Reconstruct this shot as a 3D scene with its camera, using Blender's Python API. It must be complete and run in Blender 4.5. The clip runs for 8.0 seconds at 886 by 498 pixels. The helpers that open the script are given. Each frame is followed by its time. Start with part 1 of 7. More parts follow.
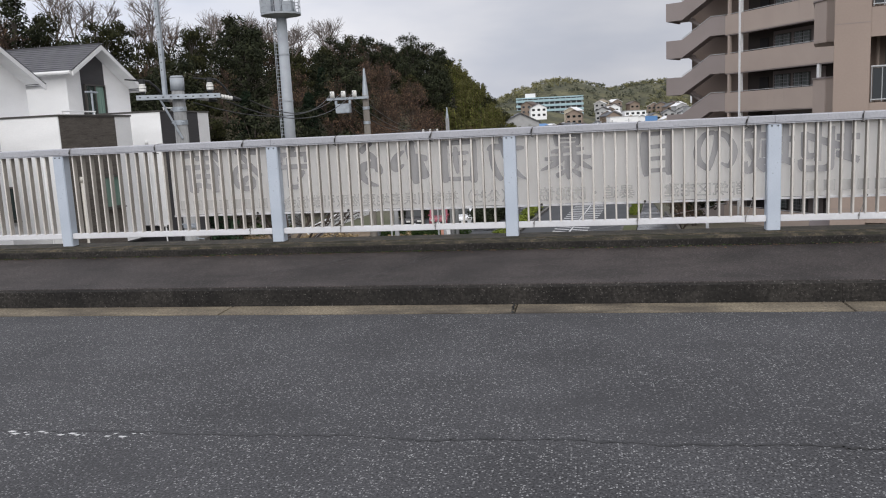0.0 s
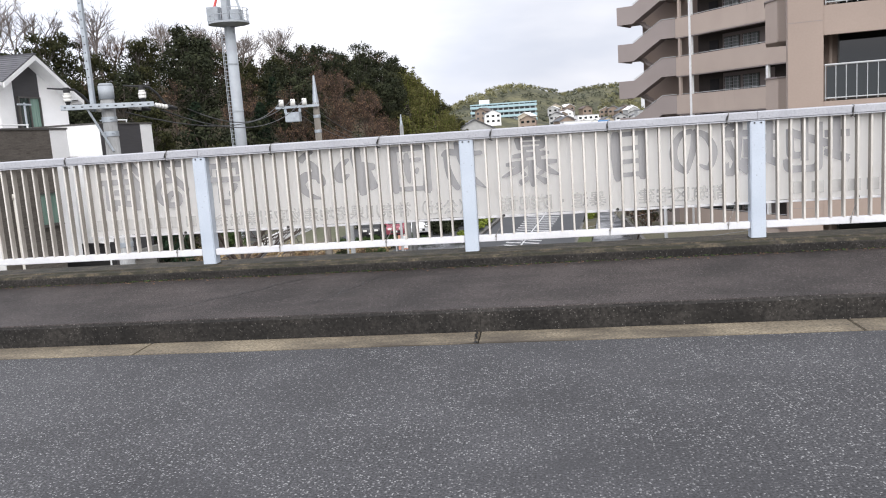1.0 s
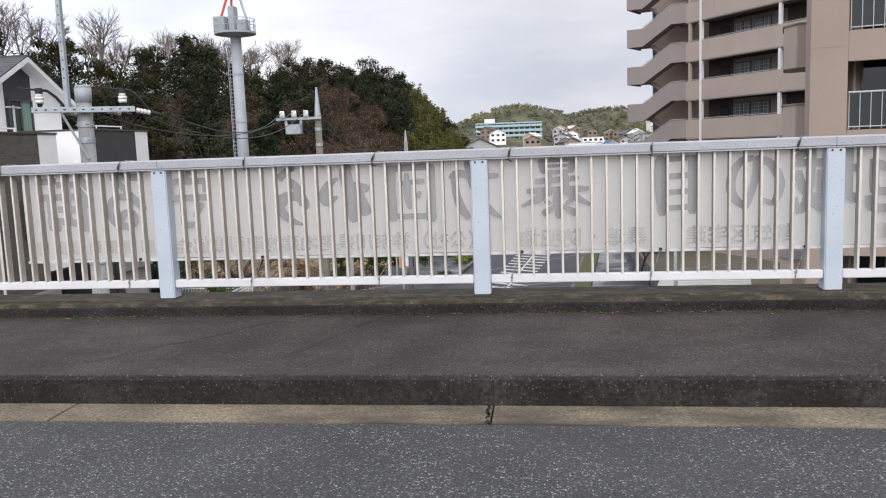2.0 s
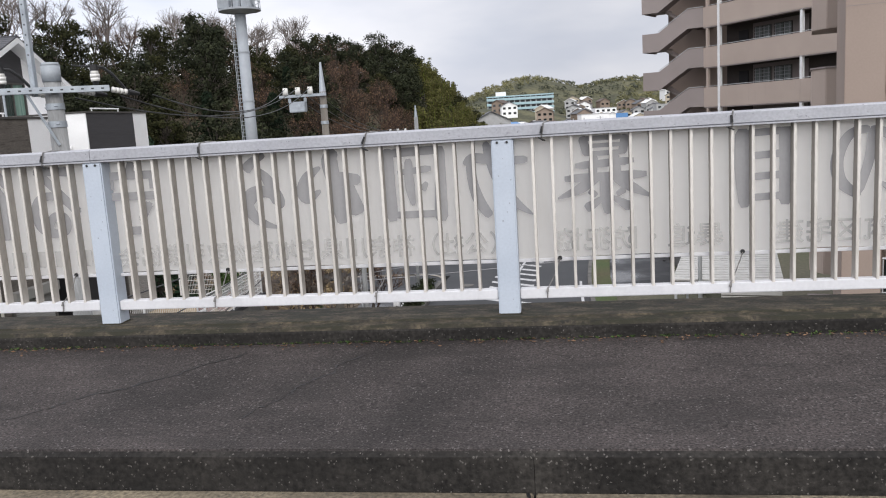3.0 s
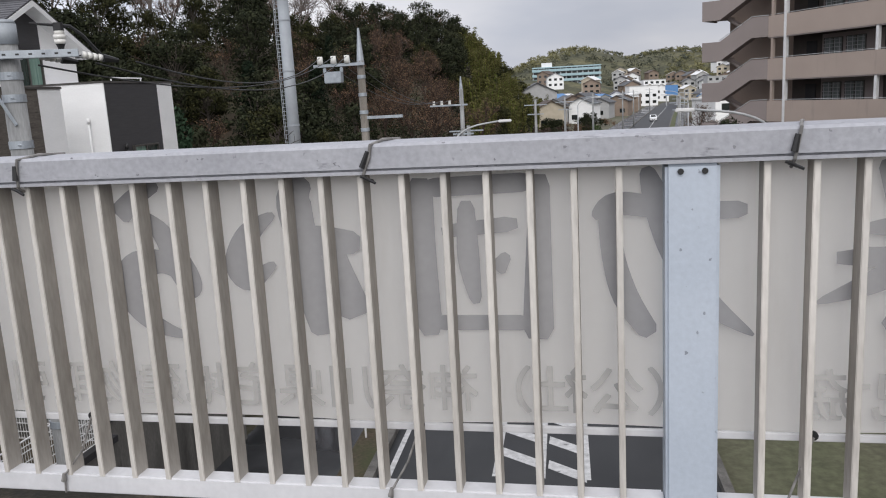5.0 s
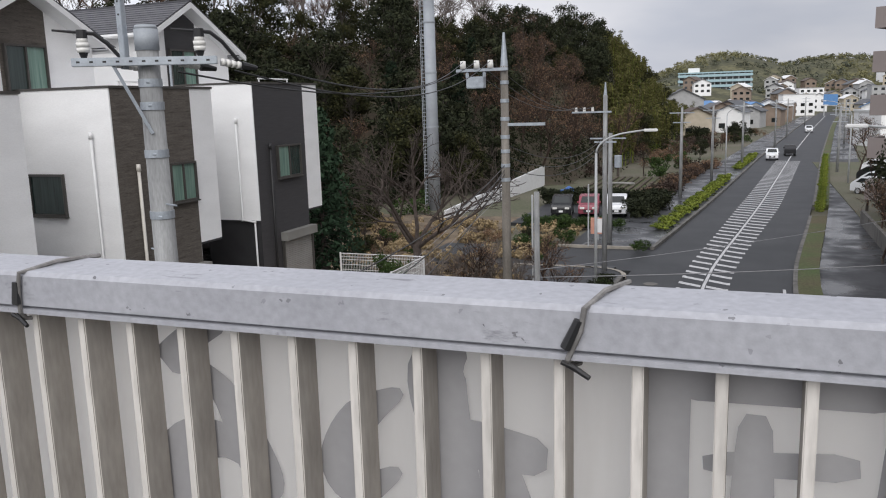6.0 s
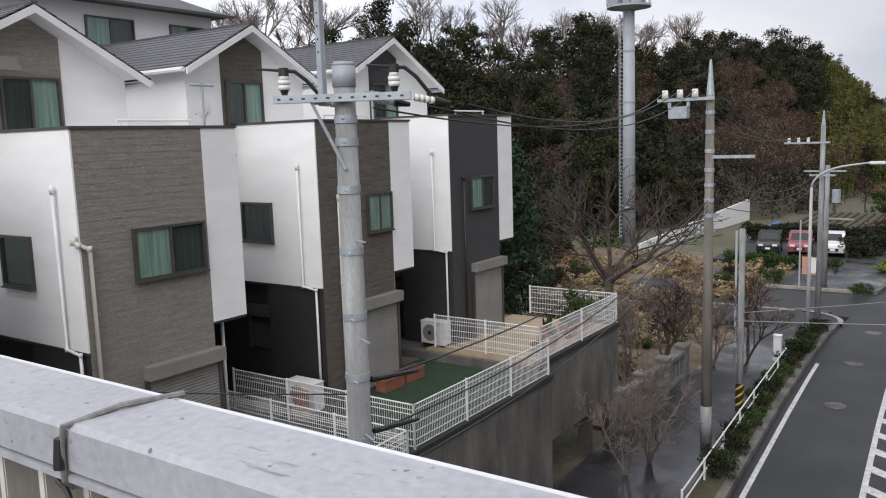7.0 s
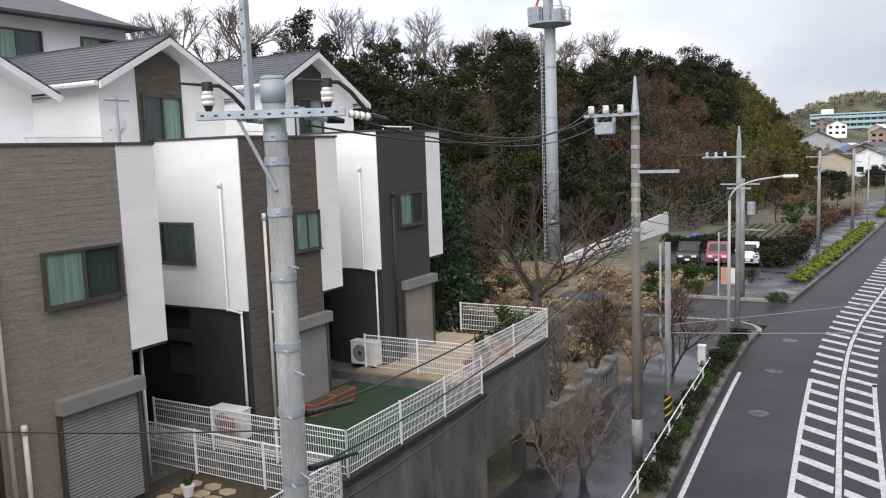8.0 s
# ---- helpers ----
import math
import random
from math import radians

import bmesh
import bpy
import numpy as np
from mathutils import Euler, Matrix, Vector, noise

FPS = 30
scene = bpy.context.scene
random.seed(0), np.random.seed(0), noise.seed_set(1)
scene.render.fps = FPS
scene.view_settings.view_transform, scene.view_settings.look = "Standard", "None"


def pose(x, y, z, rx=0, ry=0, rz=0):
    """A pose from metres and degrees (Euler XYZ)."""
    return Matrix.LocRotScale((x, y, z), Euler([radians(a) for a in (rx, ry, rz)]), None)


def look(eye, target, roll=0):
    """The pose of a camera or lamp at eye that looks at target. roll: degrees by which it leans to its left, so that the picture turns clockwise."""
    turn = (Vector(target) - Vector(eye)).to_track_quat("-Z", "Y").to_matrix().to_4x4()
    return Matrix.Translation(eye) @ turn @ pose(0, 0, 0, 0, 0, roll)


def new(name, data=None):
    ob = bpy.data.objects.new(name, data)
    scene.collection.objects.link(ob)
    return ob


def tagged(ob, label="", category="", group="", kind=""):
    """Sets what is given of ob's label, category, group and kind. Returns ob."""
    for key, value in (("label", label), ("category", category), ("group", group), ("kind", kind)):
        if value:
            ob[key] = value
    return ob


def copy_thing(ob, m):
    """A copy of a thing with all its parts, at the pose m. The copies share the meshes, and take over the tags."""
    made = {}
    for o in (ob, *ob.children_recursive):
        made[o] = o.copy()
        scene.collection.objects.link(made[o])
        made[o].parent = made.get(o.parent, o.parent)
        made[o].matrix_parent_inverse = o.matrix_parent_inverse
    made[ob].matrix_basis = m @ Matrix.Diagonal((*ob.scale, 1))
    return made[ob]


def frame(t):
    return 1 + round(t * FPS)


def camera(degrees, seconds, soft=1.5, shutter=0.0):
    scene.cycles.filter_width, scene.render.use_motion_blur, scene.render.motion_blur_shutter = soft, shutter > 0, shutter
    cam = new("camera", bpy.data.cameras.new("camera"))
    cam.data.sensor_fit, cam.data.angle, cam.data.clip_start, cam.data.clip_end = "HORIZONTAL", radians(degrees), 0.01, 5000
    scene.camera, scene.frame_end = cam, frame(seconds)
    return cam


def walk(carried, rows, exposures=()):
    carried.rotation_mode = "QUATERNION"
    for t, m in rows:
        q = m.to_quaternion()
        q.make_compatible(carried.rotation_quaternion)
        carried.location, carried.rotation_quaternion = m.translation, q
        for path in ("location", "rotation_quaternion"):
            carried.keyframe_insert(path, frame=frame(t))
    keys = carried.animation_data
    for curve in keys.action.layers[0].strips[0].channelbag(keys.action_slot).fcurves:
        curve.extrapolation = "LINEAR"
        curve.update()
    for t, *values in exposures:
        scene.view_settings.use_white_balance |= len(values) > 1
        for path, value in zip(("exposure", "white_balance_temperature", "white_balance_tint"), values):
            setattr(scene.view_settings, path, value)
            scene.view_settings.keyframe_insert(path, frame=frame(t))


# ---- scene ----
cam = camera(57.7, 8.0, soft=1.1)
PATH = [
    (0, (0.614, -6.455, 1.195), (0.255, -4.511, 0.89), -2.8),
    (0.5, (0.544, -6.157, 1.189), (0.289, -4.205, 0.833), -3.3),
    (1, (0.537, -5.764, 1.165), (0.281, -3.802, 0.872), -3.9),
    (2.5, (0.315, -4.217, 1.161), (0.057, -2.25, 0.911), -1.5),
    (3, (0.251, -3.663, 1.172), (-0.042, -1.709, 0.862), -3.5),
    (3.5, (0.095, -3.096, 1.174), (-0.228, -1.158, 0.799), -2.3),
    (4, (0.043, -2.554, 1.174), (-0.289, -0.622, 0.777), -3.5),
    (5.3, (-0.251, -1.312, 1.24), (-0.71, 0.599, 0.871), -2.3),
    (5.5, (-0.313, -1.144, 1.222), (-0.838, 0.748, 0.845), -1.5),
    (6, (-0.461, -0.851, 1.363), (-1.169, 0.985, 1.008), -1.7),
    (6.5, (-0.525, -0.596, 1.416), (-1.529, 1.108, 1.118), -2.5),
    (7, (-0.673, -0.436, 1.416), (-1.801, 1.194, 1.146), -1.8),
    (7.5, (-0.859, -0.345, 1.445), (-1.958, 1.308, 1.206), -2.0),
    (8, (-0.973, -0.194, 1.449), (-1.944, 1.538, 1.209), -2.0),
]
walk(cam, [(t, look(eye, target, roll)) for t, eye, target, roll in PATH],
     exposures=[(0.0, 0.08), (0.5, 0.6), (1.0, 0.72), (1.3, 0.64), (2.4, 0.38), (3.0, 0.36), (3.5, 0.42), (4.0, 0.32), (5.5, 0.02), (6.2, 0.1), (7.0, 0.2), (8.0, 0.46)])

# ---- world, sun, exposure ----
world = bpy.data.worlds.new("overcast")
scene.world = world
world.use_nodes = True
wn, wl = world.node_tree.nodes, world.node_tree.links
wn.clear()
w_out = wn.new("ShaderNodeOutputWorld")
w_bg = wn.new("ShaderNodeBackground")
w_sky = wn.new("ShaderNodeTexSky")
w_sky.sky_type = "NISHITA"
w_sky.sun_disc = False
w_sky.sun_elevation = radians(38)
w_sky.sun_rotation = radians(155)
w_sky.air_density, w_sky.dust_density = 1.0, 3.0
w_tc = wn.new("ShaderNodeTexCoord")
w_map = wn.new("ShaderNodeMapping")
w_map.inputs["Scale"].default_value = (1.0, 1.0, 3.2)
w_no = wn.new("ShaderNodeTexNoise")
w_no.inputs["Scale"].default_value = 2.6
w_no.inputs["Detail"].default_value = 5.0
w_no.inputs["Roughness"].default_value = 0.5
w_ramp = wn.new("ShaderNodeValToRGB")
w_ramp.color_ramp.elements[0].position = 0.36
w_ramp.color_ramp.elements[0].color = (6.5, 6.8, 7.8, 1)
w_ramp.color_ramp.elements[1].position = 0.62
w_ramp.color_ramp.elements[1].color = (9.1, 9.05, 9.55, 1)
w_mix = wn.new("ShaderNodeMixRGB")
w_mix.inputs["Fac"].default_value = 0.93
wl.new(w_tc.outputs["Generated"], w_map.inputs["Vector"])
wl.new(w_map.outputs["Vector"], w_no.inputs["Vector"])
wl.new(w_no.outputs["Fac"], w_ramp.inputs["Fac"])
wl.new(w_sky.outputs["Color"], w_mix.inputs["Color1"])
wl.new(w_ramp.outputs["Color"], w_mix.inputs["Color2"])
w_sep = wn.new("ShaderNodeSeparateXYZ")
wl.new(w_tc.outputs["Generated"], w_sep.inputs[0])
w_gr = wn.new("ShaderNodeMapRange")
w_gr.inputs["From Min"].default_value, w_gr.inputs["From Max"].default_value = 0.25, 1.0
w_gr.inputs["To Min"].default_value, w_gr.inputs["To Max"].default_value = 1.0, 1.5
wl.new(w_sep.outputs["Z"], w_gr.inputs["Value"])
w_mul = wn.new("ShaderNodeVectorMath")
w_mul.operation = "SCALE"
wl.new(w_mix.outputs["Color"], w_mul.inputs[0])
wl.new(w_gr.outputs["Result"], w_mul.inputs["Scale"])
w_side = wn.new("ShaderNodeMapRange")
w_side.inputs["From Min"].default_value, w_side.inputs["From Max"].default_value = -0.60, 0.0
w_side.inputs["To Min"].default_value, w_side.inputs["To Max"].default_value = 1.14, 0.73
wl.new(w_sep.outputs["X"], w_side.inputs["Value"])
w_mul2 = wn.new("ShaderNodeVectorMath")
w_mul2.operation = "SCALE"
wl.new(w_mul.outputs["Vector"], w_mul2.inputs[0])
wl.new(w_side.outputs["Result"], w_mul2.inputs["Scale"])
wl.new(w_mul2.outputs["Vector"], w_bg.inputs["Color"])
w_bg.inputs["Strength"].default_value = 0.10
wl.new(w_bg.outputs["Background"], w_out.inputs["Surface"])
sun_data = bpy.data.lights.new("sun", "SUN")
sun_data.energy, sun_data.angle, sun_data.color = 1.9, radians(60), (1.0, 0.985, 0.965)
sun = new("sun", sun_data)
sun.matrix_world = look((0, 0, 40), (-9, 36, 12))


# ---- materials ----
def surf(name, c1, c2=None, scale=3.0, rough=0.7, bump=0.0, bscale=60.0, metal=0.0, stretch=(1, 1, 1), fine=0.25,
         vary=0.0, island=False, speck=None, spec=0.5, stain=None, back=None):
    """A rough surface with broad mottling, fine grain and relief, at real size."""
    m = bpy.data.materials.new(name)
    m.use_nodes = True
    n, l = m.node_tree.nodes, m.node_tree.links
    p = n["Principled BSDF"]
    c2 = c2 or tuple(v * 0.8 for v in c1)
    tc = n.new("ShaderNodeTexCoord")
    mp = n.new("ShaderNodeMapping")
    mp.inputs["Scale"].default_value = stretch
    l.new(tc.outputs["Object"], mp.inputs["Vector"])
    a = n.new("ShaderNodeTexNoise")
    a.inputs["Scale"].default_value, a.inputs["Detail"].default_value = scale, 6.0
    l.new(mp.outputs["Vector"], a.inputs["Vector"])
    r = n.new("ShaderNodeValToRGB")
    r.color_ramp.elements[0].position, r.color_ramp.elements[0].color = 0.33, (*c2, 1)
    r.color_ramp.elements[1].position, r.color_ramp.elements[1].color = 0.67, (*c1, 1)
    l.new(a.outputs["Fac"], r.inputs["Fac"])
    f = n.new("ShaderNodeTexNoise")
    f.inputs["Scale"].default_value, f.inputs["Detail"].default_value = bscale, 3.0
    l.new(mp.outputs["Vector"], f.inputs["Vector"])
    g = n.new("ShaderNodeMapRange")
    g.inputs["To Min"].default_value, g.inputs["To Max"].default_value = 1 - fine, 1 + fine
    g.inputs["From Min"].default_value, g.inputs["From Max"].default_value = 0.25, 0.75
    l.new(f.outputs["Fac"], g.inputs["Value"])
    mul = n.new("ShaderNodeVectorMath")
    mul.operation = "SCALE"
    l.new(r.outputs["Color"], mul.inputs[0])
    l.new(g.outputs["Result"], mul.inputs["Scale"])
    col = mul.outputs["Vector"]
    if vary:
        src = n.new("ShaderNodeNewGeometry").outputs["Random Per Island"] if island else n.new("ShaderNodeObjectInfo").outputs["Random"]
        v = n.new("ShaderNodeMapRange")
        v.inputs["To Min"].default_value, v.inputs["To Max"].default_value = 1 - vary, 1 + vary
        l.new(src, v.inputs["Value"])
        m2 = n.new("ShaderNodeVectorMath")
        m2.operation = "SCALE"
        l.new(col, m2.inputs[0])
        l.new(v.outputs["Result"], m2.inputs["Scale"])
        col = m2.outputs["Vector"]
    if speck:
        vo = n.new("ShaderNodeTexVoronoi")
        vo.inputs["Scale"].default_value = speck[0]
        l.new(mp.outputs["Vector"], vo.inputs["Vector"])
        st = n.new("ShaderNodeSeparateColor")
        l.new(vo.outputs["Color"], st.inputs["Color"])
        th = n.new("ShaderNodeMath")
        th.operation = "GREATER_THAN"
        th.inputs[1].default_value = speck[1]
        l.new(st.outputs["Red"], th.inputs[0])
        di = n.new("ShaderNodeMath")
        di.operation = "LESS_THAN"
        di.inputs[1].default_value = speck[3]
        wob = n.new("ShaderNodeTexNoise")
        wob.inputs["Scale"].default_value = speck[0] * 1.7
        l.new(mp.outputs["Vector"], wob.inputs["Vector"])
        wm = n.new("ShaderNodeMath")
        wm.operation = "MULTIPLY_ADD"
        wm.inputs[1].default_value, wm.inputs[2].default_value = 1.5, -0.75
        l.new(wob.outputs["Fac"], wm.inputs[0])
        wa = n.new("ShaderNodeMath")
        wa.operation = "ADD"
        l.new(vo.outputs["Distance"], wa.inputs[0])
        l.new(wm.outputs[0], wa.inputs[1])
        l.new(wa.outputs[0], di.inputs[0])
        an = n.new("ShaderNodeMath")
        an.operation = "MULTIPLY"
        l.new(th.outputs[0], an.inputs[0])
        l.new(di.outputs[0], an.inputs[1])
        gr = n.new("ShaderNodeMath")
        gr.operation = "MULTIPLY"
        l.new(an.outputs[0], gr.inputs[0])
        l.new(st.outputs["Green"], gr.inputs[1])
        mx = n.new("ShaderNodeMixRGB")
        l.new(gr.outputs[0], mx.inputs["Fac"])
        l.new(col, mx.inputs["Color1"])
        mx.inputs["Color2"].default_value = (*speck[2], 1)
        col = mx.outputs["Color"]
    if stain:
        sn = n.new("ShaderNodeTexNoise")
        sn.inputs["Scale"].default_value, sn.inputs["Detail"].default_value = stain[0], 7.0
        sn.inputs["Roughness"].default_value = 0.65
        sm = n.new("ShaderNodeMapping")
        sm.inputs["Scale"].default_value = stain[4]
        sm.inputs["Location"].default_value = (3.1, 7.7, 1.3)
        l.new(tc.outputs["Object"], sm.inputs["Vector"])
        l.new(sm.outputs["Vector"], sn.inputs["Vector"])
        sr = n.new("ShaderNodeMapRange")
        sr.inputs["From Min"].default_value, sr.inputs["From Max"].default_value = stain[1], stain[2]
        l.new(sn.outputs["Fac"], sr.inputs["Value"])
        mx = n.new("ShaderNodeMixRGB")
        l.new(sr.outputs["Result"], mx.inputs["Fac"])
        l.new(col, mx.inputs["Color1"])
        mx.inputs["Color2"].default_value = (*stain[3], 1)
        col = mx.outputs["Color"]
    l.new(col, p.inputs["Base Color"])
    p.inputs["Roughness"].default_value = rough
    p.inputs["Metallic"].default_value = metal
    p.inputs["Specular IOR Level"].default_value = spec
    if bump:
        b = n.new("ShaderNodeBump")
        b.inputs["Strength"].default_value, b.inputs["Distance"].default_value = bump, 0.004
        l.new(f.outputs["Fac"], b.inputs["Height"])
        l.new(b.outputs["Normal"], p.inputs["Normal"])
    return m


def glass(name, tint, rough=0.03):
    """Window glass before a dim room: a dark glossy sheet."""
    m = bpy.data.materials.new(name)
    m.use_nodes = True
    p = m.node_tree.nodes["Principled BSDF"]
    p.inputs["Base Color"].default_value = (*tint, 1)
    p.inputs["Roughness"].default_value = rough
    p.inputs["Specular IOR Level"].default_value = 0.8
    return m


def leafmat_far(name, c1, c2):
    return surf(name, c1, c2, 0.05, 0.9, fine=0.15, vary=0.25, island=True, bscale=1)


M = {}
M["asphalt"] = surf("asphalt", (0.063, 0.063, 0.067), (0.045, 0.045, 0.048), 1.3, 0.8, 1.0, 105, fine=0.85, spec=0.3,
                    speck=(112, 0.70, (0.33, 0.33, 0.33), 0.42), stain=(0.9, 0.5, 0.8, (0.040, 0.040, 0.043), (1, 2.2, 1)))
M["footway"] = surf("wet footway asphalt", (0.056, 0.047, 0.045), (0.027, 0.023, 0.022), 2.2, 0.72, 1.0, 110, fine=0.95, spec=0.3,
                    speck=(115, 0.82, (0.17, 0.155, 0.15), 0.40), stain=(2.0, 0.5, 0.85, (0.020, 0.018, 0.017), (1, 3, 1)))
M["road"] = surf("valley road asphalt", (0.036, 0.037, 0.039), (0.020, 0.021, 0.023), 0.5, 0.55, 0.3, 40, fine=0.3, spec=0.35,
                 stain=(0.35, 0.50, 0.75, (0.020, 0.021, 0.023), (3, 0.4, 1)))
M["wet"] = surf("wet footway asphalt with puddled patches", (0.040, 0.041, 0.044), (0.022, 0.023, 0.025), 0.5, 0.5, 0.15, 40, fine=0.3)
wt = M["wet"].node_tree
wt_n, wt_r = wt.nodes.new("ShaderNodeTexNoise"), wt.nodes.new("ShaderNodeMapRange")
wt_n.inputs["Scale"].default_value, wt_n.inputs["Detail"].default_value = 0.35, 4.0
wt_r.inputs["From Min"].default_value, wt_r.inputs["From Max"].default_value = 0.42, 0.60
wt_r.inputs["To Min"].default_value, wt_r.inputs["To Max"].default_value = 0.16, 0.65
wt.links.new(wt.nodes["Texture Coordinate"].outputs["Object"], wt_n.inputs["Vector"])
wt.links.new(wt_n.outputs["Fac"], wt_r.inputs["Value"])
wt.links.new(wt_r.outputs["Result"], wt.nodes["Principled BSDF"].inputs["Roughness"])
M["gutter"] = surf("gutter concrete", (0.22, 0.185, 0.13), (0.125, 0.105, 0.078), 2.2, 0.85, 0.8, 70, fine=0.55, spec=0.3,
                   speck=(95, 0.72, (0.08, 0.075, 0.065), 0.4), stain=(1.2, 0.48, 0.7, (0.055, 0.046, 0.036), (1, 3, 1)))
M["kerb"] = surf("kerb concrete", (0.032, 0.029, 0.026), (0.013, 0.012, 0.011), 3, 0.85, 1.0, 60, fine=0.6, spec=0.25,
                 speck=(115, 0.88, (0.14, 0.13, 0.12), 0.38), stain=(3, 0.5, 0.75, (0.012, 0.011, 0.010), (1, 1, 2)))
M["ledge"] = surf("mossy ledge concrete", (0.085, 0.068, 0.044), (0.020, 0.017, 0.012), 11, 0.85, 1.0, 70, fine=0.6,
                  speck=(45, 0.7, (0.012, 0.011, 0.009), 0.45), stain=(9, 0.47, 0.56, (0.019, 0.018, 0.009), (0.6, 2, 1)))
M["concrete"] = surf("weathered concrete", (0.165, 0.157, 0.145), (0.083, 0.079, 0.072), 1.4, 0.85, 0.5, 30, fine=0.2,
                     stretch=(1, 1, 0.35), stain=(1.6, 0.52, 0.72, (0.045, 0.042, 0.038), (1, 1, 0.28)))
M["pole_brown"] = surf("brown-grey pole concrete", (0.24, 0.22, 0.195), (0.15, 0.137, 0.12), 4, 0.85, 0.3, 80, fine=0.2, stretch=(1, 1, 0.2), spec=0.2,
                       stain=(7, 0.5, 0.8, (0.085, 0.078, 0.07), (1, 1, 0.1)))
M["pole"] = surf("pole concrete", (0.34, 0.345, 0.345), (0.19, 0.193, 0.195), 5, 0.8, 0.3, 80, fine=0.15, stretch=(1, 1, 0.2),
                 stain=(7, 0.5, 0.8, (0.15, 0.145, 0.14), (1, 1, 0.1)))
M["rail"] = surf("weathered white aluminium", (0.40, 0.405, 0.435), (0.33, 0.335, 0.365), 3.5, 0.5, 0.15, 90, fine=0.12, spec=0.4,
                 speck=(110, 0.96, (0.14, 0.14, 0.15), 0.33), stain=(30, 0.64, 0.74, (0.17, 0.17, 0.185), (0.3, 1.6, 1)))
M["post"] = surf("pale blue grey paint", (0.50, 0.55, 0.62), (0.43, 0.48, 0.55), 3, 0.5, 0.1, 90, fine=0.05, spec=0.4,
                 speck=(90, 0.95, (0.24, 0.26, 0.30), 0.22))
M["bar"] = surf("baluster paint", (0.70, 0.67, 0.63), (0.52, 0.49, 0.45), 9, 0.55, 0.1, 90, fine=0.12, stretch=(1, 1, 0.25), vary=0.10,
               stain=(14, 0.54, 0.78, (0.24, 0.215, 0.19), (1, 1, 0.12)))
# baluster paint darkened: the shade between the bars is in this colour
M["bar_side"] = surf("baluster paint with flank shade", (0.50, 0.47, 0.43), (0.32, 0.295, 0.265), 9, 0.7, 0.1, 90, fine=0.15, stretch=(1, 1, 0.25), vary=0.10, spec=0.2)
M["bar_bottom"] = surf("bottom rail paint", (0.70, 0.70, 0.72), (0.60, 0.60, 0.62), 4, 0.5, fine=0.05)
M["white_wall"] = surf("white siding", (0.86, 0.86, 0.86), (0.80, 0.80, 0.80), 0.8, 0.75, 0.3, 25, fine=0.04, stretch=(1, 1, 3))
M["taupe"] = surf("taupe siding", (0.265, 0.243, 0.217), (0.215, 0.196, 0.174), 4, 0.8, 0.8, 30, fine=0.3, stretch=(1, 0.45, 4), spec=0.25,
                  stain=(5, 0.54, 0.70, (0.165, 0.148, 0.13), (1, 0.55, 5)))
M["brown"] = surf("dark brown siding", (0.135, 0.119, 0.104), (0.098, 0.086, 0.075), 4, 0.8, 0.8, 30, fine=0.3, stretch=(1, 0.45, 4), spec=0.25,
                  stain=(5, 0.54, 0.70, (0.052, 0.045, 0.038), (1, 0.55, 5)))
M["black_wall"] = surf("charcoal siding", (0.055, 0.053, 0.056), (0.045, 0.043, 0.046), 4, 0.75, 0.3, 26, fine=0.1, stretch=(0.5, 0.5, 6))
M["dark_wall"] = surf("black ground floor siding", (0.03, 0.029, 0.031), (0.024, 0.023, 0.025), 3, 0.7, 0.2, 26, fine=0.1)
# wall brown taken very dark to hold the corridor's deep shade
M["corridor"] = surf("brown wall darkened for shade", (0.075, 0.062, 0.056), (0.055, 0.046, 0.041), 1, 0.8, fine=0.08)
M["hill_cover"] = surf("mixed winter woods", (0.115, 0.108, 0.055), (0.045, 0.048, 0.028), 0.035, 0.95, fine=0.55, bscale=0.45)
# leaf colours of the far hills, greyed to paint in distance haze
M["far_olive"] = leafmat_far("olive woods greyed for haze", (0.095, 0.10, 0.065), (0.055, 0.062, 0.042))
M["far_bamboo"] = leafmat_far("bamboo woods greyed for haze", (0.20, 0.185, 0.085), (0.12, 0.12, 0.06))
M["white"] = surf("white paint", (0.78, 0.78, 0.78), (0.70, 0.70, 0.70), 3, 0.5, fine=0.04)
M["offwhite"] = surf("ivory pipe", (0.66, 0.63, 0.57), (0.58, 0.55, 0.5), 3, 0.45, fine=0.04)
M["frame"] = surf("bronze window frame", (0.10, 0.095, 0.088), (0.08, 0.075, 0.07), 3, 0.4, fine=0.04, metal=0.4)
M["roof"] = surf("dark slate roof", (0.078, 0.078, 0.088), (0.054, 0.054, 0.061), 3, 0.55, 0.3, 30, fine=0.15, vary=0.25, island=True)
M["shutter"] = surf("grey roller shutter", (0.25, 0.245, 0.23), (0.21, 0.205, 0.19), 2, 0.5, fine=0.04)
# copy of the grey shutter with the recess's dimness in its colour
M["shutter_dark"] = surf("roller shutter dimmed for recess", (0.062, 0.060, 0.058), (0.048, 0.046, 0.045), 2, 0.5, fine=0.05)
M["metal"] = surf("galvanised steel", (0.42, 0.46, 0.50), (0.32, 0.35, 0.39), 7, 0.5, 0.1, 60, fine=0.1, metal=0.3)
M["tower"] = surf("pale grey tower paint", (0.34, 0.37, 0.40), (0.29, 0.31, 0.34), 1.5, 0.55, fine=0.06)
M["dark"] = surf("black rubber", (0.02, 0.02, 0.021), (0.014, 0.014, 0.015), 4, 0.5, fine=0.1)
M["wire"] = surf("cable sheath", (0.03, 0.03, 0.032), (0.02, 0.02, 0.021), 4, 0.5, fine=0.1)
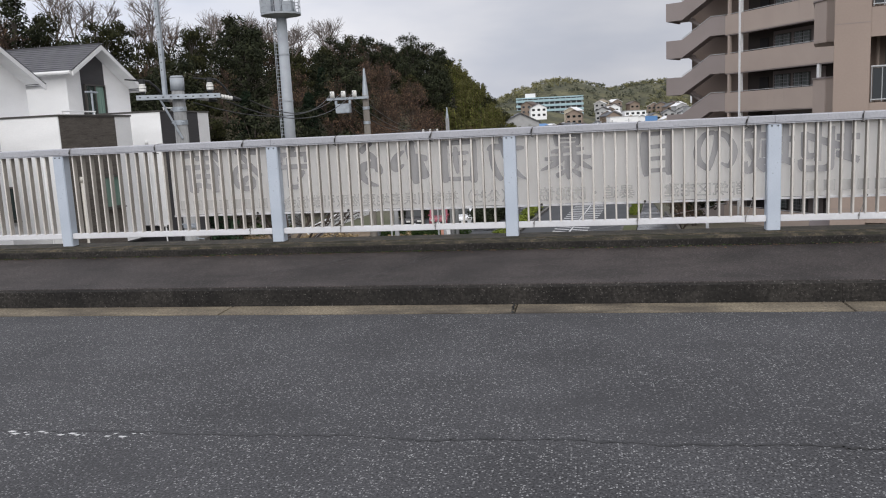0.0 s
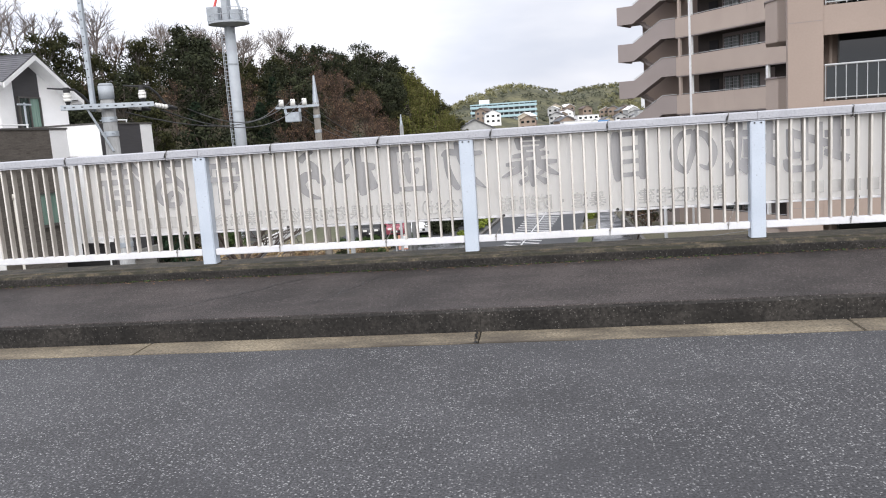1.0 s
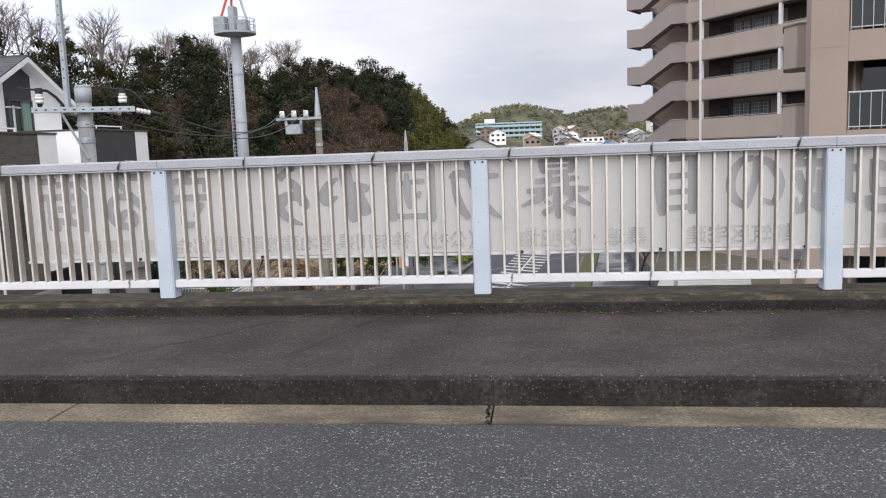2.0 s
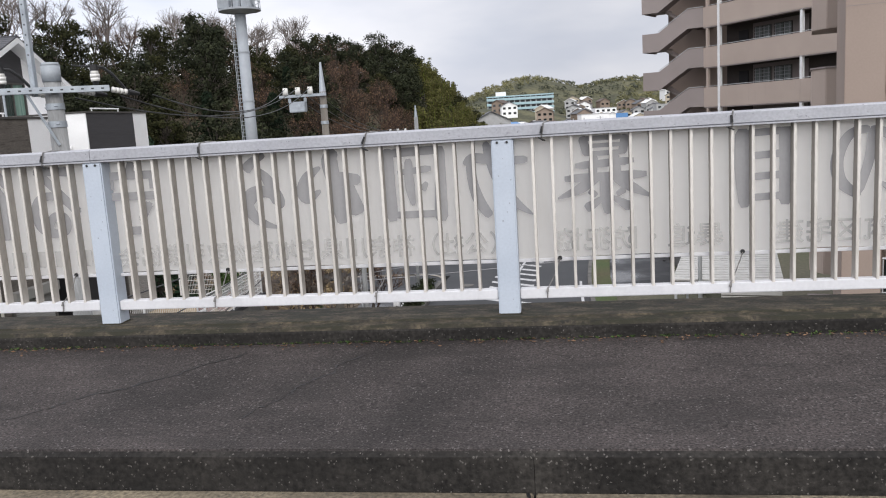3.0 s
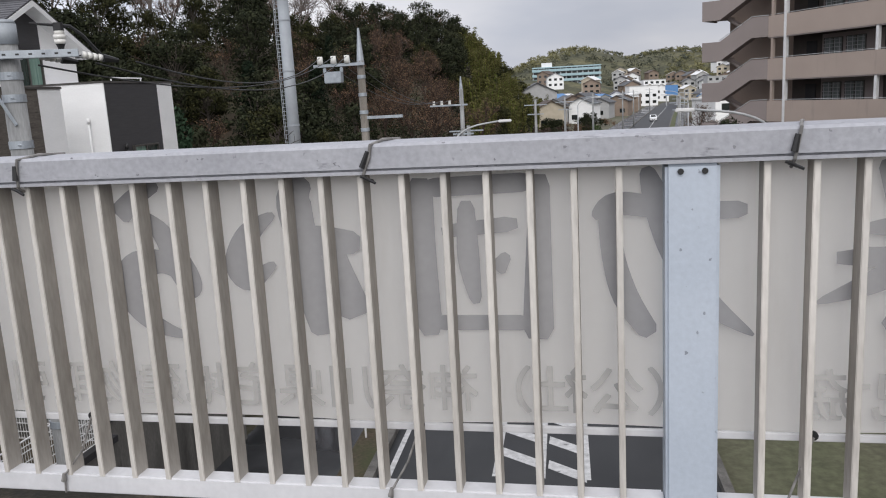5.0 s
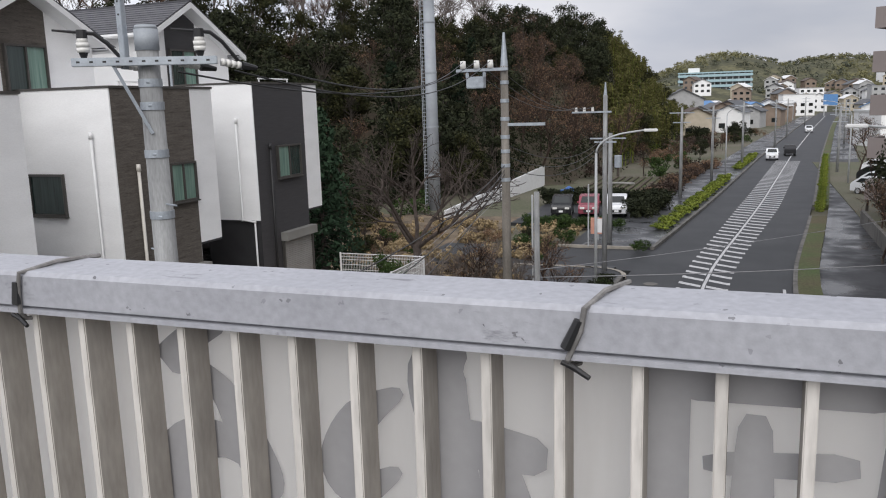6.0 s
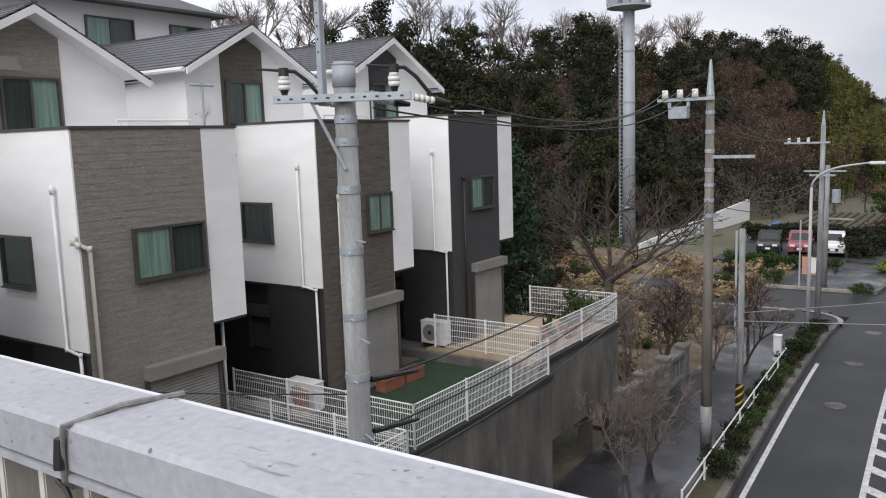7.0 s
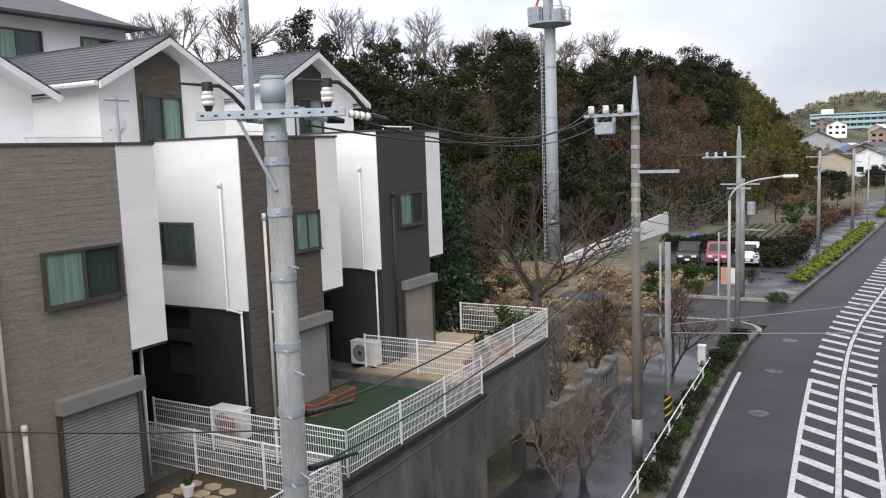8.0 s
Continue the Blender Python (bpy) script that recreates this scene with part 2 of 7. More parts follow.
M["wire_pale"] = surf("grey steel wire", (0.30, 0.30, 0.31), (0.24, 0.24, 0.25), 4, 0.5, fine=0.1)
M["insul"] = surf("white porcelain", (0.78, 0.77, 0.74), (0.70, 0.69, 0.66), 5, 0.25, fine=0.03)
M["line"] = surf("worn road paint", (0.60, 0.60, 0.60), (0.42, 0.42, 0.42), 6, 0.7, 0.2, 60, fine=0.12,
                 stain=(7, 0.58, 0.74, (0.12, 0.12, 0.124), (1, 1, 1)))
M["grass"] = surf("rough grass", (0.060, 0.088, 0.026), (0.085, 0.07, 0.036), 0.35, 0.95, 0.8, 14, fine=0.4)
M["soil"] = surf("leaf-strewn soil", (0.085, 0.062, 0.042), (0.05, 0.042, 0.026), 0.6, 0.95, 0.8, 14, fine=0.5,
                 stain=(0.5, 0.5, 0.7, (0.045, 0.055, 0.02), (1, 1, 1)))
M["field"] = surf("valley ground", (0.13, 0.115, 0.085), (0.085, 0.09, 0.05), 0.12, 0.95, 0.5, 6, fine=0.3)
M["turf"] = surf("artificial turf", (0.020, 0.045, 0.019), (0.015, 0.034, 0.015), 3, 0.95, 0.6, 60, fine=0.3)
M["paving"] = surf("sandy paving", (0.42, 0.33, 0.22), (0.33, 0.25, 0.16), 2.5, 0.85, 0.5, 30, fine=0.15)
M["beige"] = surf("apartment beige render", (0.33, 0.26, 0.22), (0.295, 0.232, 0.197), 0.4, 0.8, 0.2, 20, fine=0.04)
M["beige_light"] = surf("apartment pale parapet", (0.44, 0.36, 0.31), (0.40, 0.325, 0.28), 0.4, 0.8, fine=0.03,
                        stain=(2, 0.6, 0.8, (0.30, 0.26, 0.23), (1, 1, 0.1)))
# parapet beige greyed down; the stair side's shade is in the colour
M["beige_grey"] = surf("apartment render, greyed for stair shade", (0.275, 0.235, 0.225), (0.245, 0.21, 0.20), 0.4, 0.8, fine=0.04)
M["steel"] = surf("grey rail paint", (0.45, 0.46, 0.47), (0.38, 0.39, 0.40), 4, 0.45, fine=0.04)
M["red"] = surf("red lattice paint", (0.55, 0.06, 0.05), (0.45, 0.05, 0.04), 2, 0.5, fine=0.05)
M["terracotta"] = surf("terracotta planter", (0.27, 0.10, 0.06), (0.21, 0.08, 0.05), 5, 0.8, fine=0.1)
M["glass"] = glass("dark window glass", (0.012, 0.016, 0.016))
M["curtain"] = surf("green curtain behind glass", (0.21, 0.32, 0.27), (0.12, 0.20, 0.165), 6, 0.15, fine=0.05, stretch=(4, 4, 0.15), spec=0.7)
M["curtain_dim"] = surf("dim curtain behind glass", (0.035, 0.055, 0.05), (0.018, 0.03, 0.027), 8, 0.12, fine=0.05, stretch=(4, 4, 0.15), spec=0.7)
M["bark"] = surf("grey brown bark", (0.085, 0.07, 0.058), (0.05, 0.042, 0.036), 6, 0.9, 0.6, 40, fine=0.25, stretch=(1, 1, 0.3))
M["twig"] = surf("bare twigs", (0.070, 0.050, 0.041), (0.042, 0.031, 0.026), 2, 0.95, fine=0.15, vary=0.35, spec=0.1)
M["twig_pale"] = surf("pale bare twigs", (0.20, 0.17, 0.155), (0.13, 0.11, 0.10), 2, 0.95, fine=0.15, vary=0.2, spec=0.1)


def leafmat(name, c1, c2):
    return surf(name, c1, c2, 1.2, 0.85, fine=0.2, vary=0.45, island=True, bscale=8, spec=0.12)


M["leaf"] = leafmat("evergreen leaves", (0.036, 0.040, 0.021), (0.013, 0.017, 0.009))
M["leaf_pine"] = leafmat("green pine needles", (0.040, 0.070, 0.040), (0.018, 0.034, 0.019))
M["twig_brown"] = surf("grey-brown twigs", (0.20, 0.17, 0.15), (0.12, 0.10, 0.088), 2, 0.95, fine=0.15, vary=0.2, spec=0.1)
M["cherry_bark"] = surf("dark cherry bark", (0.105, 0.086, 0.076), (0.058, 0.047, 0.042), 5, 0.95, 0.5, 40, fine=0.25, spec=0.1)
M["leaf_olive"] = leafmat("olive leaves", (0.045, 0.045, 0.018), (0.018, 0.021, 0.009))
M["leaf_dark"] = leafmat("dark conifer needles", (0.013, 0.023, 0.012), (0.006, 0.011, 0.006))
M["leaf_bamboo"] = leafmat("bamboo leaves", (0.125, 0.115, 0.042), (0.06, 0.063, 0.022))
M["leaf_hedge"] = leafmat("yellow green hedge leaves", (0.20, 0.23, 0.04), (0.10, 0.14, 0.025))
M["leaf_shrub"] = leafmat("shrub leaves", (0.055, 0.085, 0.028), (0.028, 0.048, 0.015))
M["leaf_straw"] = leafmat("straw-coloured dry grass", (0.34, 0.26, 0.15), (0.22, 0.165, 0.095))
M["frosted"] = surf("frosted window glass", (0.20, 0.225, 0.22), (0.13, 0.15, 0.147), 3, 0.3, fine=0.06, spec=0.6)
M["dry"] = surf("dry leaf-covered garden ground", (0.20, 0.15, 0.10), (0.10, 0.077, 0.052), 0.8, 0.95, 0.8, 12, fine=0.5)
M["leaf_russet"] = leafmat("russet dry leaves", (0.20, 0.125, 0.08), (0.12, 0.075, 0.05))


# ---- mesh builders ----
class MB:
    """Collects vertices and faces for one mesh."""

    def __init__(self):
        self.v, self.f = [], []

    def add(self, verts, faces):
        o = len(self.v)
        self.v.extend(tuple(p) for p in verts)
        self.f.extend(tuple(i + o for i in q) for q in faces)
        return self

    def box(self, x0, y0, z0, x1, y1, z1, m=None):
        vs = [Vector((x, y, z)) for z in (z0, z1) for y in (y0, y1) for x in (x0, x1)]
        if m is not None:
            vs = [m @ p for p in vs]
        return self.add(vs, [(0, 2, 3, 1), (4, 5, 7, 6), (0, 1, 5, 4), (2, 6, 7, 3), (0, 4, 6, 2), (1, 3, 7, 5)])

    def cyl(self, p0, p1, r0, r1=None, n=8, caps=True):
        p0, p1 = Vector(p0), Vector(p1)
        r1 = r0 if r1 is None else r1
        d = p1 - p0
        if d.length < 1e-6:
            return self
        a = d.orthogonal().normalized()
        b = d.normalized().cross(a)
        vs = []
        for p, r in ((p0, r0), (p1, r1)):
            for i in range(n):
                t = 2 * math.pi * i / n
                vs.append(p + a * (r * math.cos(t)) + b * (r * math.sin(t)))
        fs = [(i, (i + 1) % n, n + (i + 1) % n, n + i) for i in range(n)]
        if caps:
            fs += [tuple(range(n - 1, -1, -1)), tuple(range(n, 2 * n))]
        return self.add(vs, fs)

    def tube(self, pts, r, n=6):
        """A round bar through the points, with shared rings at the bends."""
        pts = [Vector(p) for p in pts]
        o = len(self.v)
        a = None
        for i, p in enumerate(pts):
            d = ((pts[i + 1] - p).normalized() if i + 1 < len(pts) else Vector()) + ((p - pts[i - 1]).normalized() if i else Vector())
            d = d.normalized() if d.length > 1e-6 else Vector((0, 0, 1))
            a = d.orthogonal().normalized() if a is None else (a - d * a.dot(d)).normalized()
            b = d.cross(a)
            self.v.extend(tuple(p + a * (r * math.cos(2 * math.pi * k / n)) + b * (r * math.sin(2 * math.pi * k / n))) for k in range(n))
        m = len(pts)
        for i in range(m - 1):
            for k in range(n):
                q = o + i * n
                self.f.append((q + k, q + (k + 1) % n, q + n + (k + 1) % n, q + n + k))
        self.f.append(tuple(o + k for k in range(n - 1, -1, -1)))
        self.f.append(tuple(o + (m - 1) * n + k for k in range(n)))
        return self

    def prism(self, poly, axis, a, b):
        """A polygon given in the two axes other than axis, pushed from a to b."""
        def put(p, h):
            return {"x": (h, p[0], p[1]), "y": (p[0], h, p[1]), "z": (p[0], p[1], h)}[axis]
        n = len(poly)
        vs = [put(p, a) for p in poly] + [put(p, b) for p in poly]
        fs = [tuple(range(n - 1, -1, -1)), tuple(range(n, 2 * n))]
        fs += [(i, (i + 1) % n, n + (i + 1) % n, n + i) for i in range(n)]
        return self.add(vs, fs)


def mesh_of(name, mb, material, bevel=0.0, smooth=False):
    me = bpy.data.meshes.new(name)
    me.from_pydata(mb.v, [], mb.f)
    bm = bmesh.new()
    bm.from_mesh(me)
    if len(bm.faces) < 5000:
        bmesh.ops.recalc_face_normals(bm, faces=bm.faces)
    if bevel:
        bmesh.ops.bevel(bm, geom=list(bm.edges), offset=bevel, segments=2, affect="EDGES", clamp_overlap=True)
    bm.to_mesh(me)
    bm.free()
    if smooth:
        for q in me.polygons:
            q.use_smooth = True
    me.materials.append(M[material] if isinstance(material, str) else material)
    return me


def part(name, mb, material, parent=None, label="", bevel=0.0, smooth=False):
    ob = new(name, mesh_of(name, mb, material, bevel, smooth))
    if parent is not None:
        ob.parent = parent
    if label:
        ob["label"] = label
    return ob


def thing(name, label, category, at=(0, 0, 0), group="", rz=0):
    e = new(name)
    e.matrix_world = pose(*at, 0, 0, rz)
    return tagged(e, label, category, group)


def structure(name, mb, material, label, category, bevel=0.0, smooth=False):
    return tagged(part(name, mb, material, None, "", bevel, smooth), label, category, "", "structure")

# ---- the bridge ----
structure("bridge_road", MB().prism([(-10, 0), (-1.52, 0), (-1.52, -0.3), (-10, -0.3)], "x", -45, 45), "asphalt",
          "grey speckled asphalt of the bridge's carriageway", "road")
for i in range(24):
    x0 = -23.862 + i * 2.0
    structure("gutter", MB().box(x0 + 0.004, -1.52, -0.3, x0 + 1.996, -1.27, 0.003), "gutter",
              "stained sandy concrete gutter strip beside the kerb", "gutter", bevel=0.004)
for i in range(24):
    x0 = -23.862 + i * 2.0
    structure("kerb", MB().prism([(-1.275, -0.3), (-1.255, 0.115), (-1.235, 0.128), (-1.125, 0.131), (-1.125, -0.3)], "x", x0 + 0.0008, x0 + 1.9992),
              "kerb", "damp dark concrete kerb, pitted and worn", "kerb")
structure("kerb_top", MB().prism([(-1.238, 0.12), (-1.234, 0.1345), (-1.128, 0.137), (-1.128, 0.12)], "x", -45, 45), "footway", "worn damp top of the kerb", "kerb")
structure("footway", MB().prism([(-1.125, -0.3), (-1.125, 0.127), (-0.6, 0.152), (-0.1, 0.187), (-0.1, -0.3)], "x", -45, 45), "footway",
          "damp dark asphalt footway with cracks", "pavement")
structure("bridge_ledge", MB().prism([(-0.125, -0.6), (-0.125, 0.245), (-0.113, 0.262), (-0.06, 0.267), (-0.055, 0.274), (0.22, 0.272), (0.235, 0.262), (0.235, -0.9), (-0.05, -0.9)], "x", -45, 45),
          "ledge", "mossy concrete ledge that carries the railing", "ledge")
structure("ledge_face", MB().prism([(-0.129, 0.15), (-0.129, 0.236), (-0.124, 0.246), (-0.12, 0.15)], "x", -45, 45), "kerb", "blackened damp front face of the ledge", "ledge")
structure("bridge_girder", MB().box(-45, -10, -1.3, 45, 0.1, -0.91), "concrete", "concrete underside of the bridge", "girder")
for x0 in (-16.0, 8.5):
    structure("abutment", MB().box(x0 - 6, -9.5, -7.6, x0, -0.4, -1.3), "concrete", "grey concrete bridge abutment", "abutment")


def crack(pts, z_of, w, name, label):
    mb, rc = MB(), random.Random(len(pts))
    fine = []
    for (a, b) in zip(pts[:-1], pts[1:]):
        for u in (0.0, 0.27, 0.5, 0.78):
            j = 0.0 if u == 0 else 0.9 * w
            fine.append((a[0] + (b[0] - a[0]) * u + rc.uniform(-j, j), a[1] + (b[1] - a[1]) * u + rc.uniform(-j, j)))
    w0 = w
    for (a, b) in zip(fine[:-1], fine[1:]):
        w = w0 * rc.choice((0.25, 0.5, 0.7, 1.0, 1.25))
        a2, b2 = Vector((a[0], a[1])), Vector((b[0], b[1]))
        d = (b2 - a2).normalized()
        s = Vector((-d.y, d.x)) * w * 0.5
        za, zb = z_of(a[1]) + 0.0015, z_of(b[1]) + 0.0015
        mb.add([(a2.x - s.x, a2.y - s.y, za), (b2.x - s.x, b2.y - s.y, zb), (b2.x + s.x, b2.y + s.y, zb), (a2.x + s.x, a2.y + s.y, za)], [(0, 1, 2, 3)])
    return tagged(part(name, mb, "dark"), label, "crack", "", "structure")


def fw_z(y):
    return 0.127 + (y + 1.125) / 0.525 * 0.025 if y < -0.6 else 0.152 + (y + 0.6) / 0.5 * 0.035


rnd = random.Random(5)
crack([(-9 + 0.12 * i, -3.56 + 0.012 * math.sin(i * 0.9) + rnd.uniform(-0.006, 0.006)) for i in range(150)], lambda y: 0.0, 0.017, "asphalt_seam",
      "thin dark seam along the carriageway")
crack([(-9 + 0.15 * i, -1.13 + rnd.uniform(-0.008, 0.008)) for i in range(120)], fw_z, 0.008, "footway_seam", "thin seam between kerb and footway")
crack([(-1.95 + 0.07 * i + rnd.uniform(-0.03, 0.03), -1.0 + 0.072 * i + rnd.uniform(-0.02, 0.02)) for i in range(12)], fw_z, 0.011, "footway_crack", "jagged crack across the footway")
crack([(-0.95 + 0.035 * i + rnd.uniform(-0.03, 0.03), -0.95 + 0.075 * i + rnd.uniform(-0.02, 0.02)) for i in range(10)], fw_z, 0.009, "footway_crack", "short crack across the footway")
crack([(0.12 + rnd.uniform(-0.012, 0.012), -1.52 + 0.03 * i) for i in range(9)], lambda y: 0.003, 0.012, "gutter_crack", "crack in the gutter joint")
mb = MB()
for i in range(26):
    x0 = -2.1 + 0.035 * i + rnd.uniform(-0.01, 0.01)
    if rnd.random() < 0.7:
        s = rnd.uniform(0.01, 0.03)
        y0 = -3.6 + rnd.uniform(-0.02, 0.02)
        mb.add([(x0, y0, 0.002), (x0 + s, y0 - 0.006, 0.002), (x0 + s * 1.4, y0 + s * 0.4, 0.002), (x0 + s * 0.3, y0 + s * 0.5, 0.002)], [(0, 1, 2, 3)])
tagged(part("paint_scrap", mb, "line"), "worn scraps of white paint on the asphalt", "paint", "", "structure")

mb = MB()
for i in range(900):
    x0, y0 = rnd.uniform(-5, 4), -0.128 - abs(rnd.gauss(0, 0.035))
    z0, a, q = fw_z(y0) + 0.003, rnd.uniform(0, 6.28), rnd.uniform(0.004, 0.013)
    mb.add([(x0 + q * math.cos(a + k * 1.57) * (1 if k % 2 else 0.5), y0 + q * math.sin(a + k * 1.57) * (1 if k % 2 else 0.5), z0 + rnd.uniform(0, 0.006)) for k in range(4)], [(0, 1, 2, 3)])
tagged(part("leaf_litter", mb, "leaf_russet"), "brown leaf litter along the foot of the ledge", "leaf litter", "", "stuff")
mb = MB()
for i in range(500):
    x0, y0 = rnd.uniform(-5, 4), -0.127 - abs(rnd.gauss(0, 0.02))
    leaf_c, q = (x0, y0, fw_z(y0) + 0.004), rnd.uniform(0.006, 0.016)
    for k in range(4):
        a = rnd.uniform(0, 6.28)
        mb.add([(x0, y0, leaf_c[2]), (x0 + q * math.cos(a), y0 + q * 0.5 * math.sin(a), leaf_c[2] + q * 0.7), (x0 + q * math.cos(a + 0.5), y0 + q * 0.5 * math.sin(a + 0.5), leaf_c[2] + q * 0.4)], [(0, 1, 2)])
tagged(part("moss", mb, "leaf_shrub"), "small tufts of moss along the foot of the ledge", "moss", "", "stuff")

# ---- railing with its banner ----
BAYS = [(-10 + 2 * k) for k in range(10)]
post_mb = MB().box(-0.05, -0.012, 0.262, 0.05, 0.085, 1.083)
bar_mb = MB().box(-0.0065, 0.0, 0.385, 0.0065, 0.050, 1.09)
base_mb = MB().box(-0.058, -0.02, 0.27, 0.058, 0.095, 0.278)
post_me = mesh_of("post", post_mb, "post", 0.006)
base_me = mesh_of("base_plate", base_mb, "ledge", 0.002)
bar_me = mesh_of("baluster", bar_mb, "bar", 0.0015)
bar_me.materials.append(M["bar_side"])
# side faces get the paint that carries the flank shade
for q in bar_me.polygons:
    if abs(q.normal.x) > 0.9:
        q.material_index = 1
bolt_me = mesh_of("bolt", MB().cyl((0, -0.013, 0), (0, -0.016, 0), 0.006, n=8), "dark")
for bi, bx in enumerate(BAYS):
    bay = thing("railing_bay", "pale aluminium bridge railing bay with flat balusters, standing on the ledge", "railing", (bx, 0, 0), "railing bays of the bridge")
    o = new("post", post_me)
    o.parent = bay
    o = new("base_plate", base_me)
    o.parent = bay
    for s in (-0.022, 0.022):
        b = new("bolt", bolt_me)
        b.parent, b.location = bay, (s, 0, 1.068)
    for k in range(21):
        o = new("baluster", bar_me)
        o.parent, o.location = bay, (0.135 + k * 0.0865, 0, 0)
    part("bottom_rail", MB().box(0.052, 0.0, 0.342, 1.948, 0.048, 0.390), "bar_bottom", bay, bevel=0.004)
    rail = MB().prism([(-0.016, 1.083), (-0.016, 1.0895), (-0.004, 1.0905), (-0.004, 1.0935), (-0.014, 1.0945), (-0.014, 1.138), (-0.008, 1.144), (0.085, 1.147), (0.094, 1.140), (0.094, 1.083)], "x", 0.0015 if bi % 2 == 0 else 0.0, 2.0 - (0.0 if bi % 2 == 0 else 0.0015))
    part("top_rail", rail, "rail", bay, "weathered grey-white top rail")


def banner_sheet(x0, x1):
    """A slightly slack vinyl sheet between the two hems."""
    mb = MB()
    nx, nz = int((x1 - x0) / 0.05), 12
    z0, z1 = 0.515, 1.10
    for i in range(nx + 1):
        for j in range(nz + 1):
            x, u = x0 + (x1 - x0) * i / nx, j / nz
            tie = math.sin(math.pi * ((x + 0.63) / 0.8 % 1.0))
            y = 0.066 + 0.006 * math.sin(x * 3.1 + u * 2) * math.sin(math.pi * u) + 0.003 * math.sin(x * 19 + u) * u * (1 - u) * 4
            mb.v.append((x, y, z0 + (z1 - z0) * u + 0.010 * tie * (1 - u)))
    for i in range(nx):
        for j in range(nz):
            a = i * (nz + 1) + j
            mb.f.append((a, a + nz + 1, a + nz + 2, a + 1))
    return mb


M["banner"] = surf("cream vinyl", (0.94, 0.92, 0.88), (0.89, 0.865, 0.82), 1.5, 0.6, fine=0.03, bscale=30,
                   stain=(3.0, 0.55, 0.9, (0.50, 0.45, 0.37), (2.2, 1, 0.35)))
bt = M["banner"].node_tree
tr = bt.nodes.new("ShaderNodeBsdfTranslucent")
tr.inputs["Color"].default_value = (0.98, 0.955, 0.91, 1)
ms_ = bt.nodes.new("ShaderNodeMixShader")
ms_.inputs["Fac"].default_value = 0.70
bt.links.new(bt.nodes["Principled BSDF"].outputs[0], ms_.inputs[1])
bt.links.new(tr.outputs[0], ms_.inputs[2])
bt.links.new(ms_.outputs[0], bt.nodes["Material Output"].inputs["Surface"])
M["ink"] = surf("grey print showing through", (0.37, 0.366, 0.376), (0.32, 0.316, 0.326), 2, 0.65, fine=0.04)
M["ink_pale"] = surf("pale print showing through", (0.52, 0.512, 0.50), (0.46, 0.452, 0.442), 2, 0.65, fine=0.04)
M["ink_red"] = surf("red print", (0.45, 0.10, 0.08), (0.40, 0.09, 0.07), 2, 0.65, fine=0.04)
BX0, BX1 = -2.97, 6.2
banner = thing("banner", "cream vinyl slogan banner tied behind the railing, reverse side", "banner", (0, 0, 0))
part("sheet", banner_sheet(BX0, BX1), "banner", banner, smooth=True)
part("hem", MB().box(BX0, 0.05, 0.506, BX1, 0.060, 0.522), "bar_bottom", banner, "white folded bottom hem", bevel=0.002)
part("hem", MB().tube([(-10, 0.100, 1.139), (10, 0.100, 1.139)], 0.0038, 8), "bar_bottom", banner, "white round top hem behind the rail", 0, True)


def writing(text, x, z, w, h, material, y=0.0555, bold=0.011):
    """Printed characters on the far side of the sheet, so that they show mirrored from the footway. x, z: the middle."""
    cu = bpy.data.curves.new("lettering", "FONT")
    cu.body = text
    cu.offset = 0.0
    tmp = bpy.data.objects.new("lettering", cu)
    scene.collection.objects.link(tmp)
    dg = bpy.context.evaluated_depsgraph_get()
    me = bpy.data.meshes.new_from_object(tmp.evaluated_get(dg))
    bpy.data.objects.remove(tmp)
    xs = [q.co.x for q in me.vertices]
    ys = [q.co.y for q in me.vertices]
    sx, sy = w / (max(xs) - min(xs)), h / (max(ys) - min(ys))
    cx, cy = (max(xs) + min(xs)) / 2, (max(ys) + min(ys)) / 2
    mb, k = MB(), w * bold / len(text)
    vs, fs = [tuple(q.co) for q in me.vertices], [tuple(q.vertices) for q in me.polygons]
    for i, (ox, oz) in enumerate(((0, 0), (k, k), (-k, k), (k, -k), (-k, -k))):
        mb.add([(x - (a - cx) * sx + ox, y - 0.0004 * i, z + (b - cy) * sy + oz) for a, b, _ in vs], fs)
    return part("lettering", mb, material, banner)


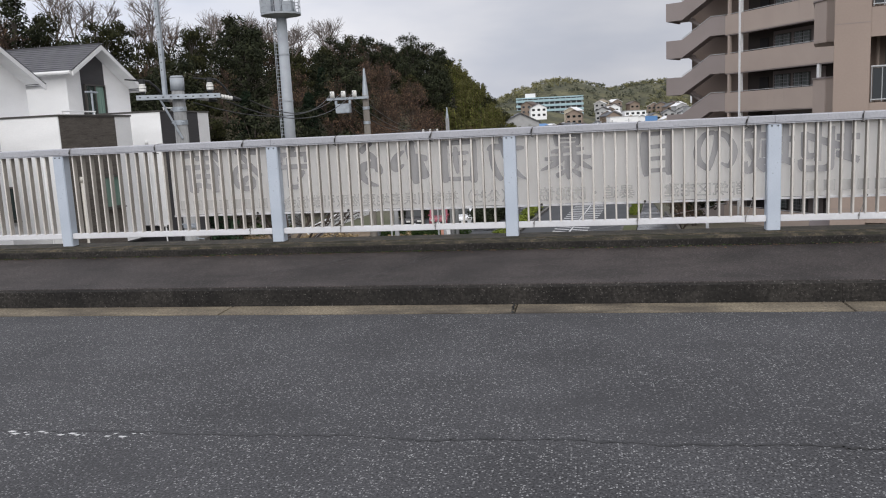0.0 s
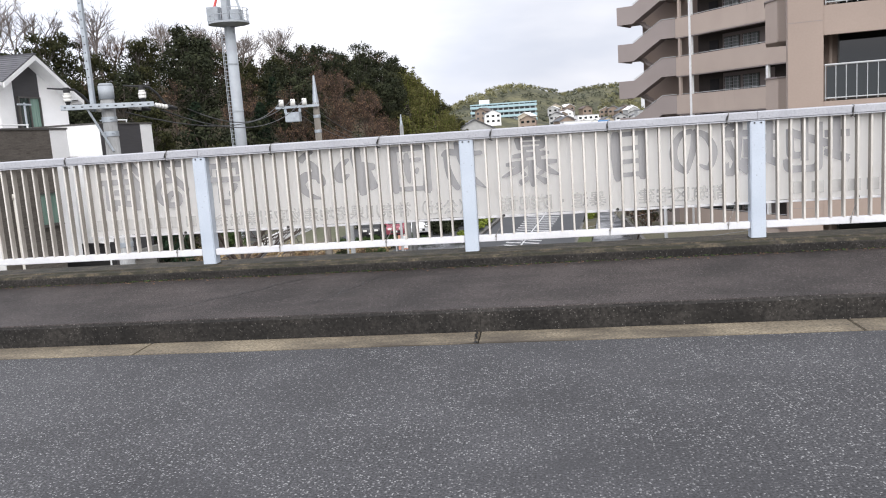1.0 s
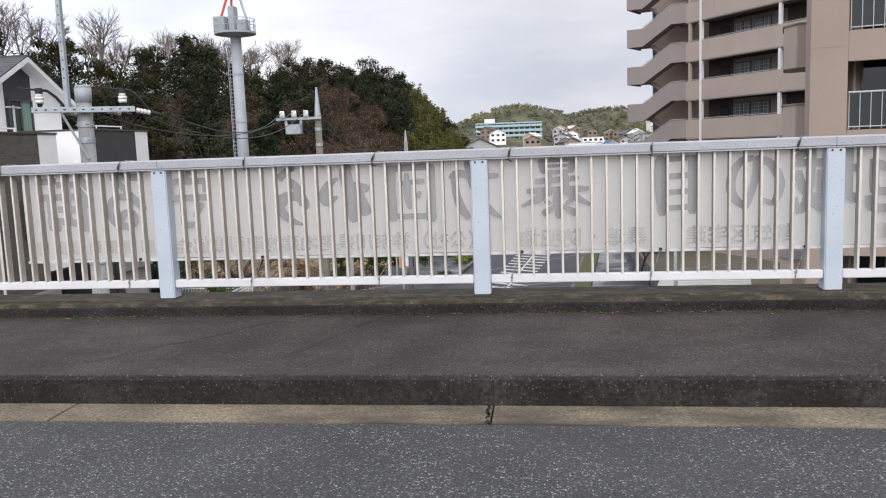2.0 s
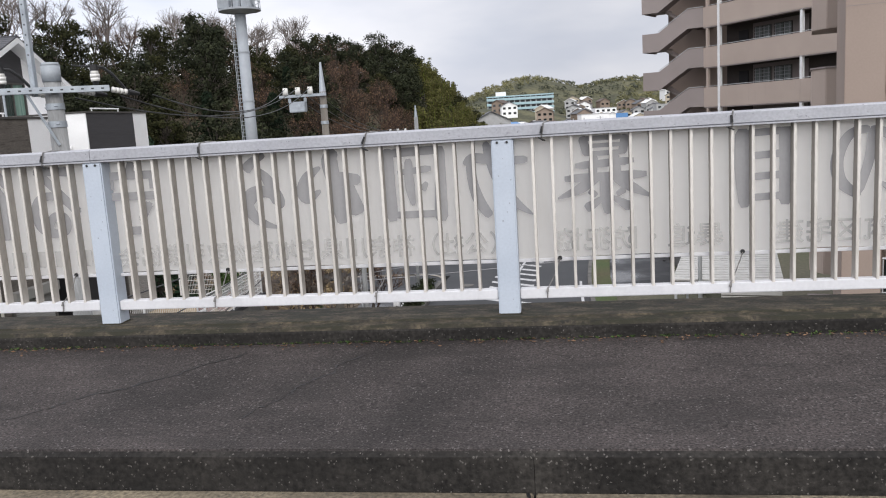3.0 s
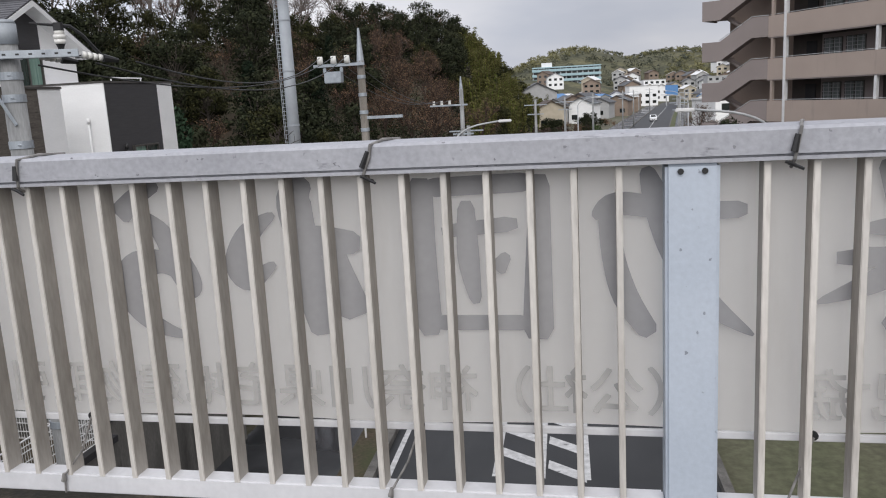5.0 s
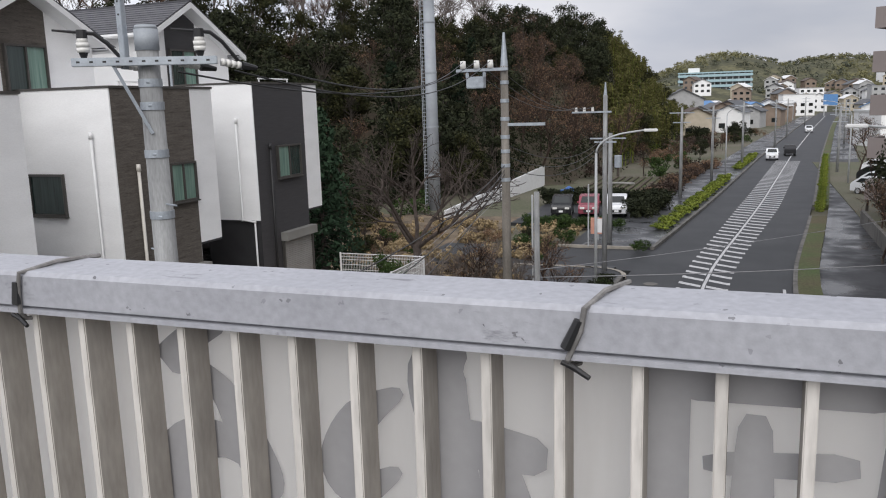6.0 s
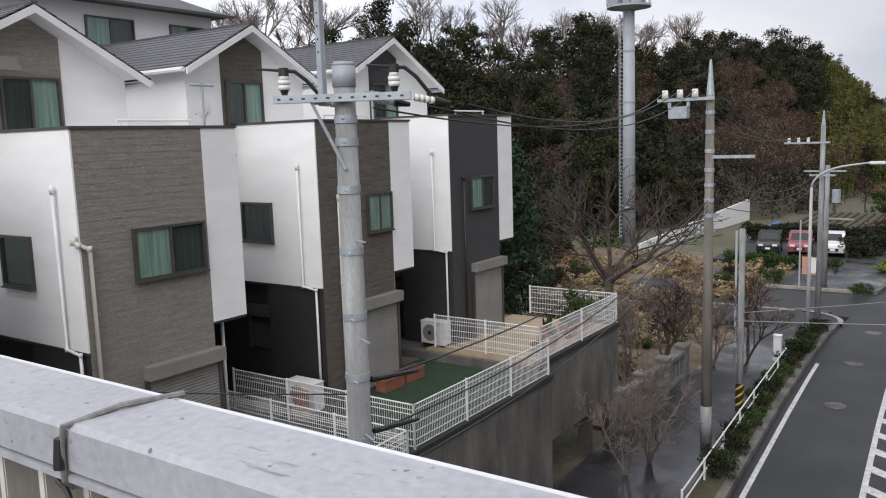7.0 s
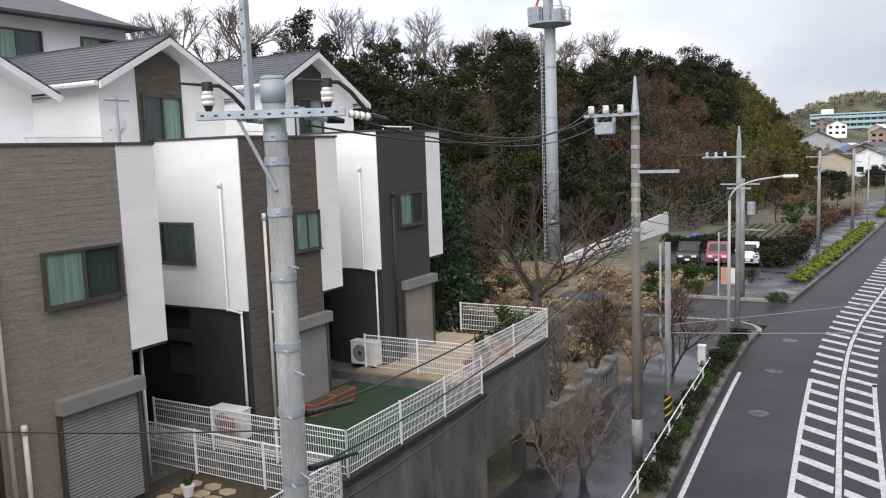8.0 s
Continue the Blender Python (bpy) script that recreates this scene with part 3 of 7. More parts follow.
BRUSH = {
    "ら": [[(.62, 0, .10), (.35, .08, .16), (.12, .2, .20)], [(.42, .2, .10), (.62, .32, .18), (.78, .52, .24), (.88, .66, .22), (.84, .72, .1)],
          [(.80, .58, .12), (.55, .50, .20), (.25, .54, .26), (.12, .68, .24), (.30, .86, .18), (.55, .95, .12), (.85, 1, .04)]],
    "か": [[(.36, .21, .05), (.16, .33, .16), (.06, .52, .2), (.14, .62, .16), (.34, .52, .05)], [(.62, 0, .12), (.52, .12, .24), (.56, .4, .22), (.62, .75, .22), (.66, .98, .16)],
          [(.45, .38, .08), (.65, .38, .2), (.98, .4, .14)], [(.74, .3, .12), (.82, .6, .2), (.93, .86, .22)]],
    "団": [[(.12, .02, .16), (.1, .5, .2), (.14, .98, .16)], [(.1, .08, .12), (.9, .06, .12)], [(.9, .02, .12), (.88, .5, .16), (.86, 1, .2)], [(.12, .9, .1), (.86, .9, .1)],
          [(.25, .34, .08), (.75, .3, .1)], [(.42, .16, .1), (.42, .5, .14), (.46, .78, .07)], [(.68, .48, .06), (.6, .58, .12)]],
    "力": [[(0, .28, .06), (.15, .2, .14), (.55, .25, .12), (.95, .25, .1)], [(.1, .26, .14), (.12, .5, .14), (.2, .75, .16), (.36, .97, .12)],
          [(.33, 0, .08), (.4, .2, .16), (.5, .5, .14), (.72, .78, .14), (1, .97, .03)]],
    "目": [[(.15, .02, .2), (.14, .5, .22), (.18, 1, .16)], [(.85, .02, .2), (.86, .5, .2), (.84, .98, .18)]] + [[(.15, v, .10), (.85, v - .02, .11)] for v in (.08, .36, .62, .88)],
    "暴": [[(.28, 0, .1), (.33, .24, .1)], [(.74, 0, .1), (.70, .24, .1)], [(.3, .03, .06), (.72, .03, .06)], [(.3, .125, .05), (.72, .12, .05)], [(.3, .225, .06), (.72, .22, .06)],
          [(.20, .37, .09), (.82, .33, .09)], [(.4, .24, .1), (.38, .5, .1)], [(.62, .24, .1), (.64, .5, .1)], [(.08, .53, .10), (.95, .51, .10)],
          [(.42, .52, .12), (.25, .66, .12), (0, .78, .03)], [(.62, .52, .12), (.78, .66, .12), (1, .8, .03)], [(.52, .54, .13), (.52, .8, .14), (.55, 1, .1)],
          [(.30, .93, .13), (.5, .78, .05)], [(.78, .93, .13), (.58, .78, .05)], [(.34, .69, .08), (.42, .76, .06)], [(.72, .69, .08), (.63, .76, .06)]],
    "の": [[(.5, .1, .1), (.25, .15, .12), (.08, .42, .16), (.12, .72, .16), (.38, .92, .1)], [(.5, .1, .1), (.78, .2, .14), (.95, .5, .16), (.85, .82, .12), (.64, .76, .05)],
          [(.52, .12, .1), (.5, .45, .13), (.36, .88, .1)]],
}


def brush(ch, x, z, w, h, y):
    """One brush-written character as it shows from behind the sheet; the strokes are soft ribbons."""
    letter = new("character")
    letter.parent = banner
    for i, st in enumerate(BRUSH[ch]):
        pts = []
        for k in range(len(st) - 1):
            a, b = st[max(0, k - 1)], st[k]
            c, d = st[k + 1], st[min(len(st) - 1, k + 2)]
            for j in range(5):
                t = j / 5
                pts.append([0.5 * (2 * b[m] + (c[m] - a[m]) * t + (2 * a[m] - 5 * b[m] + 4 * c[m] - d[m]) * t * t + (3 * b[m] - a[m] - 3 * c[m] + d[m]) * t ** 3) for m in range(3)])
        pts.append(list(st[-1]))
        p2 = [(x + (u - 0.5) * w, z + (0.5 - v) * h, max(0.012, q) * 0.5 * (w * 0.55 + h * 0.45)) for u, v, q in pts]
        n = len(p2)
        vs = []
        for k, (px, pz, q) in enumerate(p2):
            a, b = p2[max(0, k - 1)], p2[min(n - 1, k + 1)]
            dx, dz = b[0] - a[0], b[1] - a[1]
            L = math.hypot(dx, dz) or 1.0
            q *= 0.6 if k in (0, n - 1) else 1.0
            yk = y - 0.0003 * i - 0.00001 * k
            vs += [(px - dz / L * q, yk, pz + dx / L * q), (px + dz / L * q, yk, pz - dx / L * q)]
        part("brush_stroke", MB().add(vs, [(2 * k, 2 * k + 1, 2 * k + 3, 2 * k + 2) for k in range(n - 1)]), "ink", letter)


for ch, x, w in (("地", 2.40, 0.42), ("域", 1.97, 0.36), ("の", 1.58, 0.31), ("目", 1.145, 0.26), ("暴", 0.45, 0.42), ("力", -0.03, 0.31),
                 ("団", -0.42, 0.32), ("か", -0.83, 0.31), ("ら", -1.17, 0.21), ("守", -1.84, 0.26), ("る", -2.26, 0.26), ("街", -2.66, 0.34)):
    if ch in BRUSH:
        brush(ch, x, 0.895, w, 0.355, 0.0545)
    else:
        writing(ch, x, 0.895, w, 0.35, "ink", 0.0545, 0.024)
writing("都筑区宅建", 1.50, 0.605, 0.60, 0.105, "ink_pale")
writing("暴追・防犯協", 0.60, 0.605, 0.74, 0.105, "ink_pale")
writing("（公社）神奈川県宅地建物取引業協会", -1.0, 0.605, 1.90, 0.105, "ink_pale")
for k in range(7):
    part("lettering", MB().box(-2.9 + 0.12 * k, 0.0552, 0.565, -2.82 + 0.12 * k, 0.0562, 0.645), "ink_pale", banner)
for k in range(5):
    part("lettering", MB().box(2.25 + 0.12 * k, 0.0552, 0.565, 2.33 + 0.12 * k, 0.0562, 0.645), "ink_pale", banner)
part("emblem", MB().cyl((3.02, 0.0552, 0.86), (3.02, 0.0562, 0.86), 0.10, n=24), "ink_red", banner, "red round emblem")


def tie(x, lean):
    t = thing("banner_tie", "dark twisted cord knotted round the top rail", "cord", (x, 0, 0), "banner cords")
    pts = [(0.03, 0.106, 1.147), (0.012, 0.04, 1.150), (0, -0.018, 1.143), (-0.004, -0.019, 1.118), (-0.010 + lean, -0.018, 1.085), (-0.012 + lean, -0.008, 1.074), (-0.006 + lean, 0.03, 1.066)]
    part("cord", MB().tube(pts, 0.0034, 6), "cord", t)
    part("knot", MB().cyl((-0.006, -0.02, 1.13), (-0.012 + lean, -0.021, 1.098), 0.005, 0.0065, 7).cyl((-0.02, -0.012, 1.078), (0.006, -0.02, 1.066), 0.004, 0.003, 6)
         .cyl((-0.026, -0.015, 1.08), (-0.004, -0.017, 1.072), 0.003, 0.002, 6), "dark", t)


M["cord"] = surf("weathered cord", (0.26, 0.25, 0.24), (0.15, 0.145, 0.14), 30, 0.9, fine=0.2)
for k in range(-5, 10):
    tie(-0.622 + 0.81 * k, 0.004 * ((k * 7) % 5 - 2))
for k in range(-2, 8):
    x = -0.60 + 0.81 * k
    t = thing("hem_cord", "dark cord from the banner's eyelet to the bottom rail", "cord", (x, 0, 0), "banner cords")
    part("eyelet", MB().cyl((0.03, 0.046, 0.522), (0.03, 0.04, 0.522), 0.010, n=10), "dark", t)
    part("cord", MB().tube([(0.03, 0.038, 0.52), (0.0, 0.03, 0.44), (-0.03, -0.006, 0.39), (-0.034, -0.006, 0.345)], 0.0028, 5), "cord", t)
    part("knot", MB().cyl((-0.034, -0.007, 0.375), (-0.030, -0.009, 0.395), 0.007, 0.004, 6), "cord", t)

# ---- the valley: ground, road, footways ----
RZ = -7.2
CENTRE = [(-30, 0.6), (0, -0.9), (20, -1.87), (30, -2.33), (36, -2.4), (42, -2.1), (49, -1.35), (68, 0.45), (120, 4.6), (215, 13.2), (351, 26.5), (700, 62)]


def cx(y):
    """The road's middle line."""
    for (a, xa), (b, xb) in zip(CENTRE[:-1], CENTRE[1:]):
        if y <= b:
            t = (y - a) / (b - a)
            return xa + (xb - xa) * t
    return CENTRE[-1][1]


def mid(y):
    return (cx(y - 5) + 2 * cx(y) + cx(y + 5)) / 4


def ribbon(y0, y1, left, right, z, step=2.0, thick=0.0):
    mb = MB()
    n = max(1, int((y1 - y0) / step))
    for i in range(n + 1):
        y = y0 + (y1 - y0) * i / n
        a = left(y) if callable(left) else left
        b = right(y) if callable(right) else right
        mb.v += [(a, y, z), (b, y, z)]
    for i in range(n):
        mb.f.append((2 * i, 2 * i + 1, 2 * i + 3, 2 * i + 2))
    if thick:
        k = len(mb.v)
        mb.v += [(x, y, q - thick) for x, y, q in mb.v[:k]]
        for i in range(n):
            for a, b in ((2 * i, 2 * i + 2), (2 * i + 3, 2 * i + 1)):
                mb.f.append((a, b, b + k, a + k))
        mb.f += [(1, 0, k, k + 1), (k - 2, k - 1, 2 * k - 1, 2 * k - 2)]
    return mb


def plane_grid(x0, x1, y0, y1, nx, ny, hf):
    mb = MB()
    for i in range(nx + 1):
        for j in range(ny + 1):
            x, y = x0 + (x1 - x0) * i / nx, y0 + (y1 - y0) * j / ny
            mb.v.append((x, y, hf(x, y)))
    for i in range(nx):
        for j in range(ny):
            a = i * (ny + 1) + j
            mb.f.append((a, a + ny + 1, a + ny + 2, a + 1))
    return mb


structure("ground", MB().add([(-3000, -600, -7.42), (3000, -600, -7.42), (3000, 4500, -7.42), (-3000, 4500, -7.42)], [(0, 1, 2, 3)]), "field",
          "winter valley ground under the houses and trees", "ground")
structure("road", ribbon(-40, 700, lambda y: mid(y) - 3.75, lambda y: mid(y) + 3.75, RZ, 2.5, 0.4), "road", "damp dark two-lane asphalt road with a hatched middle", "road")
mbl = ribbon(-20, 31, lambda y: mid(y) - 3.55, lambda y: mid(y) - 3.42, RZ + 0.004)
structure("edge_line", mbl, "line", "worn white edge line of the road", "road marking")
structure("edge_line", ribbon(-20, 37, lambda y: mid(y) + 3.35, lambda y: mid(y) + 3.48, RZ + 0.004), "line", "worn white edge line of the road", "road marking")
structure("centre_line", ribbon(15, 330, lambda y: mid(y) - 0.07, lambda y: mid(y) + 0.07, RZ + 0.006), "line", "white middle line of the hatched area", "road marking")
GL, GR = (lambda y: mid(y) - 1.05 - 0.25 * max(0, min(1, (y - 45) / 20))), (lambda y: mid(y) + 1.0 + 0.35 * max(0, min(1, (y - 45) / 20)))
structure("hatch_border", ribbon(15, 31, lambda y: GL(y) - 0.07, lambda y: GL(y) + 0.07, RZ + 0.009), "line", "white border of the hatched area", "road marking")
structure("hatch_border", ribbon(15, 31, lambda y: GR(y) - 0.07, lambda y: GR(y) + 0.07, RZ + 0.009), "line", "white border of the hatched area", "road marking")
hatch = tagged(new("hatching"), "white slanted hatch bars in the middle of the road", "road marking", "", "structure")
y = 15.5
while y < 112:
    for side in (-1, 1):
        def edge(t):
            return mid(t) + side * 0.12, (GL(t) if side < 0 else GR(t))
        a, b = edge(y)
        ya = y
        mb = MB().add([(a, ya, RZ + 0.004), (b, y + 0.62 * (1 if side < 0 else -1), RZ + 0.004), (b, y + 0.62 * (1 if side < 0 else -1) + 0.42, RZ + 0.004), (a, ya + 0.42, RZ + 0.004)], [(0, 1, 2, 3)])
        part("hatch_bar", mb, "line", hatch)
        if y > 31:
            e = y + (0.62 if side < 0 else -0.62)
            part("border_dash", MB().add([(b - 0.08, e, RZ + 0.009), (b + 0.08, e, RZ + 0.009), (b + 0.08, e + 0.45, RZ + 0.009), (b - 0.08, e + 0.45, RZ + 0.009)], [(0, 1, 2, 3)]), "line", hatch)
    y += 1.32

structure("pavement", ribbon(-40, 40.0, lambda y: -9.3, lambda y: mid(y) - 4.6, RZ + 0.12, 2.0, 0.4), "wet", "damp asphalt footway beside the road", "pavement")
structure("planting_strip", ribbon(-40, 36, lambda y: mid(y) - 4.6, lambda y: mid(y) - 3.97, RZ + 0.16, 2.0, 0.4), "soil", "soil strip with weeds between footway and kerb", "verge")
structure("kerb_line", ribbon(-40, 37.5, lambda y: mid(y) - 3.97, lambda y: mid(y) - 3.75, RZ + 0.17, 2.0, 0.4), "concrete", "grey concrete kerb of the road", "kerb")

# ---- houses ----
def window(parent, m, w, h, left="curtain", right="curtain_dim", frame=0.045, split=True):
    """A sliding window: m puts its lower left corner and its outward face (local -y is out)."""
    win = new("window")
    win.parent, win.matrix_basis = parent, m
    fr = MB()
    fr.box(-frame, -0.03, -frame, w + frame, 0.05, 0).box(-frame, -0.03, h, w + frame, 0.05, h + frame)
    fr.box(-frame, -0.03, 0, 0, 0.05, h).box(w, -0.03, 0, w + frame, 0.05, h)
    if split:
        fr.box(w / 2 - 0.025, -0.02, 0, w / 2 + 0.025, 0.05, h)
    me = mesh_of("window_frame", fr, "frame")
    o = new("window_frame", me)
    o.parent = win
    halves = ((0, w / 2 - 0.025, left, 0.0), (w / 2 + 0.025, w, right, 0.012)) if split else ((0, w, left, 0.0),)
    for a, b, mt, dy in halves:
        part("pane", MB().box(a, 0.012 + dy, 0, b, 0.02 + dy, h), mt, win)
    part("window_sill", MB().box(-frame - 0.02, -0.06, -frame - 0.03, w + frame + 0.02, 0.02, -frame), "frame", win)
    return win


def facing_x(x, y, z):
    """Local x runs along world +y and local -y points to +x: a wall that faces the road."""
    return Matrix(((0, -1, 0, x), (1, 0, 0, y), (0, 0, 1, z), (0, 0, 0, 1)))


def facing_my(x, y, z):
    """Local x runs along world +x and the wall faces the bridge."""
    return Matrix.Translation((x, y, z))


def siding(mb, y0, y1, z0, z1, x, h=0.152, skip=None):
    """Lapped boards on a wall that faces the road."""
    z = z0
    while z < z1 - 0.01:
        t = min(z + h, z1)
        if not skip or t <= skip[2] or z >= skip[3]:
            segs = [(y0, y1)]
        else:
            segs = [(y0, skip[0]), (skip[1], y1)]
        for a, b in segs:
            if b - a > 0.02:
                mb.add([(x, a, z), (x, b, z), (x + 0.007, b, z), (x + 0.007, a, z), (x, a, t), (x, b, t), (x + 0.004, b, t), (x + 0.004, a, t)],
                       [(0, 1, 2, 3), (3, 2, 6, 7), (4, 7, 6, 5), (0, 3, 7, 4), (1, 5, 6, 2)])
        z = t
    return mb


def roller_shutter(parent, m, w, h, mat="shutter"):
    sh = new("roller_shutter")
    sh.parent, sh.matrix_basis = parent, m
    part("housing", MB().box(-0.08, -0.20, h, w + 0.08, 0.02, h + 0.24), mat, sh, "grey shutter box" if mat == "shutter" else "shutter box darkened for recess shade", bevel=0.01)
    part("guide", MB().box(-0.07, -0.06, 0, 0, 0.0, h), "frame", sh)
    part("guide", MB().box(w, -0.06, 0, w + 0.07, 0.0, h), "frame", sh)
    n = int(h / 0.055)
    for i in range(n):
        z = i * h / n
        part("slat", MB().add([(0, -0.02, z), (w, -0.02, z), (w, -0.034, z + 0.02), (0, -0.034, z + 0.02), (w, -0.02, z + h / n), (0, -0.02, z + h / n)], [(0, 1, 2, 3), (3, 2, 4, 5)]), mat, sh)


def pipe(parent, pts, r=0.04, mat="offwhite", head=False):
    mb = MB().tube(pts, r, 8)
    for q in pts[1:-1]:
        mb.cyl(Vector(q) - Vector((0, 0, r * 1.1)), Vector(q) + Vector((0, 0, r * 1.1)), r * 1.15, r * 1.15, 8)
    if head:
        a = Vector(pts[0])
        mb.cyl(a - Vector((0, 0, 0.05)), a + Vector((0, 0, 0.09)), r * 1.5, r * 1.2, 10)
    part("downpipe", mb, mat, parent, "", 0, True)


XG = -12.5


def house(y0, dz, colour, ycol, tag, ridge=0.40, near=1.58, far=1.95):
    """One of the stepped row houses; y0 is its corner nearest the bridge, dz its step up the slope."""
    h = thing("house", tag, "house", (0, 0, 0), "row houses")
    top, sof, base = 1.80 + dz, -1.80 + dz, -4.42 + dz
    ys, y1 = y0 + 2.50, y0 + 3.30
    xb = -18.5
    # projecting upper floor and its parapet
    part("wall", MB().box(xb, y0, sof, XG, y1, 0.75 + dz), "white_wall", h, "white upper wall")
    part("parapet", MB().box(XG - 0.14, y0, 0.75 + dz, XG, y1, top - 0.05).box(-15.2, y0, 0.75 + dz, XG - 0.14, y0 + 0.14, top - 0.05)
         .box(-15.2, y1 - 0.14, 0.75 + dz, XG - 0.14, y1, top - 0.05), "white_wall", h, "white balcony parapet")
    part("coping", MB().box(XG - 0.17, y0 - 0.02, top - 0.05, XG + 0.03, y1 + 0.02, top).box(-15.2, y0 - 0.02, top - 0.05, XG - 0.17, y0 + 0.17, top)
         .box(-15.2, y1 - 0.17, top - 0.05, XG - 0.17, y1 + 0.02, top), "frame", h, "brown metal coping")
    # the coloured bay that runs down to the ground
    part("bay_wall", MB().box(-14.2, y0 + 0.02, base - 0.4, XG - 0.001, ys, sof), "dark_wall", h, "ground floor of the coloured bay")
    part("siding", siding(MB(), y0 + 0.03, ys, base, top - 0.05, XG, 0.2 if colour == "black_wall" else 0.118), colour, h, "lapped siding boards")
    part("strip_siding", siding(MB(), ys, y1, sof, top - 0.05, XG, 0.06), "white_wall", h, "ribbed white corner strip")
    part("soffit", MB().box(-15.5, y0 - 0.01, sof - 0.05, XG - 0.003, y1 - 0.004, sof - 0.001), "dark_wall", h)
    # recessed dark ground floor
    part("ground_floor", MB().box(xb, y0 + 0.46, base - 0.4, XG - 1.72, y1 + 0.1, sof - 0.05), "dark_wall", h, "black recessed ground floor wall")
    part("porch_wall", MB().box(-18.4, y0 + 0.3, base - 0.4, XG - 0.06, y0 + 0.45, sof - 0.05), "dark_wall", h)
    # main body behind and the gabled top floor
    XR, yc = -15.05, y0 + ridge
    part("main_wall", MB().box(xb - 4, y0 - 2.0, sof, -15.25, y1 + 0.1, 0.8 + dz), "white_wall", h)
    sl, zr = 0.545, 3.86 + dz
    ga, gb = yc - near, yc + far
    part("gable_wall", MB().prism([(ga, 0.75 + dz), (gb, 0.75 + dz), (gb, zr - far * sl), (yc, zr), (ga, zr - near * sl)], "x", xb - 4, XR), "white_wall", h, "white gabled top storey")
    pa, pb = yc - 0.62, yc + 0.62
    part("gable_panel", MB().prism([(pa, 0.76 + dz), (pb, 0.76 + dz), (pb, zr - 0.62 * sl - 0.05), (yc, zr - 0.05), (pa, zr - 0.62 * sl - 0.05)], "x", XR + 0.001, XR + 0.02),
         colour, h, "dark siding panel in the gable")
    roof = new("roof")
    roof.parent = h
    over = 0.28
    for s, half in ((-1, near), (1, far)):
        rows = 12
        xa, xe = XR + 0.44, XR - 7.6
        for j in range(rows):
            a0, a1 = j / rows * (half + over), (j + 1) / rows * (half + over) + 0.03
            za, zb = zr + 0.15 - a0 * sl - 0.010, zr + 0.15 - a1 * sl + 0.010
            course = MB().add([(xa, yc + s * a0, za), (xe, yc + s * a0, za), (xe, yc + s * a1, zb), (xa, yc + s * a1, zb),
                    (xa, yc + s * a1, zb - 0.018), (xe, yc + s * a1, zb - 0.018), (xa, yc + s * a0, za - 0.03)], [(0, 1, 2, 3), (3, 2, 5, 4), (0, 3, 4, 6)])
            part("slate_course", course, "roof", roof)
        e0, e1 = 0.0, half + over
        part("ridge_cap", MB().box(XR - 7.6, yc - 0.06, zr + 0.12, XR + 0.45, yc + 0.06, zr + 0.165), "roof", roof) if s > 0 else None
        part("bargeboard", MB().add([(XR + 0.46, yc + s * e0, zr + 0.10), (XR + 0.46, yc + s * e1, zr + 0.10 - e1 * sl), (XR + 0.46, yc + s * e1, zr - 0.04 - e1 * sl), (XR + 0.46, yc + s * e0, zr - 0.04),
                                     (XR + 0.41, yc + s * e0, zr + 0.10), (XR + 0.41, yc + s * e1, zr + 0.10 - e1 * sl), (XR + 0.41, yc + s * e1, zr - 0.04 - e1 * sl), (XR + 0.41, yc + s * e0, zr - 0.04)],
                                    [(0, 1, 2, 3), (7, 6, 5, 4), (0, 4, 5, 1), (1, 5, 6, 2), (2, 6, 7, 3), (3, 7, 4, 0)]), "white", roof, "white bargeboard")
        part("eaves_soffit", MB().add([(XR + 0.41, yc + s * half, zr - 0.03 - half * sl), (XR + 0.41, yc, zr - 0.03), (XR - 8, yc, zr - 0.03), (XR - 8, yc + s * half, zr - 0.03 - half * sl)], [(0, 1, 2, 3)]), "white", roof)
        part("gutter", MB().tube([(XR + 0.4, yc + s * (e1 + 0.05), zr + 0.06 - e1 * sl), (XR - 8, yc + s * (e1 + 0.05), zr + 0.06 - e1 * sl)], 0.055, 8), "white", roof)
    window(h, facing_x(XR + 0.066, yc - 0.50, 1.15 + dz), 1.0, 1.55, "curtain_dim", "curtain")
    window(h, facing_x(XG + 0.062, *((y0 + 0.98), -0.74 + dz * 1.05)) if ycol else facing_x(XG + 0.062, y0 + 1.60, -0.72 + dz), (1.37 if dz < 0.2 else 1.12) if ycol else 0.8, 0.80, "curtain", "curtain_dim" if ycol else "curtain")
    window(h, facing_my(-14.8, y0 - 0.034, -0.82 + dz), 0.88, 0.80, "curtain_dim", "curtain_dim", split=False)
    roller_shutter(h, facing_x(XG + 0.015, y0 + 1.02, base + 0.02), 1.48, 1.9)
    # recessed shutter under the overhang, in the dimmed colour
    roller_shutter(h, facing_my(-15.1, y0 + 0.295, base + 0.98), 1.2, 0.80, "shutter_dark")
    # downpipes
    pipe(h, [(-13.0, y0 - 0.07, top - 1.0), (-13.0, y0 - 0.07, sof + 0.02), (-12.62, y0 - 0.07, sof - 0.03), (-12.62, y0 - 0.07, base)], 0.03, "white", True)
    if dz > 0.05:
        pipe(h, [(XG + 0.09, y0 + 0.55, sof + 1.9), (XG + 0.09, y0 + 0.55, base)], 0.035, "dark" if colour == "black_wall" else "offwhite", True)
    else:
        pipe(h, [(XG - 0.02, y0 - 0.07, 0.0), (XG + 0.06, y0 - 0.04, -0.05), (XG + 0.09, y0 + 0.12, -0.12), (XG + 0.09, y0 + 0.12, base)], head=True)
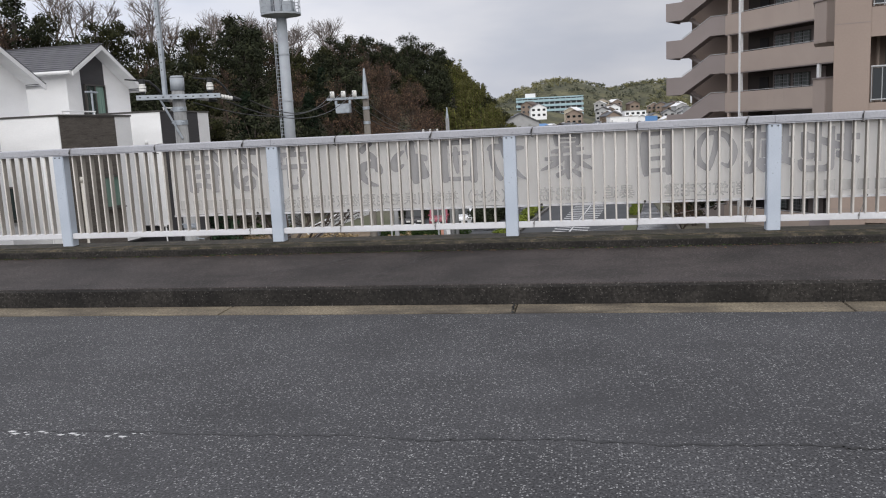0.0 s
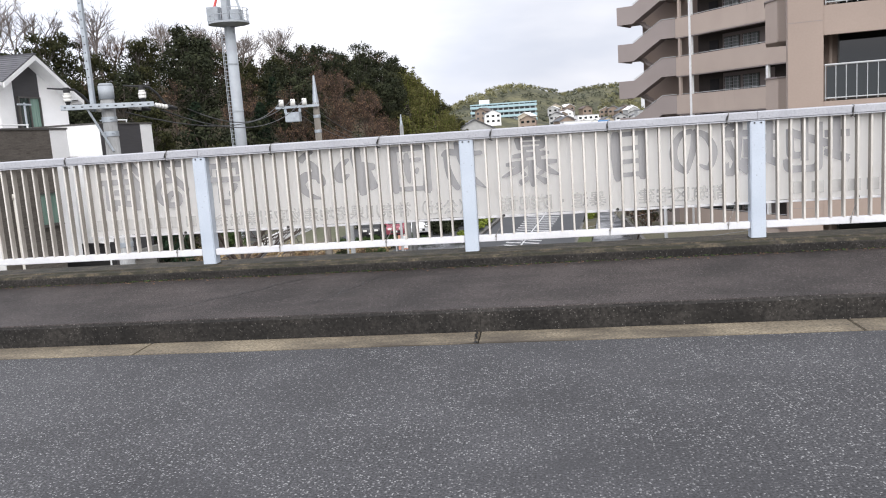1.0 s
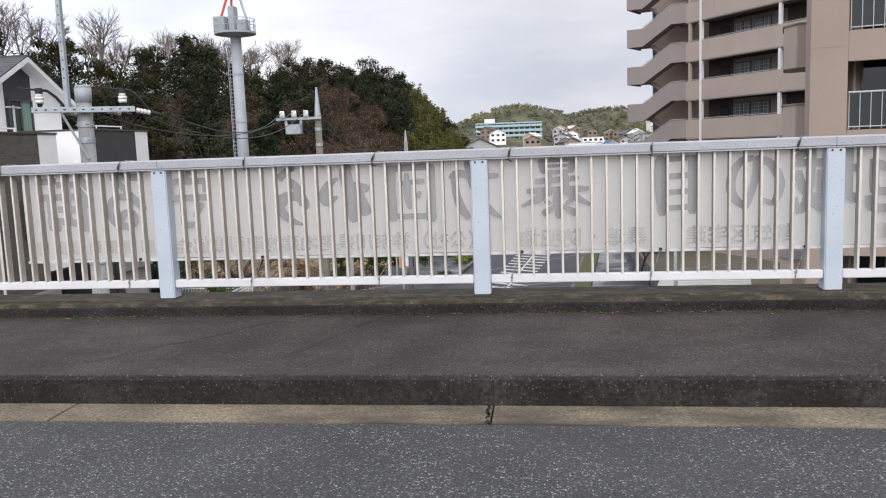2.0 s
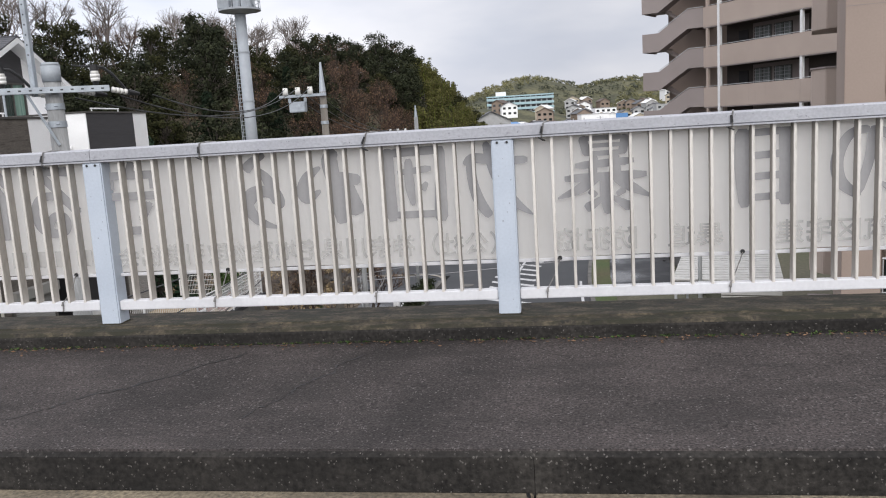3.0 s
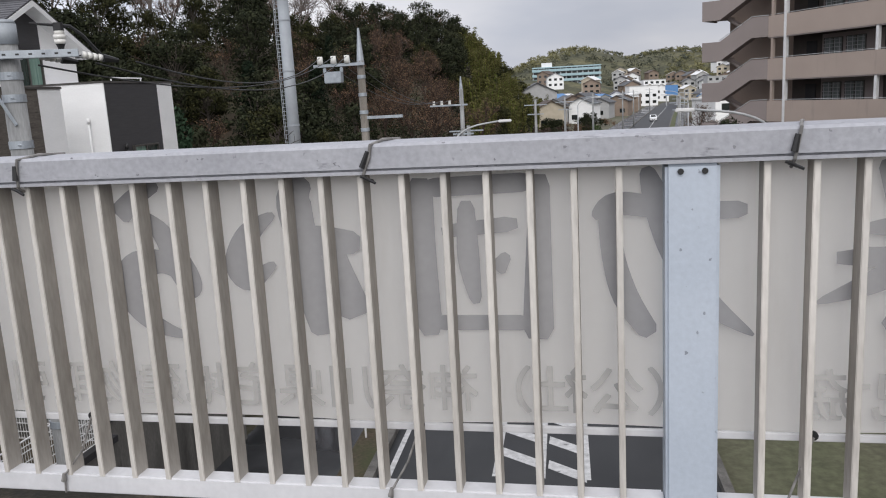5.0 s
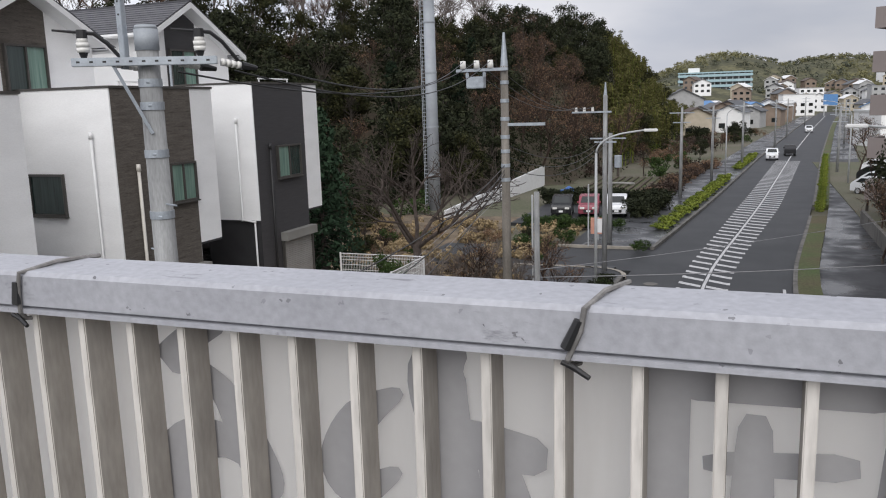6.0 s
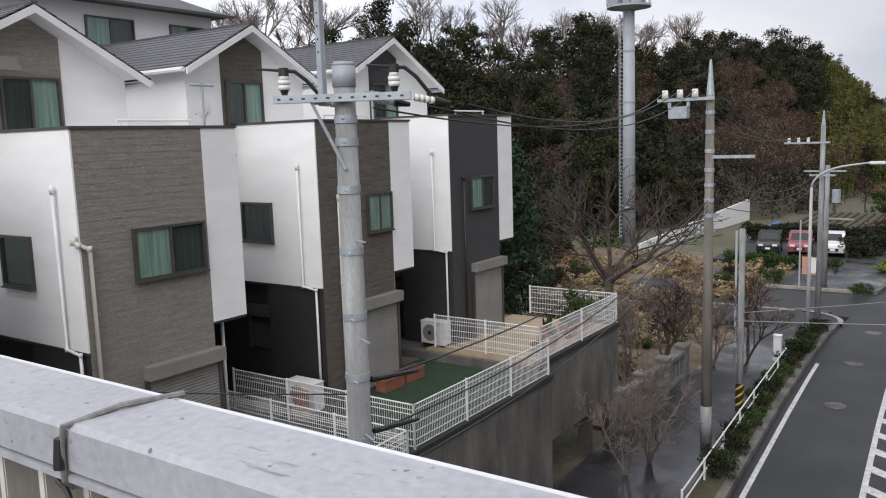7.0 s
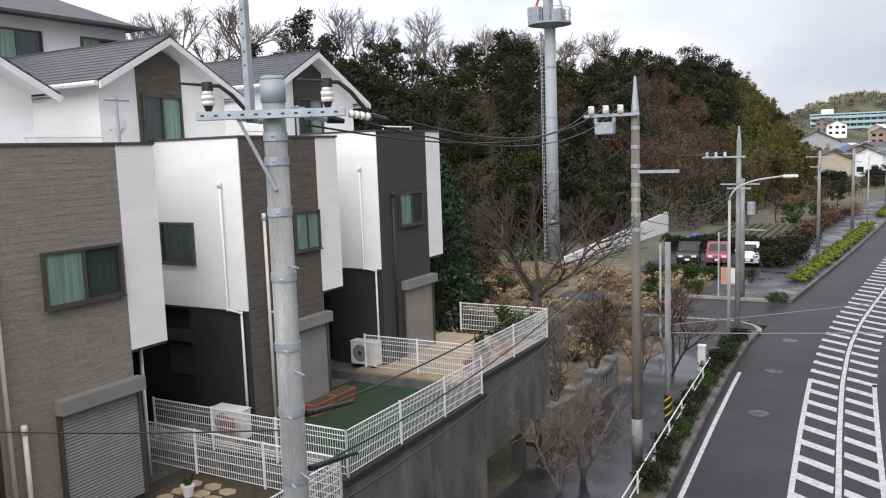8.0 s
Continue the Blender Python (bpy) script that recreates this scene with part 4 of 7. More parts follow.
        pipe(h, [(XG + 0.09, y0 + 0.36, -2.55), (XG + 0.09, y0 + 0.36, base)], head=True)
    pipe(h, [(XG - 0.5, y1 - 0.2, sof), (XG - 0.5, y1 - 0.2, base)], 0.035, "white")
    part("balcony_rail", MB().tube([(XG - 0.3, yc + 0.2, top + 0.10), (XG - 0.3, yc + 1.7, top + 0.10)], 0.02, 6).tube([(XG - 0.3, yc + 0.25, top - 0.2), (XG - 0.3, yc + 0.25, top + 0.10)], 0.02, 6)
         .tube([(XG - 0.3, yc + 1.65, top - 0.2), (XG - 0.3, yc + 1.65, top + 0.10)], 0.02, 6), "white", h)
    return h


house(6.62, 0.0, "taupe", True, "white and taupe three-storey row house with a slate gable roof", 0.85)
house(12.06, 0.12, "brown", False, "white and brown three-storey row house with a slate gable roof")
house(17.05, 0.27, "black_wall", True, "white and charcoal three-storey row house with a slate gable roof", 0.58, 1.35, 2.1)
dish = thing("satellite_dish", "small white satellite dish on the balcony", "satellite dish", (-14.35, 10.75, 2.2))
mbd = MB()
for k in range(16):
    a0, a1 = 2 * math.pi * k / 16, 2 * math.pi * (k + 1) / 16
    mbd.add([(0.03, 0, 0), (0.0, 0.2 * math.cos(a0), 0.22 * math.sin(a0)), (0.0, 0.2 * math.cos(a1), 0.22 * math.sin(a1)), (-0.03, 0, 0)], [(0, 1, 2), (3, 2, 1)])
part("reflector", mbd, "white", dish)
part("arm", MB().cyl((0, 0, -0.2), (0.25, -0.1, -0.08), 0.012, n=6), "metal", dish)
part("bracket", MB().cyl((-0.04, 0, 0), (-0.25, 0, -0.1), 0.02, n=6), "metal", dish)
aw = thing("awning", "folded beige window awning on the gable wall", "awning", (-14.56, 6.0, 3.0))
part("cassette", MB().box(0, -1.1, -0.2, 0.35, 0.9, 0.0), "shutter", aw, bevel=0.03)
part("front_bar", MB().box(0.35, -1.1, -0.24, 0.40, 0.9, -0.14), "shutter", aw, bevel=0.01)
house(1.5, -0.1, "taupe", True, "white and taupe row house at the bridge end")

# the white house behind the row, with a hipped roof
bh = thing("house", "white house with a dark hipped roof behind the row", "house", (-22.3, 15.2, 0))
part("wall", MB().box(-9, -9, -5, 0, 2.6, 5.60), "white_wall", bh)
part("roof", MB().add([(-9.5, -9.6, 5.60), (0.6, -9.6, 5.60), (0.6, 3.0, 5.60), (-9.5, 3.0, 5.60), (-4.4, -5, 8.0), (-4.4, -1.6, 8.0)],
                      [(0, 3, 2, 1), (0, 1, 4), (1, 2, 5, 4), (2, 3, 5), (3, 0, 4, 5)]), "roof", bh, "dark slate hipped roof")
part("gutter", MB().box(0.58, -9.6, 5.56, 0.68, 3.05, 5.64), "frame", bh)
for yy, ww in ((-1.9, 1.5), (0.97, 1.24), (-6, 1.5)):
    window(bh, facing_x(0.034, yy, 4.44), ww, 0.76)

# ---- patios and retaining walls ----
structure("retaining_wall", MB().prism([(10.75, -7.6), (16.3, -7.6), (16.3, -4.35), (10.75, -4.35)], "x", -14.4, -9.22), "concrete", "stained grey concrete retaining wall under the lawn patio", "retaining wall")
structure("retaining_wall", MB().prism([(16.3, -7.6), (16.9, -7.6), (16.9, -6.15), (21.2, -6.15), (21.2, -4.14), (16.3, -4.14)], "x", -10.3, -9.55).box(-14.4, 16.3, -7.6, -13.4, 21.2, -4.14)
          .box(-13.4, 16.3, -4.4, -10.3, 21.2, -4.14).box(-9.95, 20.95, -7.6, -9.55, 21.2, -6.15).box(-9.95, 19.3, -7.6, -9.62, 19.55, -6.15),
          "concrete", "grey concrete retaining wall with a garage opening", "retaining wall")
structure("retaining_wall", MB().box(-14.4, -3, -7.6, -8.95, 10.75, -4.60), "concrete", "grey concrete retaining wall beside the bridge", "retaining wall")
structure("wall_cap", MB().box(-9.35, 10.70, -4.35, -9.17, 16.3, -4.22), "dark_wall", "dark damp cap of the retaining wall", "wall cap")
structure("wall_cap", MB().box(-9.68, 16.3, -4.14, -9.5, 21.25, -4.0), "dark_wall", "dark damp cap of the retaining wall", "wall cap")
structure("wall_cap", MB().box(-9.08, -3, -4.60, -8.9, 10.68, -4.48), "dark_wall", "dark damp cap of the retaining wall", "wall cap")
structure("lawn", MB().box(-13.0, 10.95, -4.35, -9.35, 16.15, -4.30), "turf", "dark green artificial turf patio", "lawn")
structure("patio", MB().box(-13.0, 16.45, -4.14, -9.68, 21.1, -4.08), "paving", "sandy paved patio", "patio")
structure("patio", MB().box(-13.0, -3, -4.60, -9.08, 10.6, -4.55), "soil", "dark soil patio beside the shutter", "patio")
r7 = random.Random(3)
for k in range(9):
    fx, fy = -12.2 + 0.42 * (k % 3) + r7.uniform(-0.05, 0.05), 9.35 + 0.36 * (k // 3) + r7.uniform(-0.05, 0.05)
    pg = [(fx + 0.2 * math.cos(a * 1.05) * r7.uniform(0.8, 1.05), fy + 0.17 * math.sin(a * 1.05) * r7.uniform(0.8, 1.05)) for a in range(6)]
    structure("flagstone", MB().prism(pg, "z", -4.55, -4.535), "paving", "irregular sandy flagstone set in the lawn", "flagstone")


def mesh_fence(p0, p1, z, h=0.85, label="white welded mesh fence on the patio wall"):
    p0, p1 = Vector((*p0, z)), Vector((*p1, z))
    L = (p1 - p0).length
    d = (p1 - p0) / L
    f = thing("mesh_fence", label, "fence", p0, "patio fences")
    f.matrix_world = Matrix.Translation(p0) @ Matrix.Rotation(math.atan2(d.y, d.x), 4, "Z")
    n = max(1, round(L / 1.9))
    for i in range(n + 1):
        x = L * i / n
        part("post", MB().cyl((x, 0, 0), (x, 0, h + 0.03), 0.026, 0.026, 8), "white", f)
    mb = MB()
    for i in range(int(L / 0.055)):
        x = 0.03 + i * 0.055
        mb.box(x - 0.0032, -0.0032, 0.05, x + 0.0032, 0.0032, h)
    part("mesh_wire", mb, "white", f, "thin upright wires")
    mb = MB()
    for z2 in (0.05, 0.18, 0.34, 0.50, 0.66, 0.75, h):
        mb.box(0, -0.007, z2 - 0.006, L, 0.007, z2 + 0.006)
    part("mesh_bar", mb, "white", f, "level wires")
    part("top_bar", MB().cyl((0, 0, h), (L, 0, h), 0.014, 0.014, 6), "white", f)


mesh_fence((-9.25, 10.85), (-9.25, 16.2), -4.22)
mesh_fence((-9.25, 10.85), (-14.1, 10.85), -4.22)
mesh_fence((-9.58, 16.45), (-9.58, 21.15), -4.0)
mesh_fence((-9.58, 16.45), (-12.7, 16.45), -4.0)
mesh_fence((-9.58, 21.15), (-12.4, 21.15), -4.0)
mesh_fence((-9.0, 10.3), (-9.0, 4.6), -4.48)
mesh_fence((-9.0, 10.3), (-14.1, 10.3), -4.48)

# ---- patio things ----
def air_unit(x, y, z, rz):
    a = thing("air_conditioner", "white outdoor air conditioning unit on the patio", "air conditioner", (x, y, z), "air conditioners", rz)
    part("casing", MB().box(-0.4, -0.15, 0.06, 0.4, 0.15, 0.66), "white", a, bevel=0.015)
    part("fan_grille", MB().cyl((-0.1, -0.152, 0.36), (-0.1, -0.165, 0.36), 0.23, 0.22, 20), "shutter", a)
    part("hub", MB().cyl((-0.1, -0.166, 0.36), (-0.1, -0.172, 0.36), 0.06, 0.05, 12), "dark", a)
    for s in (-0.3, 0.3):
        part("foot", MB().box(s - 0.05, -0.17, 0, s + 0.05, 0.17, 0.06), "dark", a)
    part("cap_strip", MB().box(-0.41, -0.16, 0.66, 0.41, 0.16, 0.675), "white", a)


air_unit(-12.75, 11.65, -4.30, 0)
air_unit(-12.95, 16.85, -4.08, 0)


def planter(x, y, z, w, label):
    q = thing("planter_box", label, "planter", (x, y, z), "planters")
    part("box", MB().box(-0.15, -w / 2, 0, 0.15, w / 2, 0.28).box(-0.17, -w / 2 - 0.02, 0.24, 0.17, w / 2 + 0.02, 0.29), "terracotta", q, bevel=0.01)
    part("soil", MB().box(-0.13, -w / 2 + 0.02, 0.29, 0.13, w / 2 - 0.02, 0.294), "soil", q)


for yy in (13.75, 14.55):
    planter(-12.1, yy, -4.30, 0.72, "terracotta planter box by the shutter")
planter(-10.1, 17.6, -4.08, 0.8, "terracotta planter box on the sandy patio")


def flowerpot(x, y, z, r, mat, label, seed):
    q = thing("flowerpot", label, "flowerpot", (x, y, z), "flowerpots")
    part("pot", MB().cyl((0, 0, 0), (0, 0, r * 1.7), r * 0.7, r, 14).cyl((0, 0, r * 1.55), (0, 0, r * 1.75), r * 1.08, r * 1.08, 14), mat, q)
    rr, mb = random.Random(seed), MB()
    for _ in range(26):
        a, l = rr.uniform(0, 6.28), r * rr.uniform(0.8, 2.2)
        b = Vector((math.cos(a) * l * 0.6, math.sin(a) * l * 0.6, r * 1.7 + l))
        s = Vector((-math.sin(a), math.cos(a), 0)) * r * 0.25
        mb.add([(0, 0, r * 1.7), b * 0.6 + s, b, b * 0.6 - s], [(0, 1, 2, 3)])
    part("plant", mb, "leaf_shrub", q, "green leaves")


flowerpot(-11.9, 9.6, -4.55, 0.12, "white", "white flowerpot with a small plant by the shutter", 1)
for k, (x, y) in enumerate(((-10.2, 18.3), (-10.6, 18.8), (-10.1, 19.2), (-10.5, 19.6))):
    flowerpot(x, y, -4.08 if y > 17 else (-4.30 if y > 10.9 else -4.55), 0.16 + 0.03 * (k % 3), "terracotta", "terracotta flowerpot with a green plant", 3 + k)
bp = thing("brick_pillar", "short brown brick pillar beside the fence", "pillar", (-12.4, 11.15, -4.35))
for k in range(9):
    part("brick", MB().box(-0.11, -0.11 if k % 2 else -0.105, 0.075 * k, 0.11 if k % 2 else 0.105, 0.11, 0.075 * k + 0.066), "terracotta", bp, bevel=0.004)
for (x, y) in ((-14.0, 10.45), (-13.8, 15.6)):
    an = thing("laundry_pole_stand", "grey metal laundry pole stand on the balcony", "laundry stand", (x, y, 0.8), "balcony stands")
    part("upright", MB().cyl((0, 0, 0), (0, 0, 1.9), 0.03, 0.03, 8), "metal", an)
    part("arm", MB().cyl((0, -0.3, 1.85), (0, 0.3, 1.85), 0.025, 0.025, 8), "metal", an)

# ---- utility poles ----
def pole(name, x, y, z0, z1, r0, r1, label, mat="pole"):
    p = thing(name, label, "utility pole", (x, y, 0), "utility poles")
    part("shaft", MB().cyl((0, 0, z0), (0, 0, z1), r0, r1, 20), mat, p, "", 0, True)
    return p


P1 = pole("utility_pole", -5.45, 5.02, -7.4, 1.93, 0.140, 0.093, "grey concrete utility pole with a steel crossarm beside the bridge")
part("pole_cap", MB().cyl((0, 0, 1.90), (0, 0, 2.08), 0.103, 0.103, 20).cyl((0, 0, 2.08), (0, 0, 2.115), 0.103, 0.088, 20), "tower", P1, "pale grey sleeve cap", 0, True)
# crossarm: level, seen nearly square from the bridge
ARM = Vector((0.86, 0.51, 0)).normalized()
NRM = Vector((ARM.y, -ARM.x, 0))
ma = Matrix((( ARM.x, -ARM.y, 0, 0), (ARM.y, ARM.x, 0, 0), (0, 0, 1, 0), (0, 0, 0, 1)))
arm = new("crossarm")
arm.parent, arm.matrix_basis = P1, ma @ Matrix.Translation((0, -0.135, 1.80))
part("beam", MB().box(-0.60, -0.035, -0.035, 0.60, 0.035, 0.035), "metal", arm, "galvanised steel beam", bevel=0.004)
for k in range(11):
    part("slot", MB().box(-0.56 + k * 0.107, -0.0362, -0.008, -0.53 + k * 0.107, -0.0352, 0.008), "dark", arm)
part("brace", MB().cyl((-0.27, 0.0, -0.03), (0.0, 0.03, -0.62), 0.016, 0.016, 6), "metal", arm)
for sx in (-0.50, 0.46):
    ins = new("insulator")
    ins.parent, ins.matrix_basis = arm, Matrix.Translation((sx, 0, 0.035)) @ Matrix.Scale(0.78, 4)
    part("stem", MB().cyl((0, 0, 0), (0, 0, 0.06), 0.03, 0.05, 10), "dark", ins)
    part("shell", MB().cyl((0, 0, 0.06), (0, 0, 0.11), 0.062, 0.068, 14).cyl((0, 0, 0.115), (0, 0, 0.165), 0.066, 0.07, 14).cyl((0, 0, 0.17), (0, 0, 0.22), 0.06, 0.05, 14), "insul", ins, "white porcelain", 0, True)
    part("clamp_cover", MB().cyl((0, 0, 0.21), (0, 0, 0.30), 0.058, 0.055, 10).cyl((0, 0, 0.27), (-0.30, 0, 0.30), 0.018, 0.012, 6).tube([(0, 0, 0.27), (0.12, 0.02, 0.26), (0.24, 0.06, 0.16), (0.36, 0.14, 0.0), (0.42, 0.2, -0.08)], 0.022, 6), "dark", ins, "black cover with lead")
for sx, s in ((0.60, 1), (-0.28, 1), (0.24, 1)):
    st = new("strain_insulator")
    st.parent, st.matrix_basis = arm, Matrix.Translation((sx, 0.05, -0.01))
    q = Vector((0.9, 0.45, -0.16)).normalized() * 0.8
    mb = MB()
    for k in range(4):
        mb.cyl(q * (0.04 + 0.06 * k), q * (0.085 + 0.06 * k), 0.036, 0.03, 10)
    part("shell", mb, "insul", st, "white porcelain", 0, True)
    part("clamp", MB().cyl(q * 0.28, q * 0.46, 0.04, 0.02, 8), "dark", st)
part("mast", MB().box(-0.17, -0.16, 1.74, -0.11, -0.10, 4.2), "metal", P1, "galvanised angle mast", bevel=0.004)
for k in range(18):
    part("mast_hole", MB().cyl((-0.14, -0.1615, 2.2 + 0.11 * k), (-0.14, -0.1605, 2.2 + 0.11 * k), 0.010, n=8), "dark", P1)
for z in (1.62, 1.42, 1.0, 0.45, -0.15, -0.72, -1.32, -1.72, -2.25, -2.9):
    part("band", MB().cyl((0, 0, z - 0.035), (0, 0, z + 0.035), 0.098 + 0.0051 * (1.9 - z) + 0.003, n=20), "metal", P1, "steel band")
    part("band_bolt", MB().cyl((0.10, -0.16, z), (0.17, -0.2, z), 0.012, n=6).cyl((-0.17, 0.1, z), (-0.22, 0.14, z), 0.010, n=6), "metal", P1)
for k in range(8):
    a = 1 if k % 2 else -1
    part("step_bolt", MB().cyl((a * 0.10, -0.05 * a, -2.6 + 0.45 * k), (a * 0.27, -0.13 * a, -2.6 + 0.45 * k), 0.009, n=6), "metal", P1)


def wire(a, b, sag, r=0.012, mat="wire", label="black overhead cable hanging between poles", n=14):
    a, b = Vector(a), Vector(b)
    pts = []
    for i in range(n + 1):
        t = i / n
        p = a.lerp(b, t)
        p.z -= 4 * sag * t * (1 - t)
        pts.append(p)
    return tagged(part("overhead_cable", MB().tube(pts, r, 5), mat, None, "", 0, True), label, "cable", "overhead cables")


P2 = pole("utility_pole", -6.95, 21.1, -7.4, 2.35, 0.15, 0.105, "brown-grey concrete utility pole with crossarms and a spire", "pole_brown")
part("wrap", MB().cyl((0, 0, -7.1), (0, 0, -6.05), 0.153, 0.150, 20), "pole", P2, "pale wrap round the foot", 0, True)
part("spire", MB().cyl((0, 0, 2.3), (0, 0, 3.25), 0.11, 0.03, 10), "metal", P2, "steel spire")
for z in (1.9, 1.4, 0.9, 0.4, 0.0, -0.4, -0.8):
    part("band", MB().cyl((0, 0, z - 0.05), (0, 0, z + 0.05), 0.118 + 0.0046 * (2.35 - z), n=14), "metal", P2)
part("crossarm", MB().box(-1.35, -0.2, 2.22, 0.15, -0.12, 2.30), "metal", P2)
part("crossarm", MB().box(-0.1, -0.06, 0.70, 1.15, 0.02, 0.78), "metal", P2)
for sx in (-1.15, -0.75, -0.35):
    part("insulator", MB().cyl((sx, -0.16, 2.30), (sx, -0.16, 2.52), 0.09, 0.075, 10), "insul", P2, "white porcelain", 0, True)
part("switch_box", MB().box(-1.0, -0.36, 1.76, -0.5, -0.1, 2.08).cyl((-1.0, -0.25, 2.05), (-1.0, -0.25, 2.2), 0.05, n=8).cyl((-0.5, -0.25, 2.05), (-0.5, -0.25, 2.2), 0.05, n=8), "metal", P2, "grey switch box", bevel=0.02)
P3 = pole("utility_pole", -7.1, 38.6, -7.4, 1.55, 0.13, 0.10, "slim concrete utility pole by the side street")
part("spire", MB().cyl((0, 0, 1.5), (0, 0, 2.15), 0.09, 0.03, 8), "metal", P3)
part("crossarm", MB().box(-1.6, -0.1, 0.72, 0.3, -0.02, 0.80), "metal", P3)
part("crossarm", MB().box(-0.5, -0.1, -0.72, 0.55, -0.02, -0.64), "metal", P3)
for sx in (-1.4, -1.0, -0.6):
    part("insulator", MB().cyl((sx, -0.06, 0.8), (sx, -0.06, 1.0), 0.07, 0.06, 8), "insul", P3)
P4 = pole("utility_pole", -6.85, 24.2, -7.3, -1.5, 0.10, 0.085, "short grey steel pole with a black and yellow sleeve")
mb = MB()
part("sleeve", MB().cyl((0, 0, -7.25), (0, 0, -6.25), 0.125, 0.125, 16), "dark", P4, "black sleeve")
M["yellow"] = surf("yellow sleeve stripe", (0.62, 0.42, 0.03), (0.5, 0.34, 0.03), 4, 0.5, fine=0.05)
for k in range(4):
    mb = MB()
    for i in range(16):
        a0, a1 = 2 * math.pi * i / 16, 2 * math.pi * (i + 1) / 16
        u0, u1 = (i % 16) / 16 * 0.6, ((i % 16) + 1) / 16 * 0.6
        zb = -7.3 + 0.25 * k
        q = [(0.128 * math.cos(a0), 0.128 * math.sin(a0), min(-6.26, zb + abs(u0 - 0.3))), (0.128 * math.cos(a1), 0.128 * math.sin(a1), min(-6.26, zb + abs(u1 - 0.3)))]
        mb.add([q[0], q[1], (q[1][0], q[1][1], min(-6.25, q[1][2] + 0.07)), (q[0][0], q[0][1], min(-6.25, q[0][2] + 0.07))], [(0, 1, 2, 3)])
    part("stripe", mb, "yellow", P4, "yellow stripe")
P5 = pole("utility_pole", -8.2, 47.0, -7.4, -0.6, 0.15, 0.11, "distant concrete utility pole")
part("crossarm", MB().box(-1.2, -0.05, -0.95, 0.9, 0.03, -0.87), "metal", P5)
part("transformer", MB().cyl((0.45, 0, -2.6), (0.45, 0, -1.9), 0.22, 0.22, 12), "metal", P5)
for (px, py, pz) in ((-6.0, 70, 0.5), (-4.2, 86, 0.4), (-1.5, 104, 0.6), (3.0, 140, 0.5), (8.3, 96, -0.5), (10.5, 120, -0.5), (14, 150, 0), (20, 205, 0), (6.0, 175, 0.4), (12.5, 235, 0.4)):
    q = pole("utility_pole", px, py, -7.4, pz, 0.15, 0.10, "distant concrete utility pole along the road")
    part("crossarm", MB().box(-1.0, -0.05, pz - 0.5, 1.0, 0.03, pz - 0.42), "metal", q)
    part("crossarm", MB().box(-0.7, -0.05, pz - 1.3, 0.7, 0.03, pz - 1.22), "metal", q)
A1 = Vector((-5.45, 5.02, 0))
for sx, (tx, tz), sag in ((0.98, (-1.15, 2.5), 0.42), (0.12, (-0.75, 2.5), 0.48), (0.62, (-0.35, 2.5), 0.55)):
    s = A1 + ARM * sx + Vector((0, 0.2, 1.72))
    wire(s, (-6.95 + tx, 20.94, tz), sag, 0.010)
for k, z in enumerate((-0.78, -1.28, -1.74)):
    wire((-5.35, 5.2, z), (-6.95, 21.0, -0.4 - 0.12 * k), 0.45 + 0.1 * k, 0.011)
    part("dead_end", MB().cyl((0.06, 0.12, z), (0.12, 0.75, z - 0.07), 0.030, 0.018, 7), "dark", P1, "black cable clamp")
for k in range(3):
    wire((-6.95 + 0.05 * k, 21.1, 0.2 - 0.35 * k), (-7.1, 38.6, -0.4 - 0.2 * k), 0.7, 0.012)
    wire((-7.1 - 1.4 + 0.4 * k, 38.55, 1.0), (-6.95 - 1.15 + 0.4 * k, 21.0, 2.5), 0.6, 0.012)
wire((-20, 3.2, -1.4), (-5.5, 5.0, -0.9), 0.35, 0.008)
wire((-6.85, 24.2, -4.3), (12, 33, -4.2), 0.18, 0.016, "wire_pale", "pale steel span wire over the road")
wire((-6.85, 24.2, -4.05), (12, 47, -4.0), 0.25, 0.010, "wire_pale", "pale steel span wire over the road")
for k in range(2):
    wire((-6.95, 21.1, -0.6 - 0.5 * k), (-9.7, 13.2 + 2 * k, -4.1), 0.2, 0.005, "wire_pale", "grey stay wire slanting down to the patio")

# ---- tower ----
TW = thing("mast_tower", "tall pale grey steel monopole with a red lattice head", "tower", (-24.1, 58.9, 0))
part("shaft", MB().cyl((0, 0, -7), (0, 0, 10.6), 0.50, 0.42, 28), "tower", TW, "", 0, True)
for z in (-4.2, -0.4, 3.8, 7.6):
    part("flange", MB().cyl((0, 0, z - 0.06), (0, 0, z + 0.06), 0.53 - 0.0045 * (z + 7), n=28), "tower", TW)
mb = MB()
for k in range(56):
    z = -6.5 + 0.3 * k
    mb.box(-0.68, -0.25, z, -0.45, 0.05, z + 0.04)
mb.box(-0.70, -0.27, -6.8, -0.66, -0.23, 10.3).box(-0.70, 0.03, -6.8, -0.66, 0.07, 10.3)
part("ladder", mb, "tower", TW)
part("platform", MB().cyl((0, 0, 10.55), (0, 0, 10.75), 0.6, 1.5, 20).cyl((0, 0, 10.75), (0, 0, 10.9), 1.65, 1.65, 20), "tower", TW, "grey steel platform")
part("cabinet", MB().box(-1.45, -0.9, 10.95, -0.5, 0.2, 12.1), "tower", TW, bevel=0.04)
part("cabinet", MB().box(-0.3, -0.6, 10.95, 0.2, 0.3, 12.9), "tower", TW, bevel=0.04)
part("cabinet", MB().box(0.4, -0.7, 10.95, 1.2, 0.3, 11.8), "tower", TW, bevel=0.04)
mb = MB()
